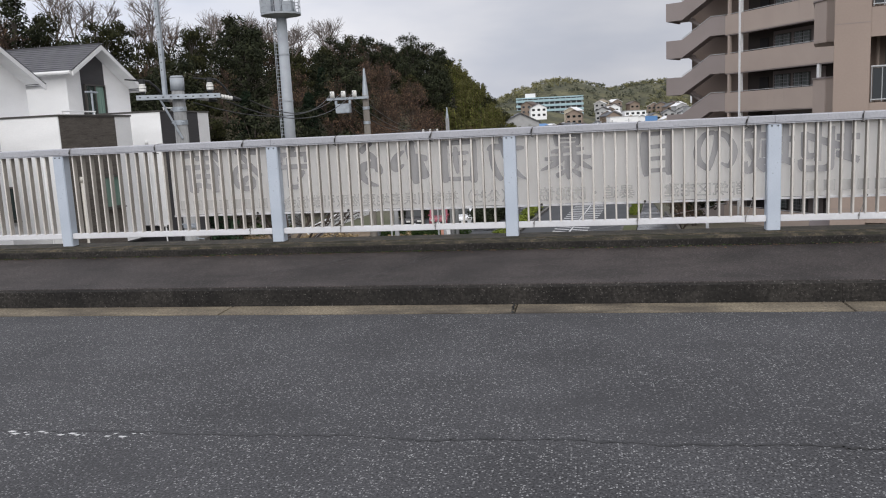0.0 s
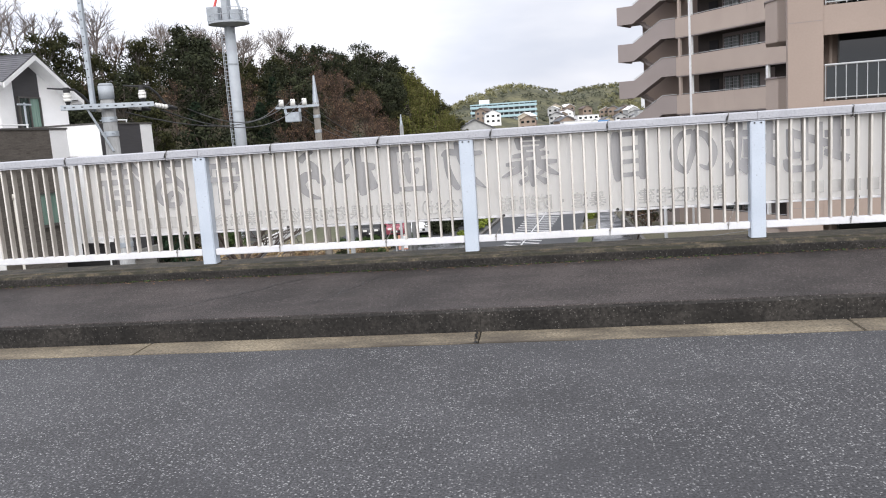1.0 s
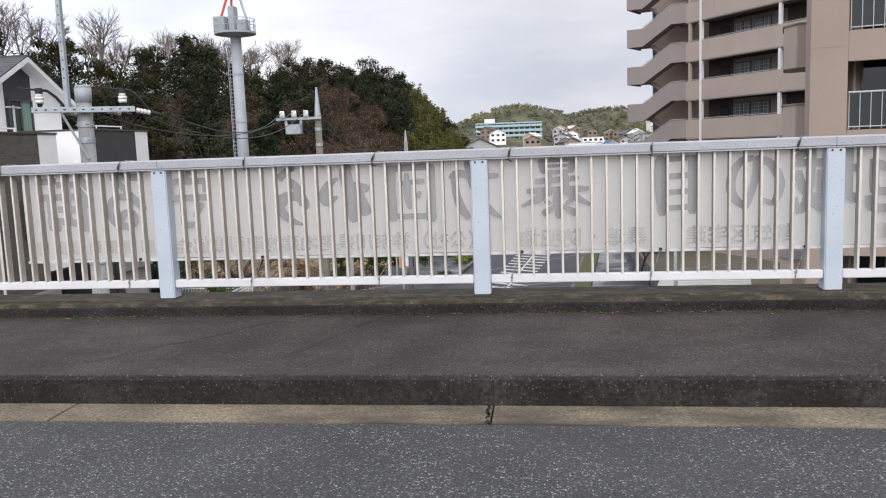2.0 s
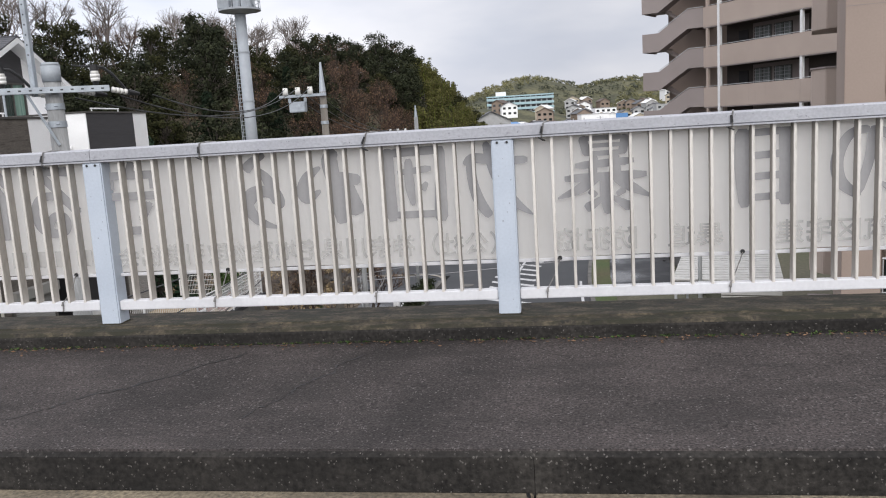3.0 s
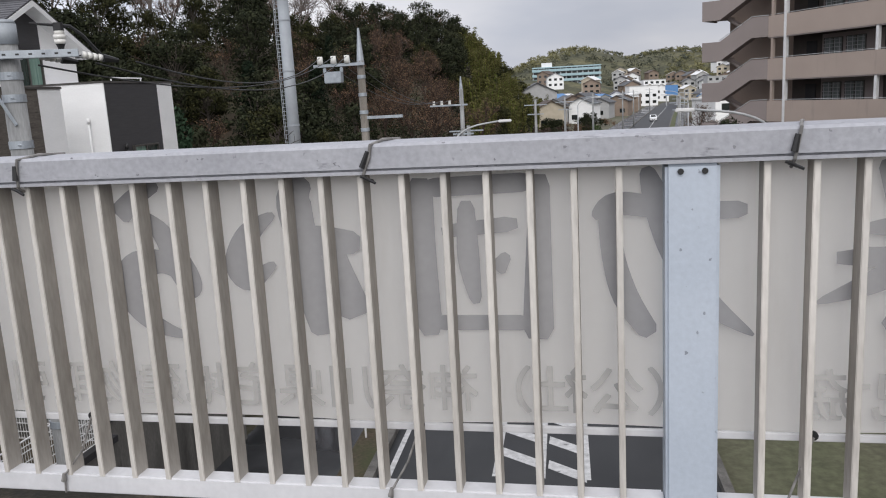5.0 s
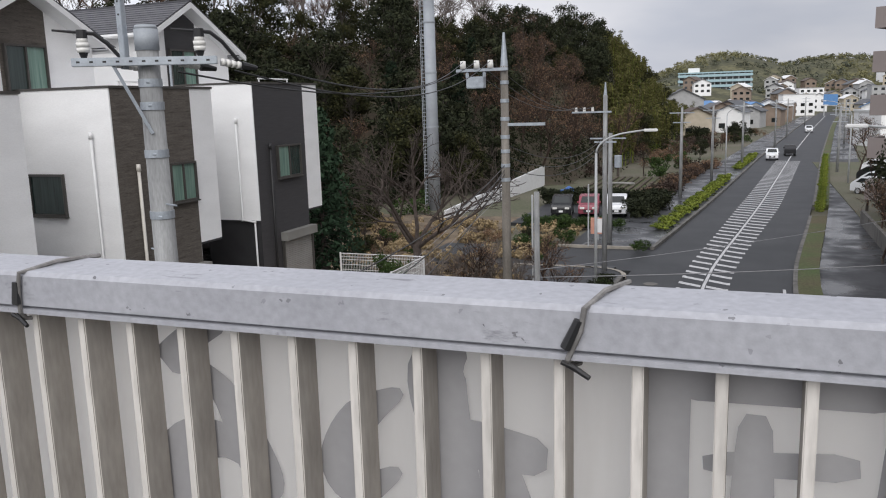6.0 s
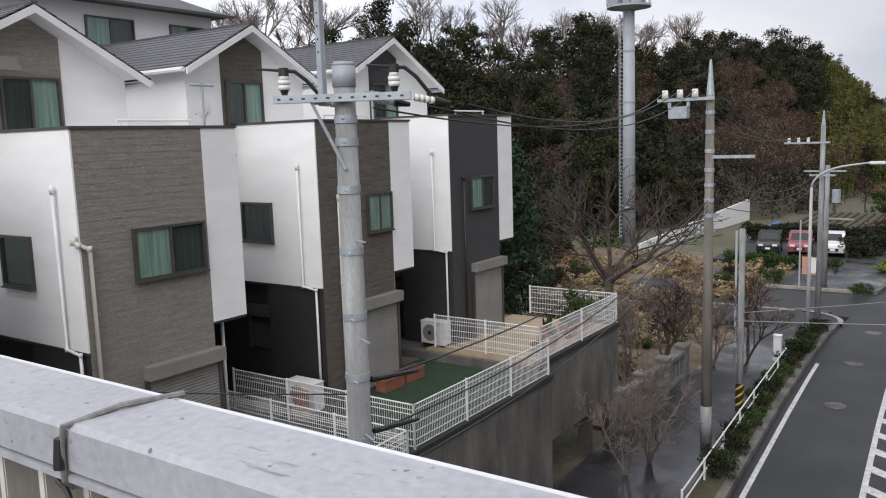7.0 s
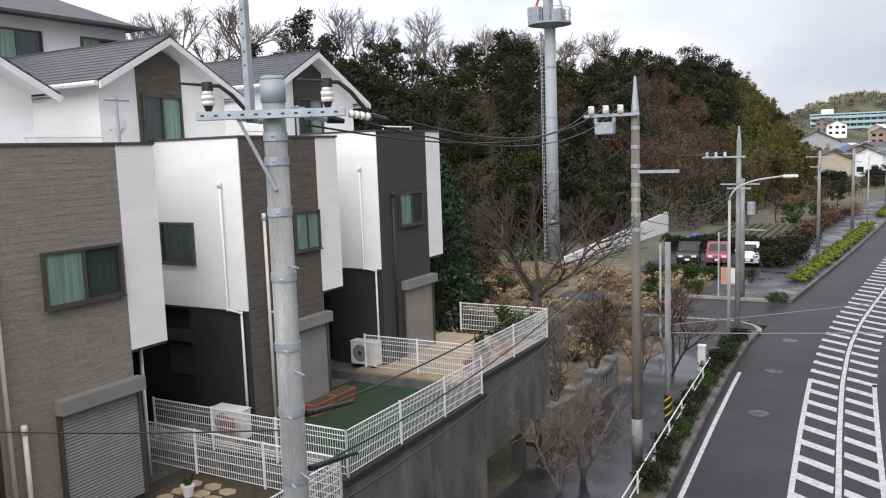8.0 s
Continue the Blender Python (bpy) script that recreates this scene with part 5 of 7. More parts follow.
for i in range(16):
    a = 2 * math.pi * i / 16
    mb.cyl((1.6 * math.cos(a), 1.6 * math.sin(a), 10.9), (1.6 * math.cos(a), 1.6 * math.sin(a), 11.9), 0.025, n=5)
for z in (11.4, 11.9):
    mb.tube([(1.6 * math.cos(2 * math.pi * i / 16), 1.6 * math.sin(2 * math.pi * i / 16), z) for i in range(17)], 0.025, 5)
part("guard_rail", mb, "tower", TW)
part("red_strut", MB().cyl((-1.3, -0.6, 10.95), (-0.15, 0, 14.6), 0.10, 0.10, 8).cyl((-0.5, 0.6, 10.95), (-0.1, 0, 14.6), 0.10, 0.10, 8), "red", TW, "red steel strut")
part("grey_strut", MB().cyl((1.35, -0.2, 10.95), (0.2, 0, 14.8), 0.09, 0.09, 8), "tower", TW)
part("red_mast", MB().cyl((0, 0, 14.3), (0, 0, 19), 0.25, 0.2, 10), "red", TW)

# ---- apartment block ----
FH = 2.83


def wall_frame(p, q):
    """Local x along p to q, local -y outward (to the right hand when walking from p to q is inward)."""
    d = Vector((q[0] - p[0], q[1] - p[1], 0))
    return Matrix.Translation((p[0], p[1], 0)) @ Matrix.Rotation(math.atan2(d.y, d.x), 4, "Z"), d.length


AP = thing("apartment_block", "beige apartment block with open corridors and an outer stair", "apartment building")
S0, S1, S2 = (7.0, 60.2), (10.9, 58.2), (18.2, 45.6)
mc, LC = wall_frame(S1, S2)
ms, LS = wall_frame(S0, S1)
ZF = [-1.35 + FH * k for k in range(-2, 6)]
for z in ZF:
    o = part("corridor_parapet", MB().box(0.0, 0.0, z - 0.35, LC, 0.16, z + 1.05), "beige_light", AP, "pale rendered corridor parapet", bevel=0.01)
    o.matrix_basis = mc
    o = part("corridor_slab", MB().box(0.0, 0.1, z - 0.22, LC, 2.16, z - 0.05).box(0, 0.02, z - 0.42, LC, 0.4, z - 0.352), "beige_grey", AP)
    o.matrix_basis = mc
for z in ZF:
    o = part("window_surround", MB().box(2.65, 2.12, z, 7.6, 2.148, z + 2.4), "beige_grey", AP, "pale wall round the corridor windows")
    o.matrix_basis = mc
    o = part("parapet_rail", MB().tube([(0.1, 0.08, z + 1.13), (LC, 0.08, z + 1.13)], 0.02, 5), "steel", AP)
    o.matrix_basis = mc
# the corridor's shade is painted into this wall's colour
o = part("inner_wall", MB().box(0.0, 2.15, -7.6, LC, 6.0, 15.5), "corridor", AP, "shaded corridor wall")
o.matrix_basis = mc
for k, x in enumerate((0.35, 1.6, 9.0)):
    o = part("column", MB().box(x - 0.11, -0.02, -7.6, x + 0.11, 0.22, 15.5) if k == 1 else MB().box(x - 0.1, 0.02, -7.6, x + 0.1, 0.22, 15.5), "white" if k != 0 else "beige_light", AP, "slim pale downpipe column")
    o.matrix_basis = mc
for z in ZF:
    for x, w in ((2.9, 1.45), (4.75, 1.45), (10.2, 0.0), (1.3, 0.0)):
        if w:
            win = window(AP, mc @ Matrix.Translation((x, 2.08, z + 0.95)), w, 1.15, "frosted", "frosted")
            mb = MB()
            for j in range(5):
                mb.box(0, -0.08, 0.1 + 0.23 * j, w, -0.06, 0.13 + 0.23 * j)
            for j in range(4):
                mb.box(0.1 + j * w / 3.6, -0.09, 0, 0.13 + j * w / 3.6, -0.07, 1.15)
            part("window_grille", mb, "steel", win)
        else:
            o = part("door", MB().box(x, 2.08, z, x + 0.9, 2.14, z + 2.05), "dark_wall", AP)
            o.matrix_basis = mc
    o = part("ceiling_lamp", MB().box(3.3, 0.7, z - 0.32, 3.5, 0.9, z - 0.22), "white", AP)
    o.matrix_basis = mc
# stair: landings at half level, sloped flights
for z in ZF:
    mb = MB().box(3.25, 0, z - 0.30, LS + 0.06, 0.16, z + 1.05)
    hz = z - FH / 2
    mb.box(-0.2, 0, hz - 0.30, 1.05, 0.16, hz + 1.05)
    mb.prism([(1.05, hz - 0.30), (3.25, z - 0.30), (3.25, z + 1.05), (1.05, hz + 1.05)], "y", 0, 0.16)
    mb.box(-0.2, 0.16, hz - 0.30, -0.04, 2.6, hz + 1.05)
    # greyer than the corridor parapets to paint in the shaded stair side
    o = part("stair_parapet", mb, "beige_grey", AP, "stair parapet, greyed as in shade")
    o.matrix_basis = ms
    mb = MB().box(-0.1, 0.1, hz - 0.2, 1.2, 2.6, hz - 0.02).box(3.2, 0.1, z - 0.2, LS, 2.6, z - 0.02)
    mb.prism([(1.05, hz - 0.25), (3.25, z - 0.25), (3.25, z - 0.05), (1.05, hz - 0.05)], "y", 0.16, 1.3)
    mb.prism([(1.05, hz - 0.25), (3.25, z - FH - 0.25), (3.25, z - FH - 0.05), (1.05, hz - 0.05)], "y", 1.35, 2.6)
    o = part("stair_flight", mb, "beige_grey", AP)
    o.matrix_basis = ms
    o = part("handrail", MB().tube([(1.0, 0.08, hz + 1.13), (3.25, 0.08, z + 1.13), (LS, 0.08, z + 1.13)], 0.025, 5), "steel", AP)
    o.matrix_basis = ms
o = part("stair_core", MB().box(0.9, 2.6, -7.6, LS + 3, 5.5, 15.5), "beige", AP)
o.matrix_basis = ms
# the nearer block: end wall, recessed balconies behind rails, angled bays on its flank
B0, B1 = (7.5, 18.4), (19.06, 15.18)
mw, LW = wall_frame(B0, B1)
NB = thing("apartment_block", "nearer beige apartment block with railed balconies beside the bridge", "apartment building")
for nm, q in (("end_wall", (0, 0, -7.6, 0.92, 5, 15.5)), ("balcony_back_wall", (0.922, 1.5, -7.6, LW, 5, 15.5)), ("divider_wall", (5.4, 0, -7.6, 5.9, 1.498, 15.5))):
    o = part(nm, MB().box(*q), "beige", NB, bevel=0.01)
    o.matrix_basis = mw
for k in range(-3, 5):
    z = 1.25 + 2.6 * k
    o = part("band", MB().box(0.92, 0.01, z - 0.82, LW, 0.16, z - 0.02), "beige", NB, bevel=0.008)
    o.matrix_basis = mw
    o = part("wall_joint", MB().box(0.02, -0.004, z - 0.42, 0.90, 0.004, z - 0.405), "beige_grey", NB)
    o.matrix_basis = mw
    o = part("balcony_slab", MB().box(0.92, 0.16, z - 0.2, LW, 1.5, z - 0.05), "beige_grey", NB)
    o.matrix_basis = mw
    rail = new("balcony_rail")
    rail.parent, rail.matrix_basis = NB, mw
    part("top_tube", MB().cyl((0.95, 0.06, z + 0.97), (5.4, 0.06, z + 0.97), 0.028, n=8), "steel", rail)
    part("bottom_tube", MB().cyl((0.95, 0.06, z + 0.06), (5.4, 0.06, z + 0.06), 0.018, n=6), "steel", rail)
    for j in range(18):
        part("upright", MB().cyl((0.97 + 0.26 * j, 0.06, z), (0.97 + 0.26 * j, 0.06, z + 0.97), 0.013, n=6), "steel", rail)
    o = part("balcony_screen", MB().box(1.0, 0.10, z + 0.08, 5.38, 0.115, z + 0.93), "glass", NB, "dark glazed balcony screen")
    o.matrix_basis = mw
    o = part("drainpipe", MB().cyl((1.15, 1.2, z - 0.05), (1.15, 1.2, z + 2.4), 0.05, n=8), "beige_light", NB)
    o.matrix_basis = mw
    window(NB, mw @ Matrix.Translation((1.4, 1.46, z + 0.05)), 3.4, 1.85, "glass", "curtain_dim")
    zb = 3.42 + 2.7 * (k - 1)
    o = part("angled_bay", MB().prism([(0, 0), (2.6, 0), (2.6, 2.4), (-0.42, 2.4), (-0.42, 0.7)], "z", zb, zb + 1.45), "beige_light", NB, "angled bay with a pale flank", bevel=0.02)
    o.matrix_basis = mw @ Matrix.Translation((-0.25, 6.35, 0))
    o = part("bay_coping", MB().prism([(-0.03, -0.04), (2.6, -0.04), (2.6, 2.4), (-0.46, 2.4), (-0.46, 0.68)], "z", zb + 1.45, zb + 1.50), "beige_grey", NB)
    o.matrix_basis = mw @ Matrix.Translation((-0.25, 6.35, 0))
# same darkened brown, so the flank's shade is in its colour
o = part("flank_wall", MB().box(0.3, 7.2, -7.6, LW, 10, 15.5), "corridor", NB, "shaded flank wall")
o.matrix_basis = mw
structure("apartment_yard", MB().box(6.7, 12, -7.6, 60, 110, -7.15), "field", "paved yard of the apartment block", "yard")

# bicycle shelter with a ribbed white roof in the yard
bs = thing("bicycle_shelter", "white ribbed shelter roof in the apartment yard", "shelter", (6.1, 26.0, -5.1), "", -12)
M["sheet"] = surf("white sheet roof", (0.62, 0.61, 0.58), (0.52, 0.51, 0.48), 2, 0.6, fine=0.06)
part("roof", MB().box(-1.9, 0, -0.06, 1.9, 7.2, 0.0), "concrete", bs)
for k in range(15):
    part("roof_rib", MB().box(-1.9, 0.04 + 0.48 * k, 0.0, 1.9, 0.40 + 0.48 * k, 0.05), "sheet", bs)
for xx in (-1.8, 1.8):
    for yy in (0.2, 7.0):
        part("post", MB().box(xx - 0.05, yy - 0.05, -2.3, xx + 0.05, yy + 0.05, -0.06), "steel", bs)
for k in range(7):
    part("louvre", MB().box(-0.2, -0.04, -0.5 - 0.18 * k, 1.85, 0.04, -0.37 - 0.18 * k), "sheet", bs)

# ---- wooded hill ----
FOOT = [(-140, 20), (-60, 34), (-34, 62), (-18, 84), (-15.5, 104), (-14.5, 140), (-13.5, 230)]


def inside(x, y):
    """Metres behind the foot of the hill; below zero on the valley side."""
    best, sign = 1e9, 1
    for (ax, ay), (bx, by) in zip(FOOT[:-1], FOOT[1:]):
        dx, dy = bx - ax, by - ay
        t = max(0, min(1, ((x - ax) * dx + (y - ay) * dy) / (dx * dx + dy * dy)))
        px, py = ax + t * dx - x, ay + t * dy - y
        d = math.hypot(px, py)
        if d < best:
            best, sign = d, (1 if dx * (y - ay) - dy * (x - ax) > 0 else -1)
    return best * sign


def hill_z(x, y):
    th = math.degrees(math.atan2(-(x + 1), max(1, y)))
    amp = np.interp(th, [0, 4, 6, 9, 12, 15, 30, 60], [1, 4.5, 9.2, 15.8, 19.8, 19.8, 17.4, 18])
    d = inside(x, y)
    if d <= 0:
        return -7.5
    s = min(1.0, d / float(np.interp(th, [8, 14, 20], [14, 32, 42])))
    return -7.5 + amp * (s * s * (3 - 2 * s)) + 0.6 * noise.noise((x * 0.1, y * 0.1, 0))


structure("hill", plane_grid(-150, 4, 18, 230, 70, 96, lambda x, y: hill_z(x, y) if inside(x, y) > -4 else -7.9), "soil", "leaf-covered slope of the wooded hill", "hill", smooth=True)


def leaf_clump(mb, c, r, n, size, rng, flat=1.0):
    for _ in range(n):
        u = Vector((rng.gauss(0, 1), rng.gauss(0, 1), rng.gauss(0, 1) * flat)).normalized()
        p = Vector(c) + Vector((u.x * r, u.y * r, u.z * r * 0.75)) * rng.uniform(0.55, 1.05)
        a = (u + Vector((rng.uniform(-0.8, 0.8), rng.uniform(-0.8, 0.8), rng.uniform(-0.5, 0.9)))).normalized()
        b = a.orthogonal().normalized()
        b = Matrix.Rotation(rng.uniform(0, 6.28), 3, a) @ b
        d = a.cross(b)
        s, w = size * rng.uniform(0.6, 1.3), size * rng.uniform(0.3, 0.6)
        mb.add([p - b * s, p + d * w, p + b * s + a * (0.2 * s), p - d * w], [(0, 1, 2, 3)])


def limb(mb, tips, p, d, L, r, depth, rng, spread=0.55, up=0.12, kids=(2, 4), minr=0.012, sides=5):
    """A branching limb; tips collects the ends."""
    q = p
    n = 3
    for i in range(n):
        d = (d + Vector((rng.gauss(0, 0.12), rng.gauss(0, 0.12), rng.gauss(0, 0.06) + up * 0.4))).normalized()
        e = q + d * (L / n)
        ra, rb = max(minr, r * (1 - 0.25 * i / n)), max(minr * 0.8, r * (1 - 0.25 * (i + 1) / n))
        mb.cyl(q, e, ra, rb, sides if depth > 1 else 3, caps=False)
        q = e
        if depth > 0 and i > 0:
            s = (d + Vector((rng.gauss(0, spread), rng.gauss(0, spread), rng.gauss(0.1, spread * 0.6)))).normalized()
            limb(mb, tips, q, s, L * rng.uniform(0.5, 0.72), r * 0.5, depth - 1, rng, spread, up, kids, minr, sides)
    tips.append(q)
    if depth > 0:
        for _ in range(rng.randint(*kids)):
            s = (d + Vector((rng.gauss(0, spread), rng.gauss(0, spread), rng.gauss(0.15, spread * 0.6)))).normalized()
            limb(mb, tips, q, s, L * rng.uniform(0.55, 0.8), r * 0.6, depth - 1, rng, spread, up, kids, minr, sides)


def make_tree(kind, seed):
    """A tree about 8 m high standing at its base."""
    rng = random.Random(seed)
    t = new("tree")
    trunk, crown = MB(), MB()
    if kind == "evergreen" or kind == "olive":
        p = Vector((0, 0, -1.0))
        H = rng.uniform(3.0, 4.0)
        trunk.cyl(p, (0, 0, H), 0.22, 0.13, 8)
        cl = rng.randint(34, 44)
        for i in range(cl):
            a = rng.uniform(0, 6.28)
            u = rng.uniform(0, 1)
            zz = 1.6 + 6.2 * u
            rr = (3.0 * math.sin(math.pi * (0.12 + 0.83 * u)) ** 0.8) * math.sqrt(rng.uniform(0.15, 1.0))
            c = (rr * math.cos(a), rr * math.sin(a), zz + rng.uniform(-0.5, 0.5))
            trunk.cyl((0, 0, min(H, zz * 0.6)), c, 0.05, 0.015, 4, caps=False)
            leaf_clump(crown, c, rng.uniform(0.65, 1.2), 84, 0.20, rng)
        part("trunk", trunk, "bark", t)
        part("crown", crown, "leaf" if kind == "evergreen" else "leaf_olive", t, "dense evergreen foliage")
    elif kind == "conifer" or kind == "pine":
        trunk.cyl((0, 0, -1), (0, 0, 9.5), 0.22, 0.03, 8)
        for i in range(46):
            u = i / 46
            zz = 2.2 + 7.4 * u
            rr = 2.1 * (1 - u) ** 0.8 + 0.2
            for k in range(3):
                a = i * 2.4 + k * 2.1 + rng.uniform(-0.3, 0.3)
                L = rr * rng.uniform(0.6, 1.05)
                e = Vector((L * math.cos(a), L * math.sin(a), zz - 0.15 * L))
                trunk.cyl((0, 0, zz), e, 0.03, 0.008, 3, caps=False)
                for s in (0.5, 0.85):
                    leaf_clump(crown, Vector((0, 0, zz)).lerp(e, s), 0.30 + 0.25 * (1 - u), 16, 0.15, rng, 0.4)
        part("trunk", trunk, "bark", t)
        part("crown", crown, "leaf_dark" if kind == "conifer" else "leaf_pine", t, "layered conifer foliage")
    elif kind == "bamboo":
        for i in range(16):
            a, rr = rng.uniform(0, 6.28), 1.6 * math.sqrt(rng.random())
            x, y = rr * math.cos(a), rr * math.sin(a)
            hgt = rng.uniform(6.0, 8.5)
            lx, ly = rng.uniform(-0.9, 0.9), rng.uniform(-0.9, 0.9)
            trunk.tube([(x, y, -1), (x + lx * 0.2, y + ly * 0.2, hgt * 0.6), (x + lx, y + ly, hgt)], 0.045, 5)
            for k in range(8):
                u = 0.35 + 0.65 * k / 7
                leaf_clump(crown, (x + lx * u * u, y + ly * u * u, hgt * u), 0.55, 26, 0.20, rng)
        part("cane_growth", trunk, "leaf_hedge", t)
        part("crown", crown, "leaf_bamboo", t, "yellow-green feathery foliage")
    elif kind == "bare_shrub":
        tips = []
        for k in range(4):
            a = k * 1.6 + rng.uniform(-0.3, 0.3)
            limb(trunk, tips, Vector((0, 0, 0.0)), Vector((0.35 * math.cos(a), 0.35 * math.sin(a), 1)).normalized(), 0.95, 0.05, 5, rng, 0.55, 0.08, (1, 2), 0.006, 4)
        part("trunk", trunk, "twig_brown", t, "fine bare twigs")
    else:
        tips = []
        trunk.cyl((0, 0, -1), (0, 0, 0.6), 0.17, 0.15, 7)
        boughs = MB()
        limb(boughs, tips, Vector((0, 0, 0.5)), Vector((rng.uniform(-0.1, 0.1), rng.uniform(-0.1, 0.1), 1)).normalized(), 2.6, 0.12, 4, rng, 0.55, 0.11, (2, 3), 0.008 if kind == "bare_pale" else 0.010, 5)
        part("trunk", trunk, "bark", t)
        part("branch_crown", boughs, "twig_pale" if kind == "bare_pale" else "twig", t, "fine bare branches")
        if kind == "bare":
            for c in tips[::4]:
                leaf_clump(crown, c, 0.35, 5, 0.08, rng)
            part("dry_leaves", crown, "leaf_russet", t, "a few dry leaves")
    return t


TREES = {}
LABEL = {"evergreen": "dark evergreen broadleaf tree on the wooded hill", "olive": "olive-green evergreen tree on the wooded hill", "conifer": "dark tall conifer on the wooded hill", "pine": "green pine in the garden",
         "bamboo": "clump of yellow-green bamboo at the hill's edge", "bare": "bare brown winter tree on the wooded hill", "bare_pale": "tall pale bare tree on the ridge", "bare_shrub": "wide bare twiggy shrub beside the footway"}
for kind, count in (("evergreen", 3), ("olive", 2), ("conifer", 2), ("pine", 1), ("bamboo", 3), ("bare", 4), ("bare_pale", 2), ("bare_shrub", 2)):
    TREES[kind] = []
    for k in range(count):
        t = make_tree(kind, 100 + 17 * k + len(kind))
        t.name = "bamboo_clump" if kind == "bamboo" else "tree"
        tagged(t, LABEL[kind], "bamboo" if kind == "bamboo" else "tree", "bamboo of the hill" if kind == "bamboo" else "trees of the hill")
        TREES[kind].append([t, False])


def plant(kind, x, y, z, s, rng, label="", group="", sz=1.0):
    slot = rng.choice(TREES[kind])
    m = pose(x, y, z, 0, 0, rng.uniform(0, 360))
    if not slot[1]:
        slot[1], t = True, slot[0]
        t.matrix_basis = m
    else:
        t = copy_thing(slot[0], m)
    t.scale = (s, s, s * sz)
    if label:
        t["label"] = label
    if group:
        t["group"] = group
    return t


rng = random.Random(11)
spots = []
tries = 0
while len(spots) < 280 and tries < 60000:
    tries += 1
    th = radians(rng.uniform(3.0, 60))
    r = rng.uniform(58, 175 if th > 0.18 else 222)
    x, y = -1 - r * math.sin(th), r * math.cos(th)
    d = inside(x, y)
    if d < 0.5 or d > 50:
        continue
    gap = 3.6 if d < 26 else 4.6
    if any((x - a) ** 2 + (y - b) ** 2 < gap * gap for a, b in spots):
        continue
    spots.append((x, y))
for x, y in spots:
    th, d = math.degrees(math.atan2(-(x + 1), y)), inside(x, y)
    z = hill_z(x, y)
    u = rng.random()
    patch = noise.noise((x * 0.06, y * 0.06, 3.0))
    if th < 9.6:
        kind = "bamboo" if u < 0.85 else "olive"
        s = rng.uniform(0.7, 0.95)
    elif d > 30 and u < 0.6:
        kind, s = ("bare_pale", rng.uniform(1.3, 1.75)) if u < 0.42 else ("bare", rng.uniform(0.85, 1.15))
    elif patch + rng.uniform(-0.25, 0.25) > 0.10:
        kind, s = "bare", rng.uniform(0.85, 1.2)
    else:
        kind, s = ("olive", rng.uniform(0.7, 1.05)) if u > 0.78 else (("conifer", rng.uniform(0.8, 1.1)) if u > 0.755 else ("evergreen", rng.uniform(0.85, 1.3)))
    plant(kind, x, y, z, s, rng)
for x, y, s in ((-49, 62, 1.05), (-36, 78, 1.0), (-31, 84, 0.95)):
    plant("conifer", x, y, hill_z(x, y) + 1.0, s, rng)

mb = MB()
ru = random.Random(77)
n_u = 0
while n_u < 3200:
    th, r = radians(ru.uniform(3.0, 60)), ru.uniform(58, 205)
    x, y = -1 - r * math.sin(th), r * math.cos(th)
    d = inside(x, y)
    if 0 < d < 46:
        n_u += 1
        leaf_clump(mb, (x, y, hill_z(x, y) + ru.uniform(0.3, 3.4)), ru.uniform(0.8, 1.7), 26, 0.20, ru)
tagged(part("undergrowth", mb, "leaf"), "dark evergreen undergrowth on the wooded hill", "undergrowth", "", "stuff")

# trees between the houses and the hill
for kind, x, y, z, s, lab in (("pine", -15.4, 25.4, -6.8, 0.85, "green pine beside the last row house"), ("pine", -17.4, 28.0, -6.8, 0.9, "green pine beside the last row house"),
                              ("evergreen", -13.4, 25.6, -7.0, 0.30, "round evergreen shrub in the garden"),
                              ("olive", -21, 40, -7.3, 0.4, "olive evergreen tree in the garden"), ("evergreen", -26, 50, -7.3, 0.75, "dark evergreen tree below the tower"),
                              ("evergreen", -30, 54, -7.3, 0.9, "dark evergreen tree below the tower"), ("olive", -26, 72, -7.2, 0.7, "olive evergreen tree below the hill"),
                              ("bare", -9.6, 27.5, -7.1, 0.48, "small bare tree beside the footway"),
                              ("bare", -8.4, 31.5, -7.1, 0.45, "small bare tree beside the footway"), ("bare", -7.7, 28.3, -7.1, 0.42, "small bare tree beside the footway"),
                              ("bare_shrub", -7.75, 18.9, -7.1, 1.0, "wide bare twiggy shrub before the retaining wall"), ("bare_shrub", -8.0, 17.9, -7.1, 0.8, "wide bare twiggy shrub before the retaining wall"),
                              ("bare_shrub", -10.9, 25.2, -7.2, 1.25, "tangled bare thicket behind the balustrade"), ("bare_shrub", -10.6, 28.2, -7.2, 1.2, "tangled bare thicket behind the balustrade"), ("bare_shrub", -8.9, 28.6, -7.1, 1.0, "tangled bare thicket beside the footway"), ("bare_shrub", -12.4, 26.6, -7.2, 1.2, "tangled bare thicket behind the balustrade"),
                              
                              ("bare", -11.5, 90, -7.2, 0.55, "bare winter tree by the field"),
                              ("bare", -14, 88, -6.8, 1.0, "bare russet tree at the foot of the hill"), ("bare", -9.4, 112, -7.2, 0.4, "bare winter tree by the houses"),
                              ("bare", 6.6, 50, -7.2, 0.55, "bare street tree beside the lay-by"), ("bare", 5.9, 44, -7.2, 0.5, "bare street tree beside the lay-by"),
                              ("bare", 7.5, 64, -7.2, 0.7, "bare street tree beside the lay-by"), ("evergreen", 8.3, 55.5, -7.2, 0.72, "evergreen tree before the outer stair"),
                              ("bare", 9.5, 88, -7.2, 0.8, "bare street tree beside the road"), ("bare", 13, 110, -7.2, 0.8, "bare street tree beside the road")):
    plant(kind, x, y, z, s, rng, lab, "garden trees")

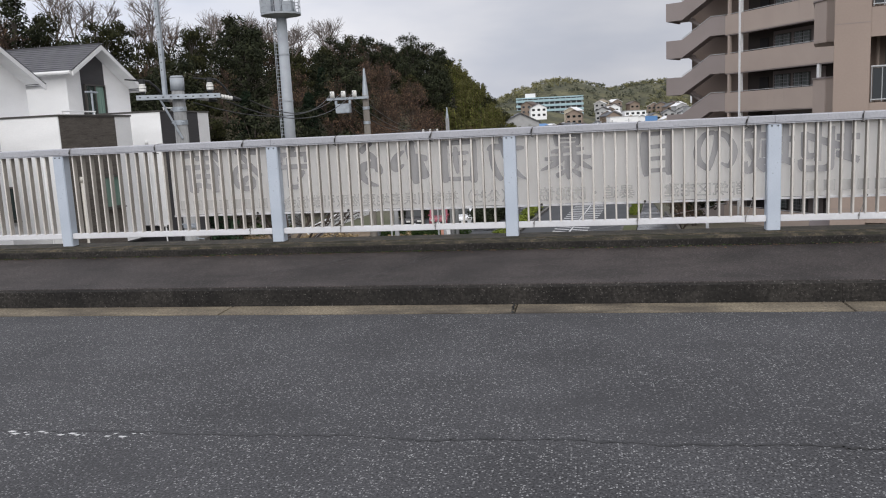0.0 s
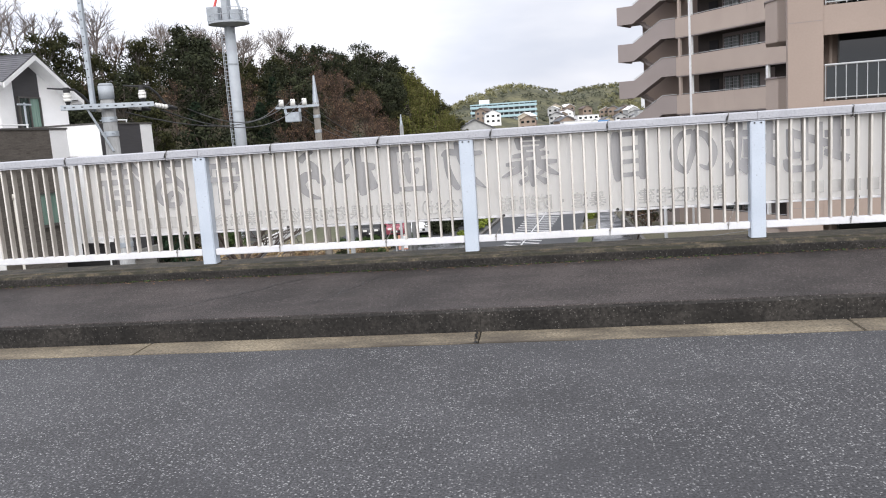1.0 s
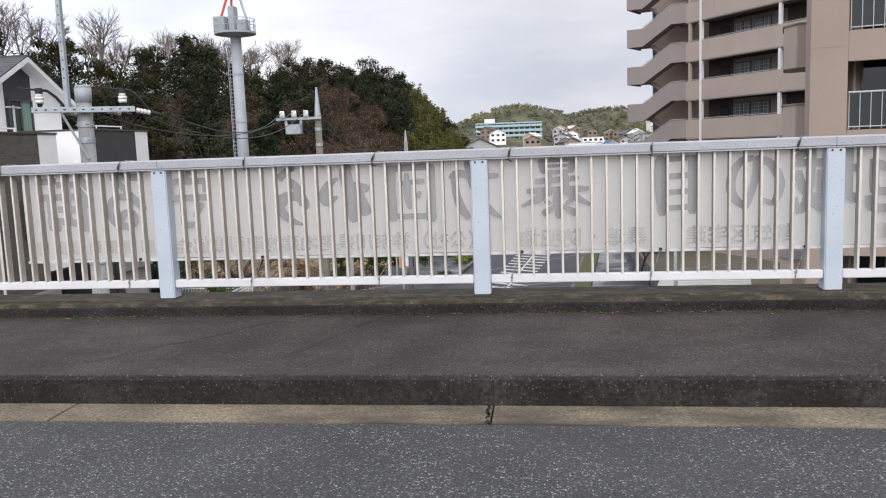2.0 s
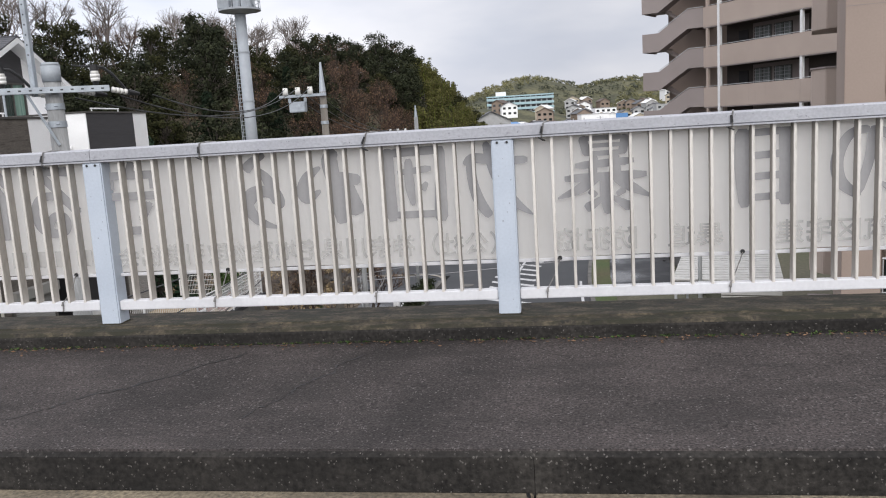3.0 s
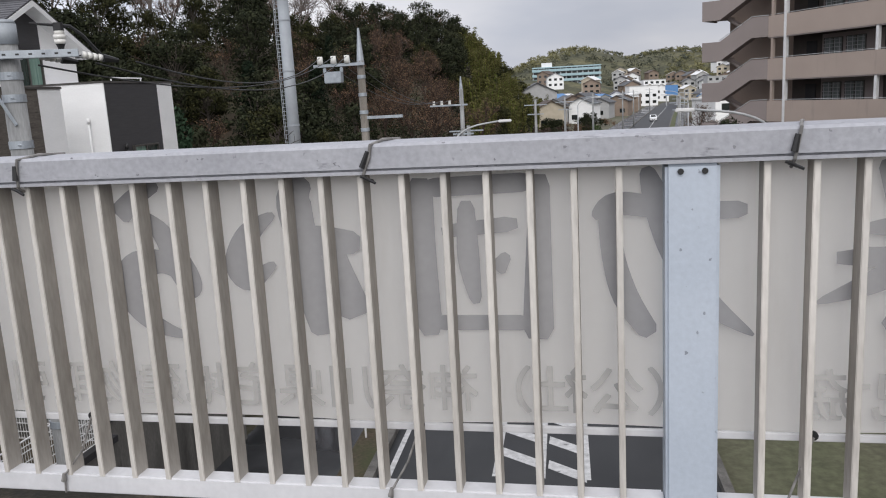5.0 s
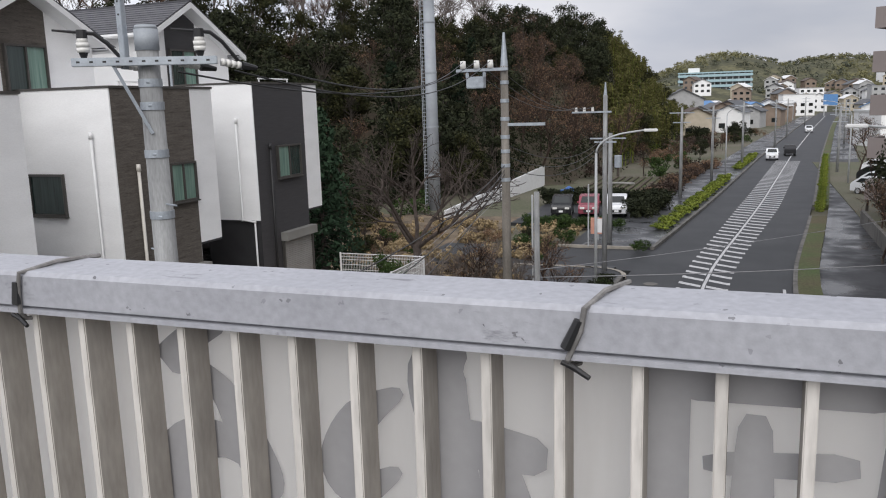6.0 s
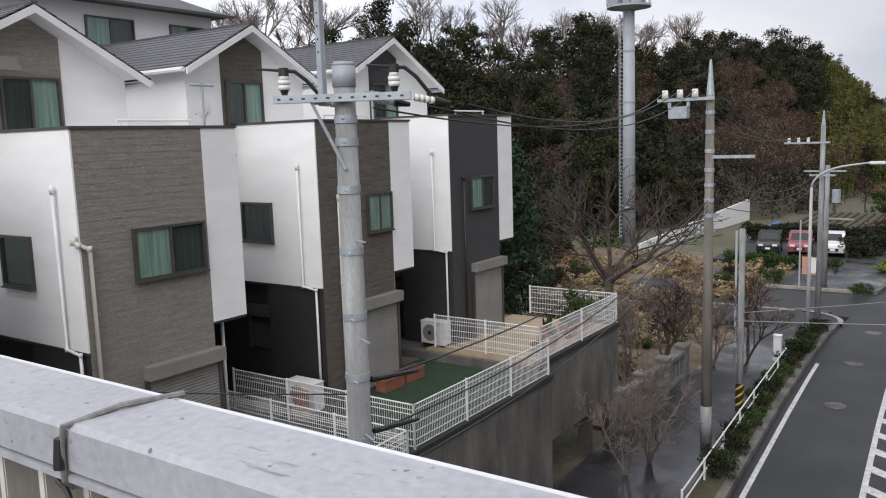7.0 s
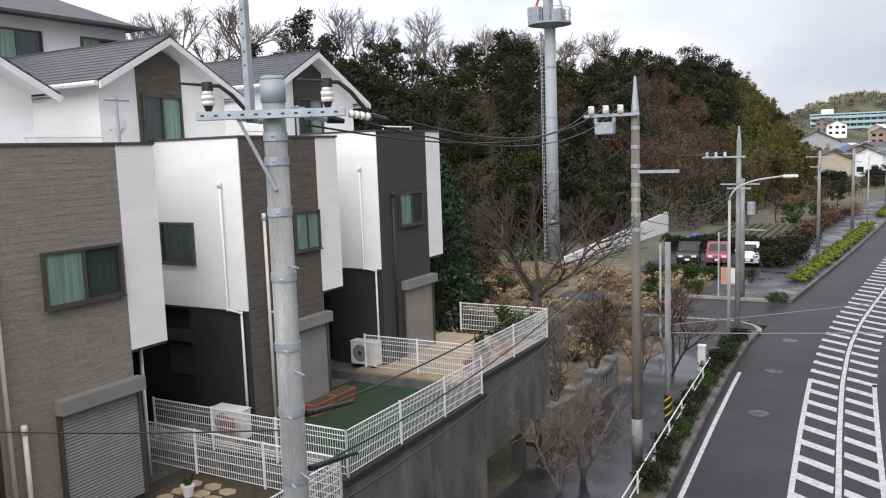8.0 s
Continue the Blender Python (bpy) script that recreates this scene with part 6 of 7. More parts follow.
rv = random.Random(77)
for i in range(26):
    y = rv.uniform(92, 186)
    x = mid(y) - rv.uniform(10.5, 26)
    if inside(x, y) < 0:
        plant(rv.choice(("bare", "bare", "olive", "evergreen")), x, y, -7.3, rv.uniform(0.2, 0.4), rv, "small winter tree among the far gardens", "garden trees")

for slots in TREES.values():
    for t, used in slots:
        if not used:
            for o in list(t.children):
                bpy.data.objects.remove(o)
            bpy.data.objects.remove(t)

# the spreading cherry tree behind the patio
CH = thing("cherry_tree", "spreading bare cherry tree behind the patio", "tree", (-15.0, 33.5, -6.9))
crng = random.Random(4)
part("trunk", MB().tube([(0, 0, -0.6), (0.03, 0, 0.8), (-0.03, 0, 1.9)], 0.2, 10), "cherry_bark", CH, "dark trunk", 0, True)
tips = []
for k, (dx, dy, dz) in enumerate(((-0.75, 0.1, 0.8), (0.9, -0.1, 0.55), (0.3, 0.7, 0.8), (-0.25, -0.7, 0.75), (0.05, 0.1, 1.0))):
    mbt = MB()
    limb(mbt, tips, Vector((-0.02, 0, 1.5 + 0.08 * k)), Vector((dx, dy, dz)).normalized(), 2.25, 0.11, 4, crng, 0.6, 0.04, (2, 2), 0.009, 6)
    part("limb", mbt, "cherry_bark", CH, "wide bare limb with fine twigs")

# ---- shrubs, hedges ----
def shrub_mesh(seed, mat, w, d, h, n, size, twigs=0):
    r = random.Random(seed)
    mb = MB()
    for _ in range(n):
        c = (r.uniform(-w, w) * 0.85, r.uniform(-d, d) * 0.85, r.uniform(0.15, 0.85) * h)
        leaf_clump(mb, c, min(w, d, h) * 0.38, 34, size, r)
    return mesh_of("foliage", mb, mat)


def shrub(name, x, y, z, me, label, s=1.0, rz=0, group="shrubs", category="shrub", tall=1.0):
    t = thing(name, label, category, (x, y, z), group, rz)
    t.scale = (s, s, s * tall)
    o = new("foliage", me)
    o.parent = t
    b = part("stems", MB().cyl((0, 0, -0.1), (0.1, 0, 0.4), 0.03, 0.01, 5).cyl((0, 0, -0.1), (-0.1, 0.1, 0.4), 0.03, 0.01, 5), "bark", t)
    return t


sh_green = [shrub_mesh(1, "leaf_shrub", 0.8, 0.8, 1.0, 20, 0.09), shrub_mesh(2, "leaf_shrub", 0.9, 0.7, 0.8, 20, 0.09), shrub_mesh(3, "leaf", 0.9, 0.9, 1.2, 24, 0.10)]
sh_russet = [shrub_mesh(5, "leaf_russet", 0.9, 0.9, 0.9, 14, 0.07), shrub_mesh(6, "twig", 0.9, 0.9, 0.9, 16, 0.09)]
sh_straw = [shrub_mesh(15, "leaf_straw", 1.0, 1.0, 0.6, 14, 0.09), shrub_mesh(16, "leaf_straw", 1.0, 0.8, 0.5, 14, 0.09)]
sh_hedge = [shrub_mesh(7, "leaf_hedge", 0.62, 1.1, 0.75, 26, 0.09), shrub_mesh(8, "leaf_hedge", 0.62, 1.1, 0.65, 26, 0.09)]
r2 = random.Random(21)
pot = shrub("potted_shrub", -10.25, 20.35, -3.75, sh_green[0], "leafy green shrub in a terracotta pot on the patio", 0.75, 20, "patio plants")
M["clay"] = surf("terracotta", (0.33, 0.13, 0.075), (0.25, 0.10, 0.06), 8, 0.85, 0.2, 60, fine=0.12)
part("pot", MB().cyl((0, 0, -0.36), (0, 0, 0.05), 0.20, 0.27, 16), "clay", pot, "terracotta pot")
for i in range(46):
    y = r2.uniform(88, 188)
    x = mid(y) - r2.uniform(9.5, 24)
    if inside(x, y) < 0:
        u = r2.random()
        shrub("garden_shrub", x, y, -7.3, r2.choice(sh_russet if u < 0.5 else sh_green), "tangled russet shrub in the far gardens" if u < 0.5 else "green shrub in the far gardens", r2.uniform(1.0, 2.2), r2.uniform(0, 360), "garden shrubs")
for i in range(34):
    y = 19 + i * 0.55
    x = mid(y) - 4.28 + r2.uniform(-0.12, 0.12)
    if y > 36.3:
        continue
    shrub("verge_shrub", x, y, RZ + 0.15, r2.choice(sh_green), "low green shrub in the roadside planting strip", r2.uniform(0.25, 0.5) * (1.4 if y > 31 else 1), r2.uniform(0, 360), "verge shrubs")
for i in range(64):
    x, y = r2.uniform(-25, -10.2), r2.uniform(22.5, 50)
    if (x > -10.9 and y > 39) or (x > -11.6 and y < 30):
        continue
    u = r2.random()
    shrub("garden_shrub", x, y, -7.35, r2.choice(sh_russet if u < 0.6 else sh_green), "tangled russet shrub in the garden" if u < 0.6 else "green leafy shrub in the garden", r2.uniform(0.45, 0.95), r2.uniform(0, 360), "garden shrubs")
structure("garden_ground", ribbon(21.3, 58, lambda y: -34, lambda y: -9.35 if y < 39.4 else (-12.0 if y < 46 else -16.6), -7.30, 1.2, 0.3), "dry", "garden ground covered in dry leaves", "ground")
for i in range(110):
    x, y = r2.uniform(-27, -10.5), r2.uniform(24, 54)
    if (x > -11.2 and y > 38) or (x > -11.6 and y < 30):
        continue
    shrub("dry_grass_tuft", x, y, -7.3, r2.choice(sh_straw), "straw-coloured tuft of dry grass", r2.uniform(0.6, 1.3), r2.uniform(0, 360), "dry grass", "grass")
for i in range(30):
    a, b = r2.uniform(0, 1), r2.uniform(0, 1)
    x, y = -34 + 22 * a, 46 + 34 * b
    if inside(x, y) > 0 or x > -25:
        continue
    shrub("garden_shrub", x, y, -7.4, r2.choice(sh_green + sh_russet), "wild shrub at the foot of the hill", r2.uniform(0.9, 1.8), r2.uniform(0, 360), "garden shrubs")
y = 47.0
while y < 120:
    if 51 < y < 88 or 98 < y:
        shrub("roadside_hedge", mid(y) - 4.75, y, RZ + 0.18, r2.choice(sh_hedge), "clipped yellow-green hedge between road and footway", r2.uniform(0.85, 1.1), -7, "roadside hedges", "hedge", r2.uniform(0.5, 0.75))
    if y > 62:
        shrub("roadside_hedge", mid(y) + 4.35, y, RZ + 0.18, r2.choice(sh_hedge), "clipped yellow-green hedge beside the lay-by", r2.uniform(0.5, 0.7), -7, "roadside hedges", "hedge", 0.8)
    y += 1.9
for y in (44.5, 45.6):
    shrub("verge_shrub", mid(y) - 4.4, y, RZ + 0.18, sh_green[1], "low green shrub at the street corner", 0.5)
for i in range(22):
    shrub("hedge", -16.4 + 0.42 * i, 66.0, -7.3, sh_green[2], "dark green hedge behind the parked cars", 1.15, i * 50, "car park hedge", "hedge")
for i in range(16):
    if i < 12:
        shrub("hedge", -14.8 + 0.55 * i, 53.6 - 0.0 * i, -7.35, sh_green[0], "green hedge along the car park", 0.9, i * 70, "car park hedge", "hedge")
for i in range(8):
    shrub("hedge", -8.0 + 0.12 * i, 58 + 1.0 * i, -7.3, sh_green[2], "tall trimmed hedge beside the car park", 1.2, i * 40, "car park hedge", "hedge")
for i in range(26):
    y = 66 + 1.5 * i
    shrub("hedge", mid(y) - 8.3 - r2.uniform(0, 0.8), y, -7.35, r2.choice(sh_russet), "russet hedge behind the footway", r2.uniform(1.0, 1.4), i * 40, "footway hedge", "hedge")

# ---- side street, car park, right-hand lay-by ----
structure("side_street", MB().box(-18, 39.6, -7.6, -5.2, 45.6, RZ - 0.004).box(-16.5, 54.4, -7.6, -8.6, 65.4, -7.19).box(-10.5, 45.5, -7.6, -7.8, 54.5, RZ - 0.006), "road", "damp asphalt side street and car park", "road")
corner = MB()
for k in range(10):
    a0, a1 = radians(-5 + k * 10.5), radians(-5 + (k + 1) * 10.5)
    c = Vector((-7.9, 37.6))
    for ro, ri, z in ((2.0, 1.78, RZ + 0.15),):
        corner.add([(c.x + ro * math.cos(a0), c.y + ro * math.sin(a0), z), (c.x + ro * math.cos(a1), c.y + ro * math.sin(a1), z), (c.x + ri * math.cos(a1), c.y + ri * math.sin(a1), z), (c.x + ri * math.cos(a0), c.y + ri * math.sin(a0), z),
                    (c.x + ro * math.cos(a0), c.y + ro * math.sin(a0), z - 0.4), (c.x + ro * math.cos(a1), c.y + ro * math.sin(a1), z - 0.4)], [(0, 1, 2, 3), (0, 4, 5, 1)])
corner.box(-12, 39.38, RZ - 0.3, -7.9, 39.6, RZ + 0.15)
M["kerb_pale"] = surf("pale kerb stone", (0.36, 0.33, 0.28), (0.25, 0.23, 0.2), 2, 0.85, fine=0.15)
structure("corner_kerb", corner, "kerb_pale", "pale rounded kerb at the street corner", "kerb")
structure("corner_kerb", MB().box(-11.0, 45.5, RZ - 0.3, -6.4, 45.7, RZ + 0.15), "kerb_pale", "pale kerb across the street corner", "kerb")
structure("footway_slab", MB().prism([(-11.5, 36), (-6.2, 36), (-6.0, 38.4), (-6.9, 39.3), (-11.5, 39.38)], "z", RZ - 0.3, RZ + 0.125), "road", "asphalt street corner", "pavement")
structure("far_footway", ribbon(45.8, 330, lambda y: mid(y) - 8.0, lambda y: mid(y) - 3.97, RZ + 0.12, 2.5, 0.4), "wet", "wet asphalt footway beyond the side street", "pavement")
structure("far_kerb", ribbon(45.6, 330, lambda y: mid(y) - 3.97, lambda y: mid(y) - 3.75, RZ + 0.17, 2.5, 0.4), "concrete", "grey concrete kerb of the road", "kerb")
structure("lay_by", ribbon(35, 330, lambda y: mid(y) + 4.9, lambda y: mid(y) + 8.2, RZ - 0.01, 2.5, 0.4), "wet", "asphalt service lane beside the road", "road")
structure("right_verge", ribbon(22, 60, lambda y: mid(y) + 3.95, lambda y: mid(y) + 4.9, RZ + 0.16, 2.5, 0.4), "grass", "grassy strip between road and service lane", "verge")
structure("right_verge", ribbon(66, 300, lambda y: mid(y) + 3.95, lambda y: mid(y) + 4.9, RZ + 0.16, 2.5, 0.4), "grass", "grassy strip between road and service lane", "verge")
structure("right_kerb", ribbon(-40, 60, lambda y: mid(y) + 3.75, lambda y: mid(y) + 3.95, RZ + 0.17, 2.5, 0.4), "concrete", "grey concrete kerb of the road", "kerb")
structure("right_kerb", ribbon(66, 300, lambda y: mid(y) + 3.75, lambda y: mid(y) + 3.95, RZ + 0.17, 2.5, 0.4), "concrete", "grey concrete kerb of the road", "kerb")
structure("yard_wall", ribbon(34, 58, lambda y: 6.4 + (y - 34) * 0.0, lambda y: 6.6, RZ + 0.9, 4, 1.4), "concrete", "low concrete wall of the apartment yard", "wall")
structure("garden_wall", MB().add([(-22.3, 56.7, -7.6), (-20.7, 82, -7.6), (-20.7, 82, -5.35), (-22.3, 56.7, -6.75), (-22.5, 56.7, -7.6), (-20.9, 82, -7.6), (-20.9, 82, -5.35), (-22.5, 56.7, -6.75)],
                                  [(0, 1, 2, 3), (7, 6, 5, 4), (3, 2, 6, 7), (1, 5, 6, 2), (0, 3, 7, 4)]), "white", "long white boundary wall below the hill", "wall")
structure("field_terrace", MB().box(-15.5, 68, -7.6, -9, 86, -6.9), "grass", "green vegetable plot", "field")
for i in range(9):
    structure("field_row", MB().box(-15.2 + 0.7 * i, 68.5, -6.9, -14.9 + 0.7 * i, 85.5, -6.75), "soil", "tilled row of the vegetable plot", "field")
tp = thing("tarpaulin", "crumpled blue tarpaulin lying beside the vegetable plot", "tarpaulin", (-15.9, 71.5, -7.2))
rt, mbt = random.Random(8), MB()
for i in range(7):
    for j in range(7):
        q = max(0, 1 - math.hypot(i - 3, j - 3) / 3.6)
        mbt.v.append(((i - 3) * 0.36, (j - 3) * 0.3, 0.9 * q + (rt.uniform(-0.15, 0.2) if q else 0)))
for i in range(6):
    for j in range(6):
        mbt.f.append((i * 7 + j, i * 7 + 7 + j, i * 7 + 8 + j, i * 7 + j + 1))
M["tarp"] = surf("blue tarpaulin", (0.06, 0.16, 0.42), (0.04, 0.11, 0.32), 2, 0.5, fine=0.1)
part("sheet", mbt, "tarp", tp)
rc_ = thing("row_cover", "white plastic row cover on the vegetable plot", "row cover", (-12.2, 77.5, -6.75))
part("film", MB().tube([(-1.2, 0, 0.05), (0, 0.2, 0.08), (1.4, 0, 0.05)], 0.12, 8), "shutter", rc_, "", 0, True)
for yy in (31.6, 36.8, 26.3):
    structure("manhole_cover", MB().cyl((mid(yy) - 2.35, yy, RZ + 0.001), (mid(yy) - 2.35, yy, RZ + 0.012), 0.33, n=20), "concrete", "grey round manhole cover", "manhole")

# guard rail, balustrade, street things
gr = thing("guard_rail", "white tube guard rail along the planting strip", "guard rail")
pts = [(mid(y) - 4.42, y) for y in (16.5, 18.5, 20.5, 22.5, 24.5, 26.5, 28.5, 30.0)]
for x, y in pts:
    part("post", MB().cyl((x, y, RZ), (x, y, RZ + 0.72), 0.028, 0.028, 8), "white", gr)
for z in (0.38, 0.68):
    part("tube", MB().tube([(x, y, RZ + z) for x, y in pts], 0.02, 8), "white", gr)
bl = thing("stone_balustrade", "old grey stone balustrade beside the footway", "balustrade", (-9.5, 20.9, -7.35))
bl.scale = (1, 1.2, 1)
M["stone"] = surf("old grey stone", (0.20, 0.195, 0.185), (0.12, 0.117, 0.11), 3, 0.9, 0.6, 30, fine=0.2)
part("coping", MB().box(-0.16, 0, 1.05, 0.16, 5.0, 1.2), "stone", bl, bevel=0.02)
part("plinth", MB().box(-0.16, 0, -0.3, 0.16, 5.0, 0.35), "stone", bl, bevel=0.02)
for k in range(4):
    part("pier", MB().box(-0.2, k * 1.62 - 0.05, -0.3, 0.2, k * 1.62 + 0.3, 1.38).box(-0.24, k * 1.62 - 0.09, 1.3, 0.24, k * 1.62 + 0.34, 1.4), "stone", bl, bevel=0.02)
for k in range(15):
    part("baluster", MB().cyl((0, 0.33 + 0.31 * k, 0.35), (0, 0.33 + 0.31 * k, 1.05), 0.07, 0.055, 8), "stone", bl)
cb = thing("utility_cabinet", "white metal utility cabinet in the planting strip", "cabinet", (-7.05, 30.3, RZ + 0.1))
part("body", MB().box(-0.13, -0.13, 0, 0.13, 0.13, 0.95), "white", cb, bevel=0.02)
part("lid", MB().box(-0.15, -0.15, 0.95, 0.15, 0.15, 1.0), "white", cb, bevel=0.01)


def street_lamp(x, y, h, reach, label, rz=0):
    l = thing("street_lamp", label, "street lamp", (x, y, RZ), "street lamps", rz)
    part("pole", MB().cyl((0, 0, 0), (0, 0, h - 1.0), 0.085, 0.055, 10), "steel", l, "", 0, True)
    pts = [(reach * (1 - math.cos(a)), 0, h - 1.0 + 0.9 * math.sin(a)) for a in [k * math.pi / 16 for k in range(8)]] + [(reach * 1.25, 0, h - 0.02)]
    part("arm", MB().tube(pts, 0.04, 8), "steel", l, "", 0, True)
    part("lantern", MB().box(reach * 1.2, -0.12, h - 0.09, reach * 1.2 + 0.6, 0.12, h + 0.03), "white", l, "white lantern", bevel=0.03)


street_lamp(-6.92, 35.2, 7.2, 1.7, "grey street lamp with a curved arm over the road", 10)
street_lamp(5.1, 25.6, 7.6, 2.0, "grey street lamp with a long curved arm over the road", 175)
street_lamp(-3.1, 94, 7.4, 1.7, "grey street lamp beside the far footway", 0)
street_lamp(8.2, 84, 7.4, 1.7, "grey street lamp beside the service lane", 175)
street_lamp(11.5, 130, 7.4, 1.7, "grey street lamp beside the service lane", 175)
for (x, y, h) in ((-8.9, 31.5, 4.6), (-9.2, 45.5, 3.6)):
    s = thing("signpost", "slim grey signpost on the footway", "signpost", (x, y, RZ + 0.1), "signposts")
    part("pole", MB().cyl((0, 0, 0), (0, 0, h), 0.045, 0.045, 8), "steel", s)
    part("cap", MB().cyl((0, 0, h), (0, 0, h + 0.05), 0.05, 0.02, 8), "steel", s)
sg = thing("street_sign", "orange and white notice board at the street corner", "sign", (-9.0, 47.6, RZ), "")
M["orange"] = surf("faded orange notice", (0.60, 0.30, 0.22), (0.50, 0.25, 0.19), 3, 0.6, fine=0.05)
part("pole", MB().cyl((0, 0, 0), (0, 0, 1.55), 0.04, 0.04, 8), "steel", sg)
part("board", MB().box(-0.45, -0.05, 0.5, 0.45, -0.01, 1.5), "orange", sg, bevel=0.006)
part("notice", MB().box(-0.1, -0.056, 0.6, 0.42, -0.051, 1.45), "white", sg)


# ---- cars ----
def car(x, y, z, rz, paint, label, group="parked cars"):
    c = thing("car", label, "car", (x, y, z), group, rz)
    prof = [(-2.0, 0.30), (-2.05, 0.75), (-1.9, 0.95), (-0.95, 1.02), (-0.35, 1.52), (1.1, 1.56), (1.85, 1.1), (2.0, 0.95), (2.02, 0.32)]
    part("body", MB().prism(prof, "x", -0.82, 0.82), paint, c, bevel=0.05)
    part("windscreen", MB().add([(-0.68, -0.93, 1.05), (0.68, -0.93, 1.05), (0.58, -0.40, 1.49), (-0.58, -0.40, 1.49)], [(0, 1, 2, 3)]), "glass", c)
    for o in c.children[-1:]:
        o.location = (0, -0.02, 0.012)
    for s in (-1, 1):
        part("side_window", MB().prism([(-0.75, 1.05), (-0.3, 1.44), (1.0, 1.48), (1.5, 1.1)], "x", s * 0.815, s * 0.828), "glass", c)
        part("headlight", MB().box(s * 0.5 - 0.18, -2.07, 0.68, s * 0.5 + 0.18, -1.98, 0.84), "insul", c, bevel=0.02)
        for yy in (-1.28, 1.25):
            w = new("wheel")
            w.parent, w.location = c, (s * 0.72, yy, 0.31)
            part("tyre", MB().cyl((-0.1, 0, 0), (0.12, 0, 0), 0.31, n=18), "dark", w)
            part("rim", MB().cyl((s * 0.121 - 0.005, 0, 0), (s * 0.121 + 0.008, 0, 0), 0.19, n=14), "steel", w)
        part("mirror", MB().box(s * 0.9 - 0.08, -0.72, 1.0, s * 0.9 + 0.08, -0.6, 1.14), paint, c, bevel=0.02)
    part("grille", MB().box(-0.4, -2.06, 0.42, 0.4, -2.0, 0.62), "dark", c)
    part("number_plate", MB().box(-0.17, -2.075, 0.45, 0.17, -2.06, 0.6), "white", c)
    c.scale = (0.9, 0.9, 0.95)
    return c


M["car_black"] = surf("black car paint", (0.02, 0.02, 0.022), (0.016, 0.016, 0.018), 2, 0.2, fine=0.03)
M["car_pink"] = surf("rose car paint", (0.28, 0.065, 0.09), (0.25, 0.058, 0.08), 2, 0.25, fine=0.03)
M["car_white"] = surf("white car paint", (0.80, 0.81, 0.83), (0.76, 0.77, 0.79), 2, 0.2, fine=0.02)
M["car_silver"] = surf("silver car paint", (0.45, 0.46, 0.48), (0.42, 0.43, 0.45), 2, 0.25, fine=0.02, metal=0.5)
car(-13.7, 59.0, -7.19, 8, "car_black", "black van-shaped car parked in the car park")
car(-11.75, 59.4, -7.19, 8, "car_pink", "rose-coloured car parked in the car park")
car(-9.75, 59.7, -7.19, 8, "car_white", "white car parked in the car park")
car(9.4, 75, RZ - 0.01, 60, "car_white", "white car parked beside the service lane")
car(10.6, 80, RZ - 0.01, 60, "car_white", "white car parked beside the service lane")
car(11.0, 86, RZ - 0.01, 75, "car_black", "black car parked beside the service lane")
car(12.4, 95, RZ - 0.01, 75, "car_white", "white car parked beside the service lane")
car(2.1, 115, RZ, 0, "car_white", "white car waiting on the road", "cars on the road")
car(4.6, 123.5, RZ, 180, "car_black", "dark car on the road", "cars on the road")
car(11.2, 196, RZ, 0, "car_white", "white car far along the road", "cars on the road")

# ---- town along the valley ----
M["wall_cream"] = surf("cream house wall", (0.48, 0.42, 0.33), (0.41, 0.36, 0.28), 1, 0.8, fine=0.05)
M["wall_grey"] = surf("grey house wall", (0.42, 0.42, 0.42), (0.36, 0.36, 0.36), 1, 0.8, fine=0.05)
M["wall_brown"] = surf("brown house wall", (0.26, 0.20, 0.16), (0.22, 0.17, 0.13), 1, 0.8, fine=0.05)
M["roof_grey"] = surf("grey tiled roof", (0.10, 0.103, 0.11), (0.065, 0.068, 0.075), 1.5, 0.6, 0.2, 20, fine=0.2)
M["roof_brown"] = surf("brown tiled roof", (0.11, 0.08, 0.065), (0.075, 0.055, 0.045), 1.5, 0.7, 0.2, 20, fine=0.2)
M["roof_blue"] = surf("blue sheet roof", (0.10, 0.25, 0.50), (0.08, 0.20, 0.42), 1.5, 0.5, fine=0.1)
M["school_blue"] = surf("pale turquoise parapet", (0.36, 0.50, 0.54), (0.31, 0.44, 0.48), 0.5, 0.7, fine=0.04)


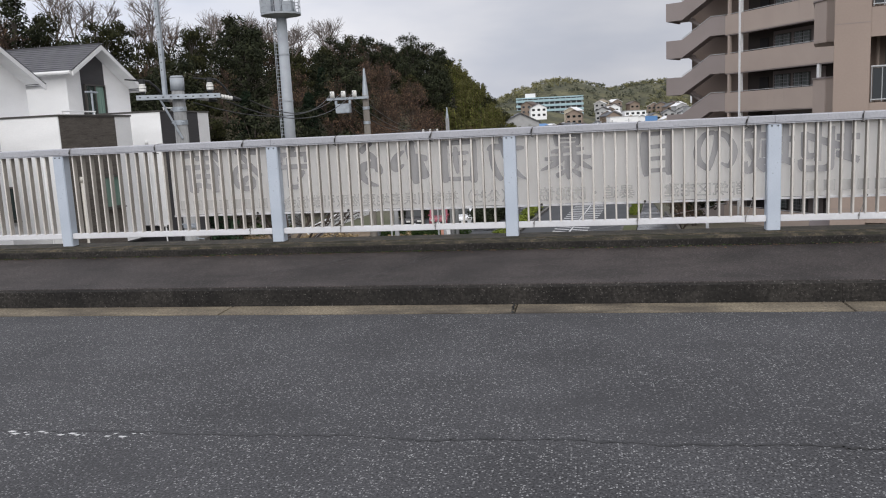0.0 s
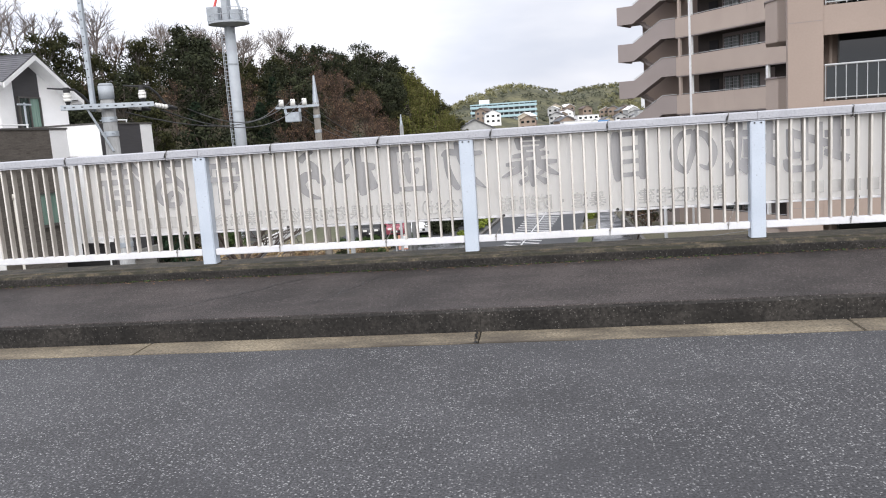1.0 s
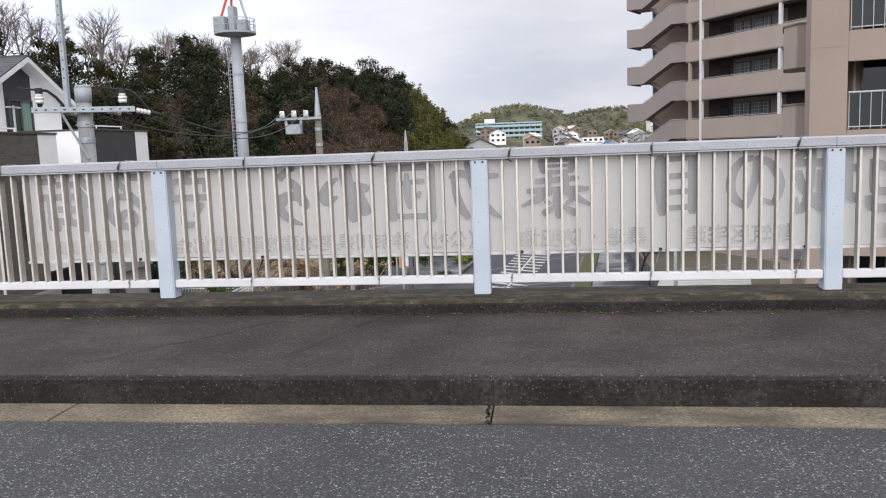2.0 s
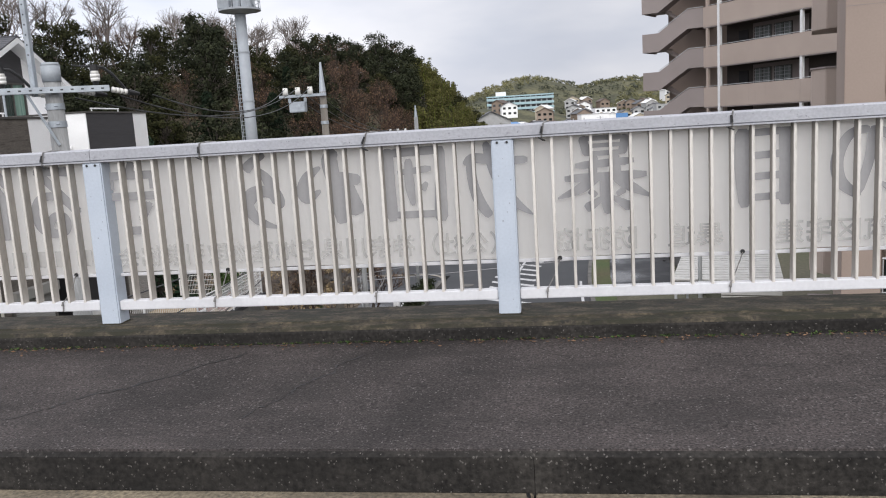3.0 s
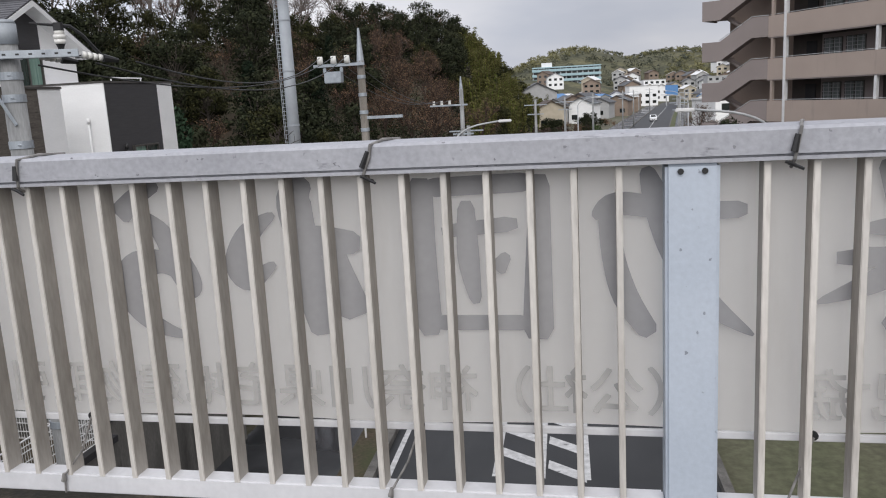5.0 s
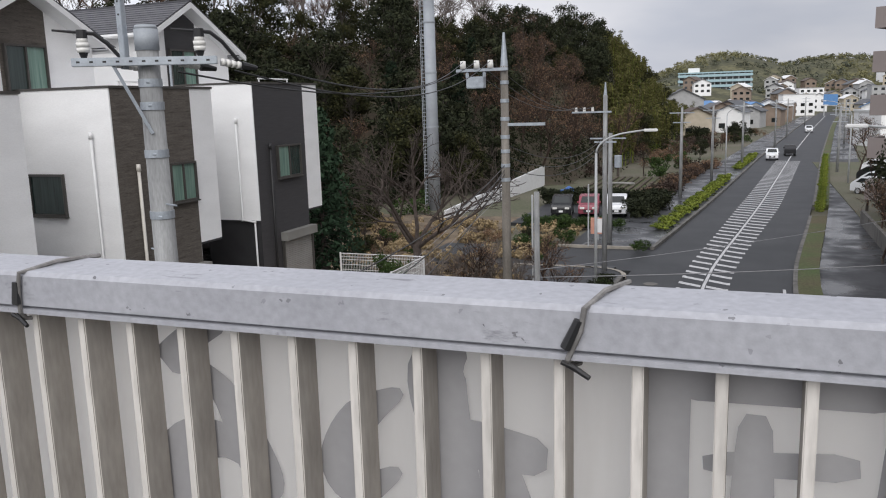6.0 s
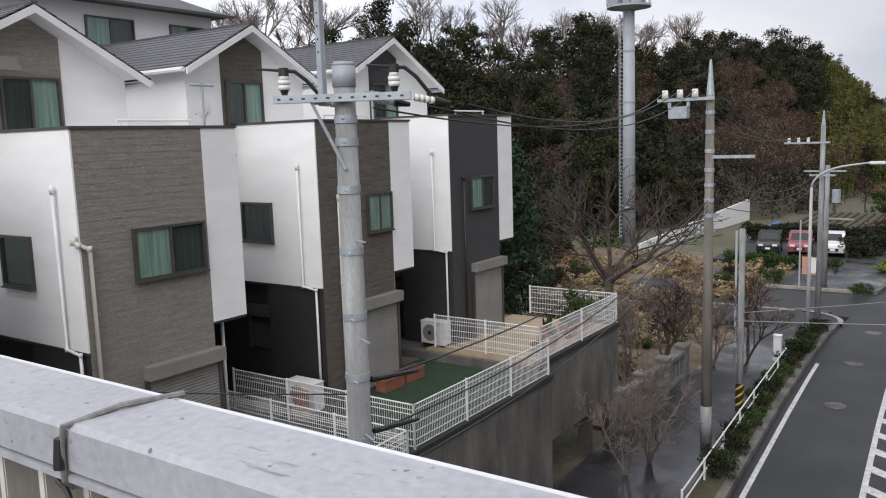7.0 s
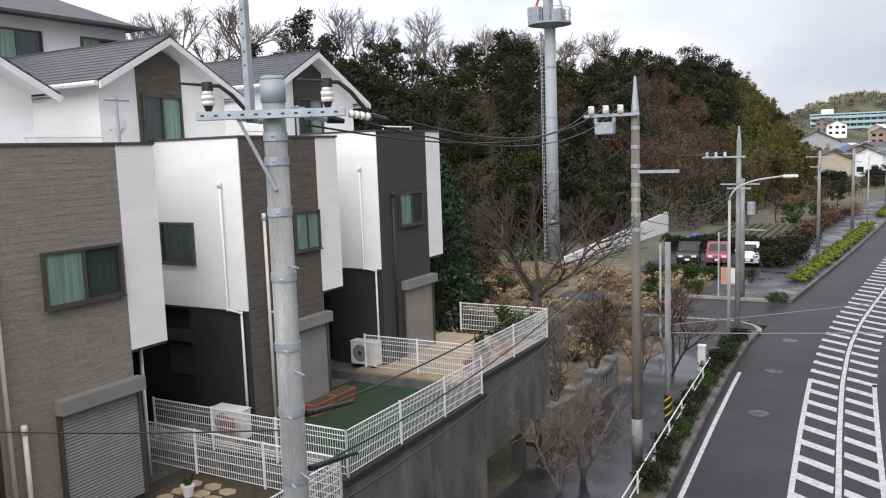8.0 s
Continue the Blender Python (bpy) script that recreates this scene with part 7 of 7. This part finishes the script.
def town_house(x, y, z, w, d, h, rz, wall, roof, label, flat=False):
    t = thing("house", label, "house", (x, y, z), "houses of the town", rz)
    part("wall", MB().box(-w / 2, -d / 2, -1.0, w / 2, d / 2, h), wall, t)
    if flat:
        part("roof", MB().box(-w / 2 - 0.15, -d / 2 - 0.15, h, w / 2 + 0.15, d / 2 + 0.15, h + 0.35), roof, t)
    else:
        rh = w * 0.24
        mb = MB()
        for s in (-1, 1):
            a, b = (0, h + rh), (s * (w / 2 + 0.5), h - 0.25)
            mb.add([(a[0], -d / 2 - 0.5, a[1]), (b[0], -d / 2 - 0.5, b[1]), (b[0], d / 2 + 0.5, b[1]), (a[0], d / 2 + 0.5, a[1]),
                    (a[0], -d / 2 - 0.5, a[1] + 0.18), (b[0], -d / 2 - 0.5, b[1] + 0.18), (b[0], d / 2 + 0.5, b[1] + 0.18), (a[0], d / 2 + 0.5, a[1] + 0.18)],
                   [(0, 3, 2, 1), (4, 5, 6, 7), (0, 1, 5, 4), (2, 3, 7, 6), (1, 2, 6, 5)])
        part("roof", mb, roof, t)
        part("gable", MB().prism([(-w / 2, h), (w / 2, h), (0, h + rh)], "y", -d / 2, d / 2), wall, t)
    n = max(1, int(w / 2.6))
    for f in range(max(1, int(h / 2.7))):
        for k in range(n):
            xx = -w / 2 + (k + 0.5) * w / n
            win = new("window")
            win.parent = t
            part("frame", MB().box(xx - 0.75, -d / 2 - 0.04, 0.9 + 2.7 * f, xx + 0.75, -d / 2 + 0.02, 2.1 + 2.7 * f), "frame", win)
            part("pane", MB().box(xx - 0.68, -d / 2 - 0.06, 0.97 + 2.7 * f, xx + 0.68, -d / 2 - 0.042, 2.03 + 2.7 * f), "glass", win)
    return t


town_house(-12.4, 183, -7.3, 6.6, 8, 4.6, 14, "wall_cream", "roof_brown", "cream two-storey house with a brown tiled gable roof")
town_house(-21.5, 190, -7.3, 7.5, 8, 4.0, 30, "wall_grey", "roof_grey", "low grey house with a pale tiled roof")
town_house(-8.0, 214, -7.3, 7.0, 8, 5.2, 5, "wall_brown", "roof_brown", "brown wooden house with a tiled roof")
town_house(-17.5, 214, -7.3, 10, 8, 8.1, 10, "wall_grey", "roof_grey", "grey two-storey house with a tiled roof")
r3 = random.Random(9)
WALLS, ROOFS = ("wall_grey", "wall_grey", "wall_brown", "white_wall", "wall_cream", "wall_brown"), ("roof_grey", "roof_brown", "roof_grey", "roof_grey", "roof_brown", "white", "roof_blue")
for i in range(210):
    y = r3.uniform(118, 470)
    side = r3.choice((-1, 1, -1))
    off = r3.uniform(11, 20 + 0.16 * y) if side < 0 else r3.uniform(13, 20 + 0.12 * y)
    x = mid(y) + side * off
    if (side > 0 and y < 140) or (side < 0 and y < 205):
        continue
    if side < 0 and inside(x, y) > -6 and y < 190:
        continue
    w, h = r3.uniform(4.6, 7.4), r3.choice((4.4, 4.8, 5.4))
    flat = r3.random() < 0.35
    wl2 = r3.choice(WALLS)
    rf = "white" if flat else r3.choice(ROOFS)
    nm = {"white_wall": "white", "wall_cream": "cream", "wall_grey": "grey", "wall_brown": "brown"}[wl2]
    town_house(x, y, -7.3, w, r3.uniform(6, 10), h, r3.uniform(-25, 25), wl2, rf, nm + (" flat-roofed building in the distant town" if flat else " pitched-roof house in the distant town"), flat)
for i in range(6):
    y = r3.uniform(330, 520)
    x = mid(y) + r3.uniform(-30, 50)
    if abs(x - mid(y)) < 10:
        x += 20
    town_house(x, y, -7.3, r3.uniform(9, 13), 10, r3.choice((8.1, 8.1, 10.8)), r3.uniform(-15, 15), r3.choice(("white_wall", "wall_grey")), "wall_grey", "larger flat-roofed building in the distant town", True)
sb = thing("billboard", "blue roadside billboard in the distant town", "billboard", (26, 330, -7.3))
part("board", MB().box(-2.4, 0, 4, 2.4, 0.4, 8), "roof_blue", sb, bevel=0.05)
part("leg", MB().cyl((-2, 0.2, 0), (-2, 0.2, 4), 0.2, n=8), "steel", sb)
part("leg", MB().cyl((2, 0.2, 0), (2, 0.2, 4), 0.2, n=8), "steel", sb)

sc = thing("school_building", "long four-storey building with pale turquoise bands", "school", (-20.5, 470, 3.0), "", 4)
part("wall", MB().box(-19, 0, -6, 19, 12, 10.5), "wall_grey", sc)
for k in range(4):
    part("balcony_band", MB().box(-19.3, -1.4, 0.2 + 2.8 * k, 19.3, 0, 1.5 + 2.8 * k), "school_blue", sc, "pale turquoise balcony band")
    for j in range(12):
        part("window", MB().box(-18.4 + 3.1 * j, -0.08, 1.6 + 2.8 * k, -16.0 + 3.1 * j, -0.02, 2.8 + 2.8 * k), "glass", sc)
part("roof", MB().box(-19.3, -1.4, 10.5, 19.3, 12.3, 11.2), "school_blue", sc)
part("roof_house", MB().box(-14, 2, 11.2, -8, 8, 13.6), "white", sc)
for i in range(3):
    t = thing("tower_block", "pale high-rise block on the far ridge", "apartment building", (165 + 16 * i, 1050, 20), "far tower blocks")
    part("wall", MB().box(-6, 0, -30, 6, 10, 22 + 3 * (i % 2)), "white_wall", t)
    for k in range(7):
        part("balcony_row", MB().box(-5.6, -0.3, 3 * k, 5.6, 0, 1.4 + 3 * k), "wall_grey", t)


# ---- far hills ----
def far_h(x, y):
    u = x / 1000
    a = 29 * math.exp(-((x + 25) / 68) ** 2 - ((y - 640) / 110) ** 2)
    b = 25 * math.exp(-((x - 58) / 78) ** 2 - ((y - 660) / 110) ** 2)
    c = 42 * math.exp(-((x - 200) / 130) ** 2 - ((y - 1000) / 160) ** 2)
    d = 12 * math.exp(-((x + 40) / 60) ** 2 - ((y - 480) / 80) ** 2)
    e = 46 * math.exp(-((x + 190) / 120) ** 2 - ((y - 620) / 200) ** 2)
    g = 26 * math.exp(-((x - 150) / 90) ** 2 - ((y - 560) / 120) ** 2)
    return -8.6 + max(a, b, c, d, e, g) + 0.25 * (a + b + c + d + g) + 1.0 * noise.noise((x * 0.02, y * 0.02, 1))


structure("far_hills", plane_grid(-420, 520, 330, 1300, 94, 97, far_h), "hill_cover", "low wooded hills closing the valley", "hill", smooth=True)


rf2 = random.Random(15)
for i in range(64):
    x, y = rf2.uniform(-34, 95), rf2.uniform(392, 545)
    if abs(x + 20.5) < 26 and y > 455:
        continue
    wl2 = rf2.choice(WALLS)
    nm = {"white_wall": "white", "wall_cream": "cream", "wall_grey": "grey", "wall_brown": "brown"}[wl2]
    town_house(x, y, far_h(x, y) + 0.3, rf2.uniform(6, 8.5), 7, rf2.choice((5.4, 5.4, 6.0)), rf2.uniform(-30, 30), wl2, rf2.choice(("roof_grey", "roof_brown", "roof_grey", "white")), nm + " pitched-roof house on the far slope")


def far_wood(name, mat, label, test, n, seed, size):
    r = random.Random(seed)
    mb = MB()
    made = 0
    while made < n:
        x, y = r.uniform(-260, 380), r.uniform(380, 1080)
        z = far_h(x, y)
        if z < -4.5 or not test(x, y, z):
            continue
        if abs(x + 20.5) < 30 and 370 < y < 500:
            continue
        made += 1
        s = r.uniform(0.7, 1.3) * size
        for _ in range(4):
            leaf_clump(mb, (x + r.uniform(-s, s), y + r.uniform(-s, s), z + r.uniform(0.3, 1.5) * s), s * 0.7, 5, s * 0.42, r)
    return tagged(part(name, mb, mat), label, "woods", "", "stuff")


far_wood("far_bamboo", "far_bamboo", "yellow-green bamboo woods on the far hills", lambda x, y, z: noise.noise((x * 0.012, y * 0.008, 5)) > -0.02 and y < 760, 4200, 31, 1.7)
far_wood("far_woods", "far_olive", "olive-green woods on the far hills", lambda x, y, z: noise.noise((x * 0.012, y * 0.008, 5)) <= 0.05 or y >= 760, 3600, 32, 1.9)
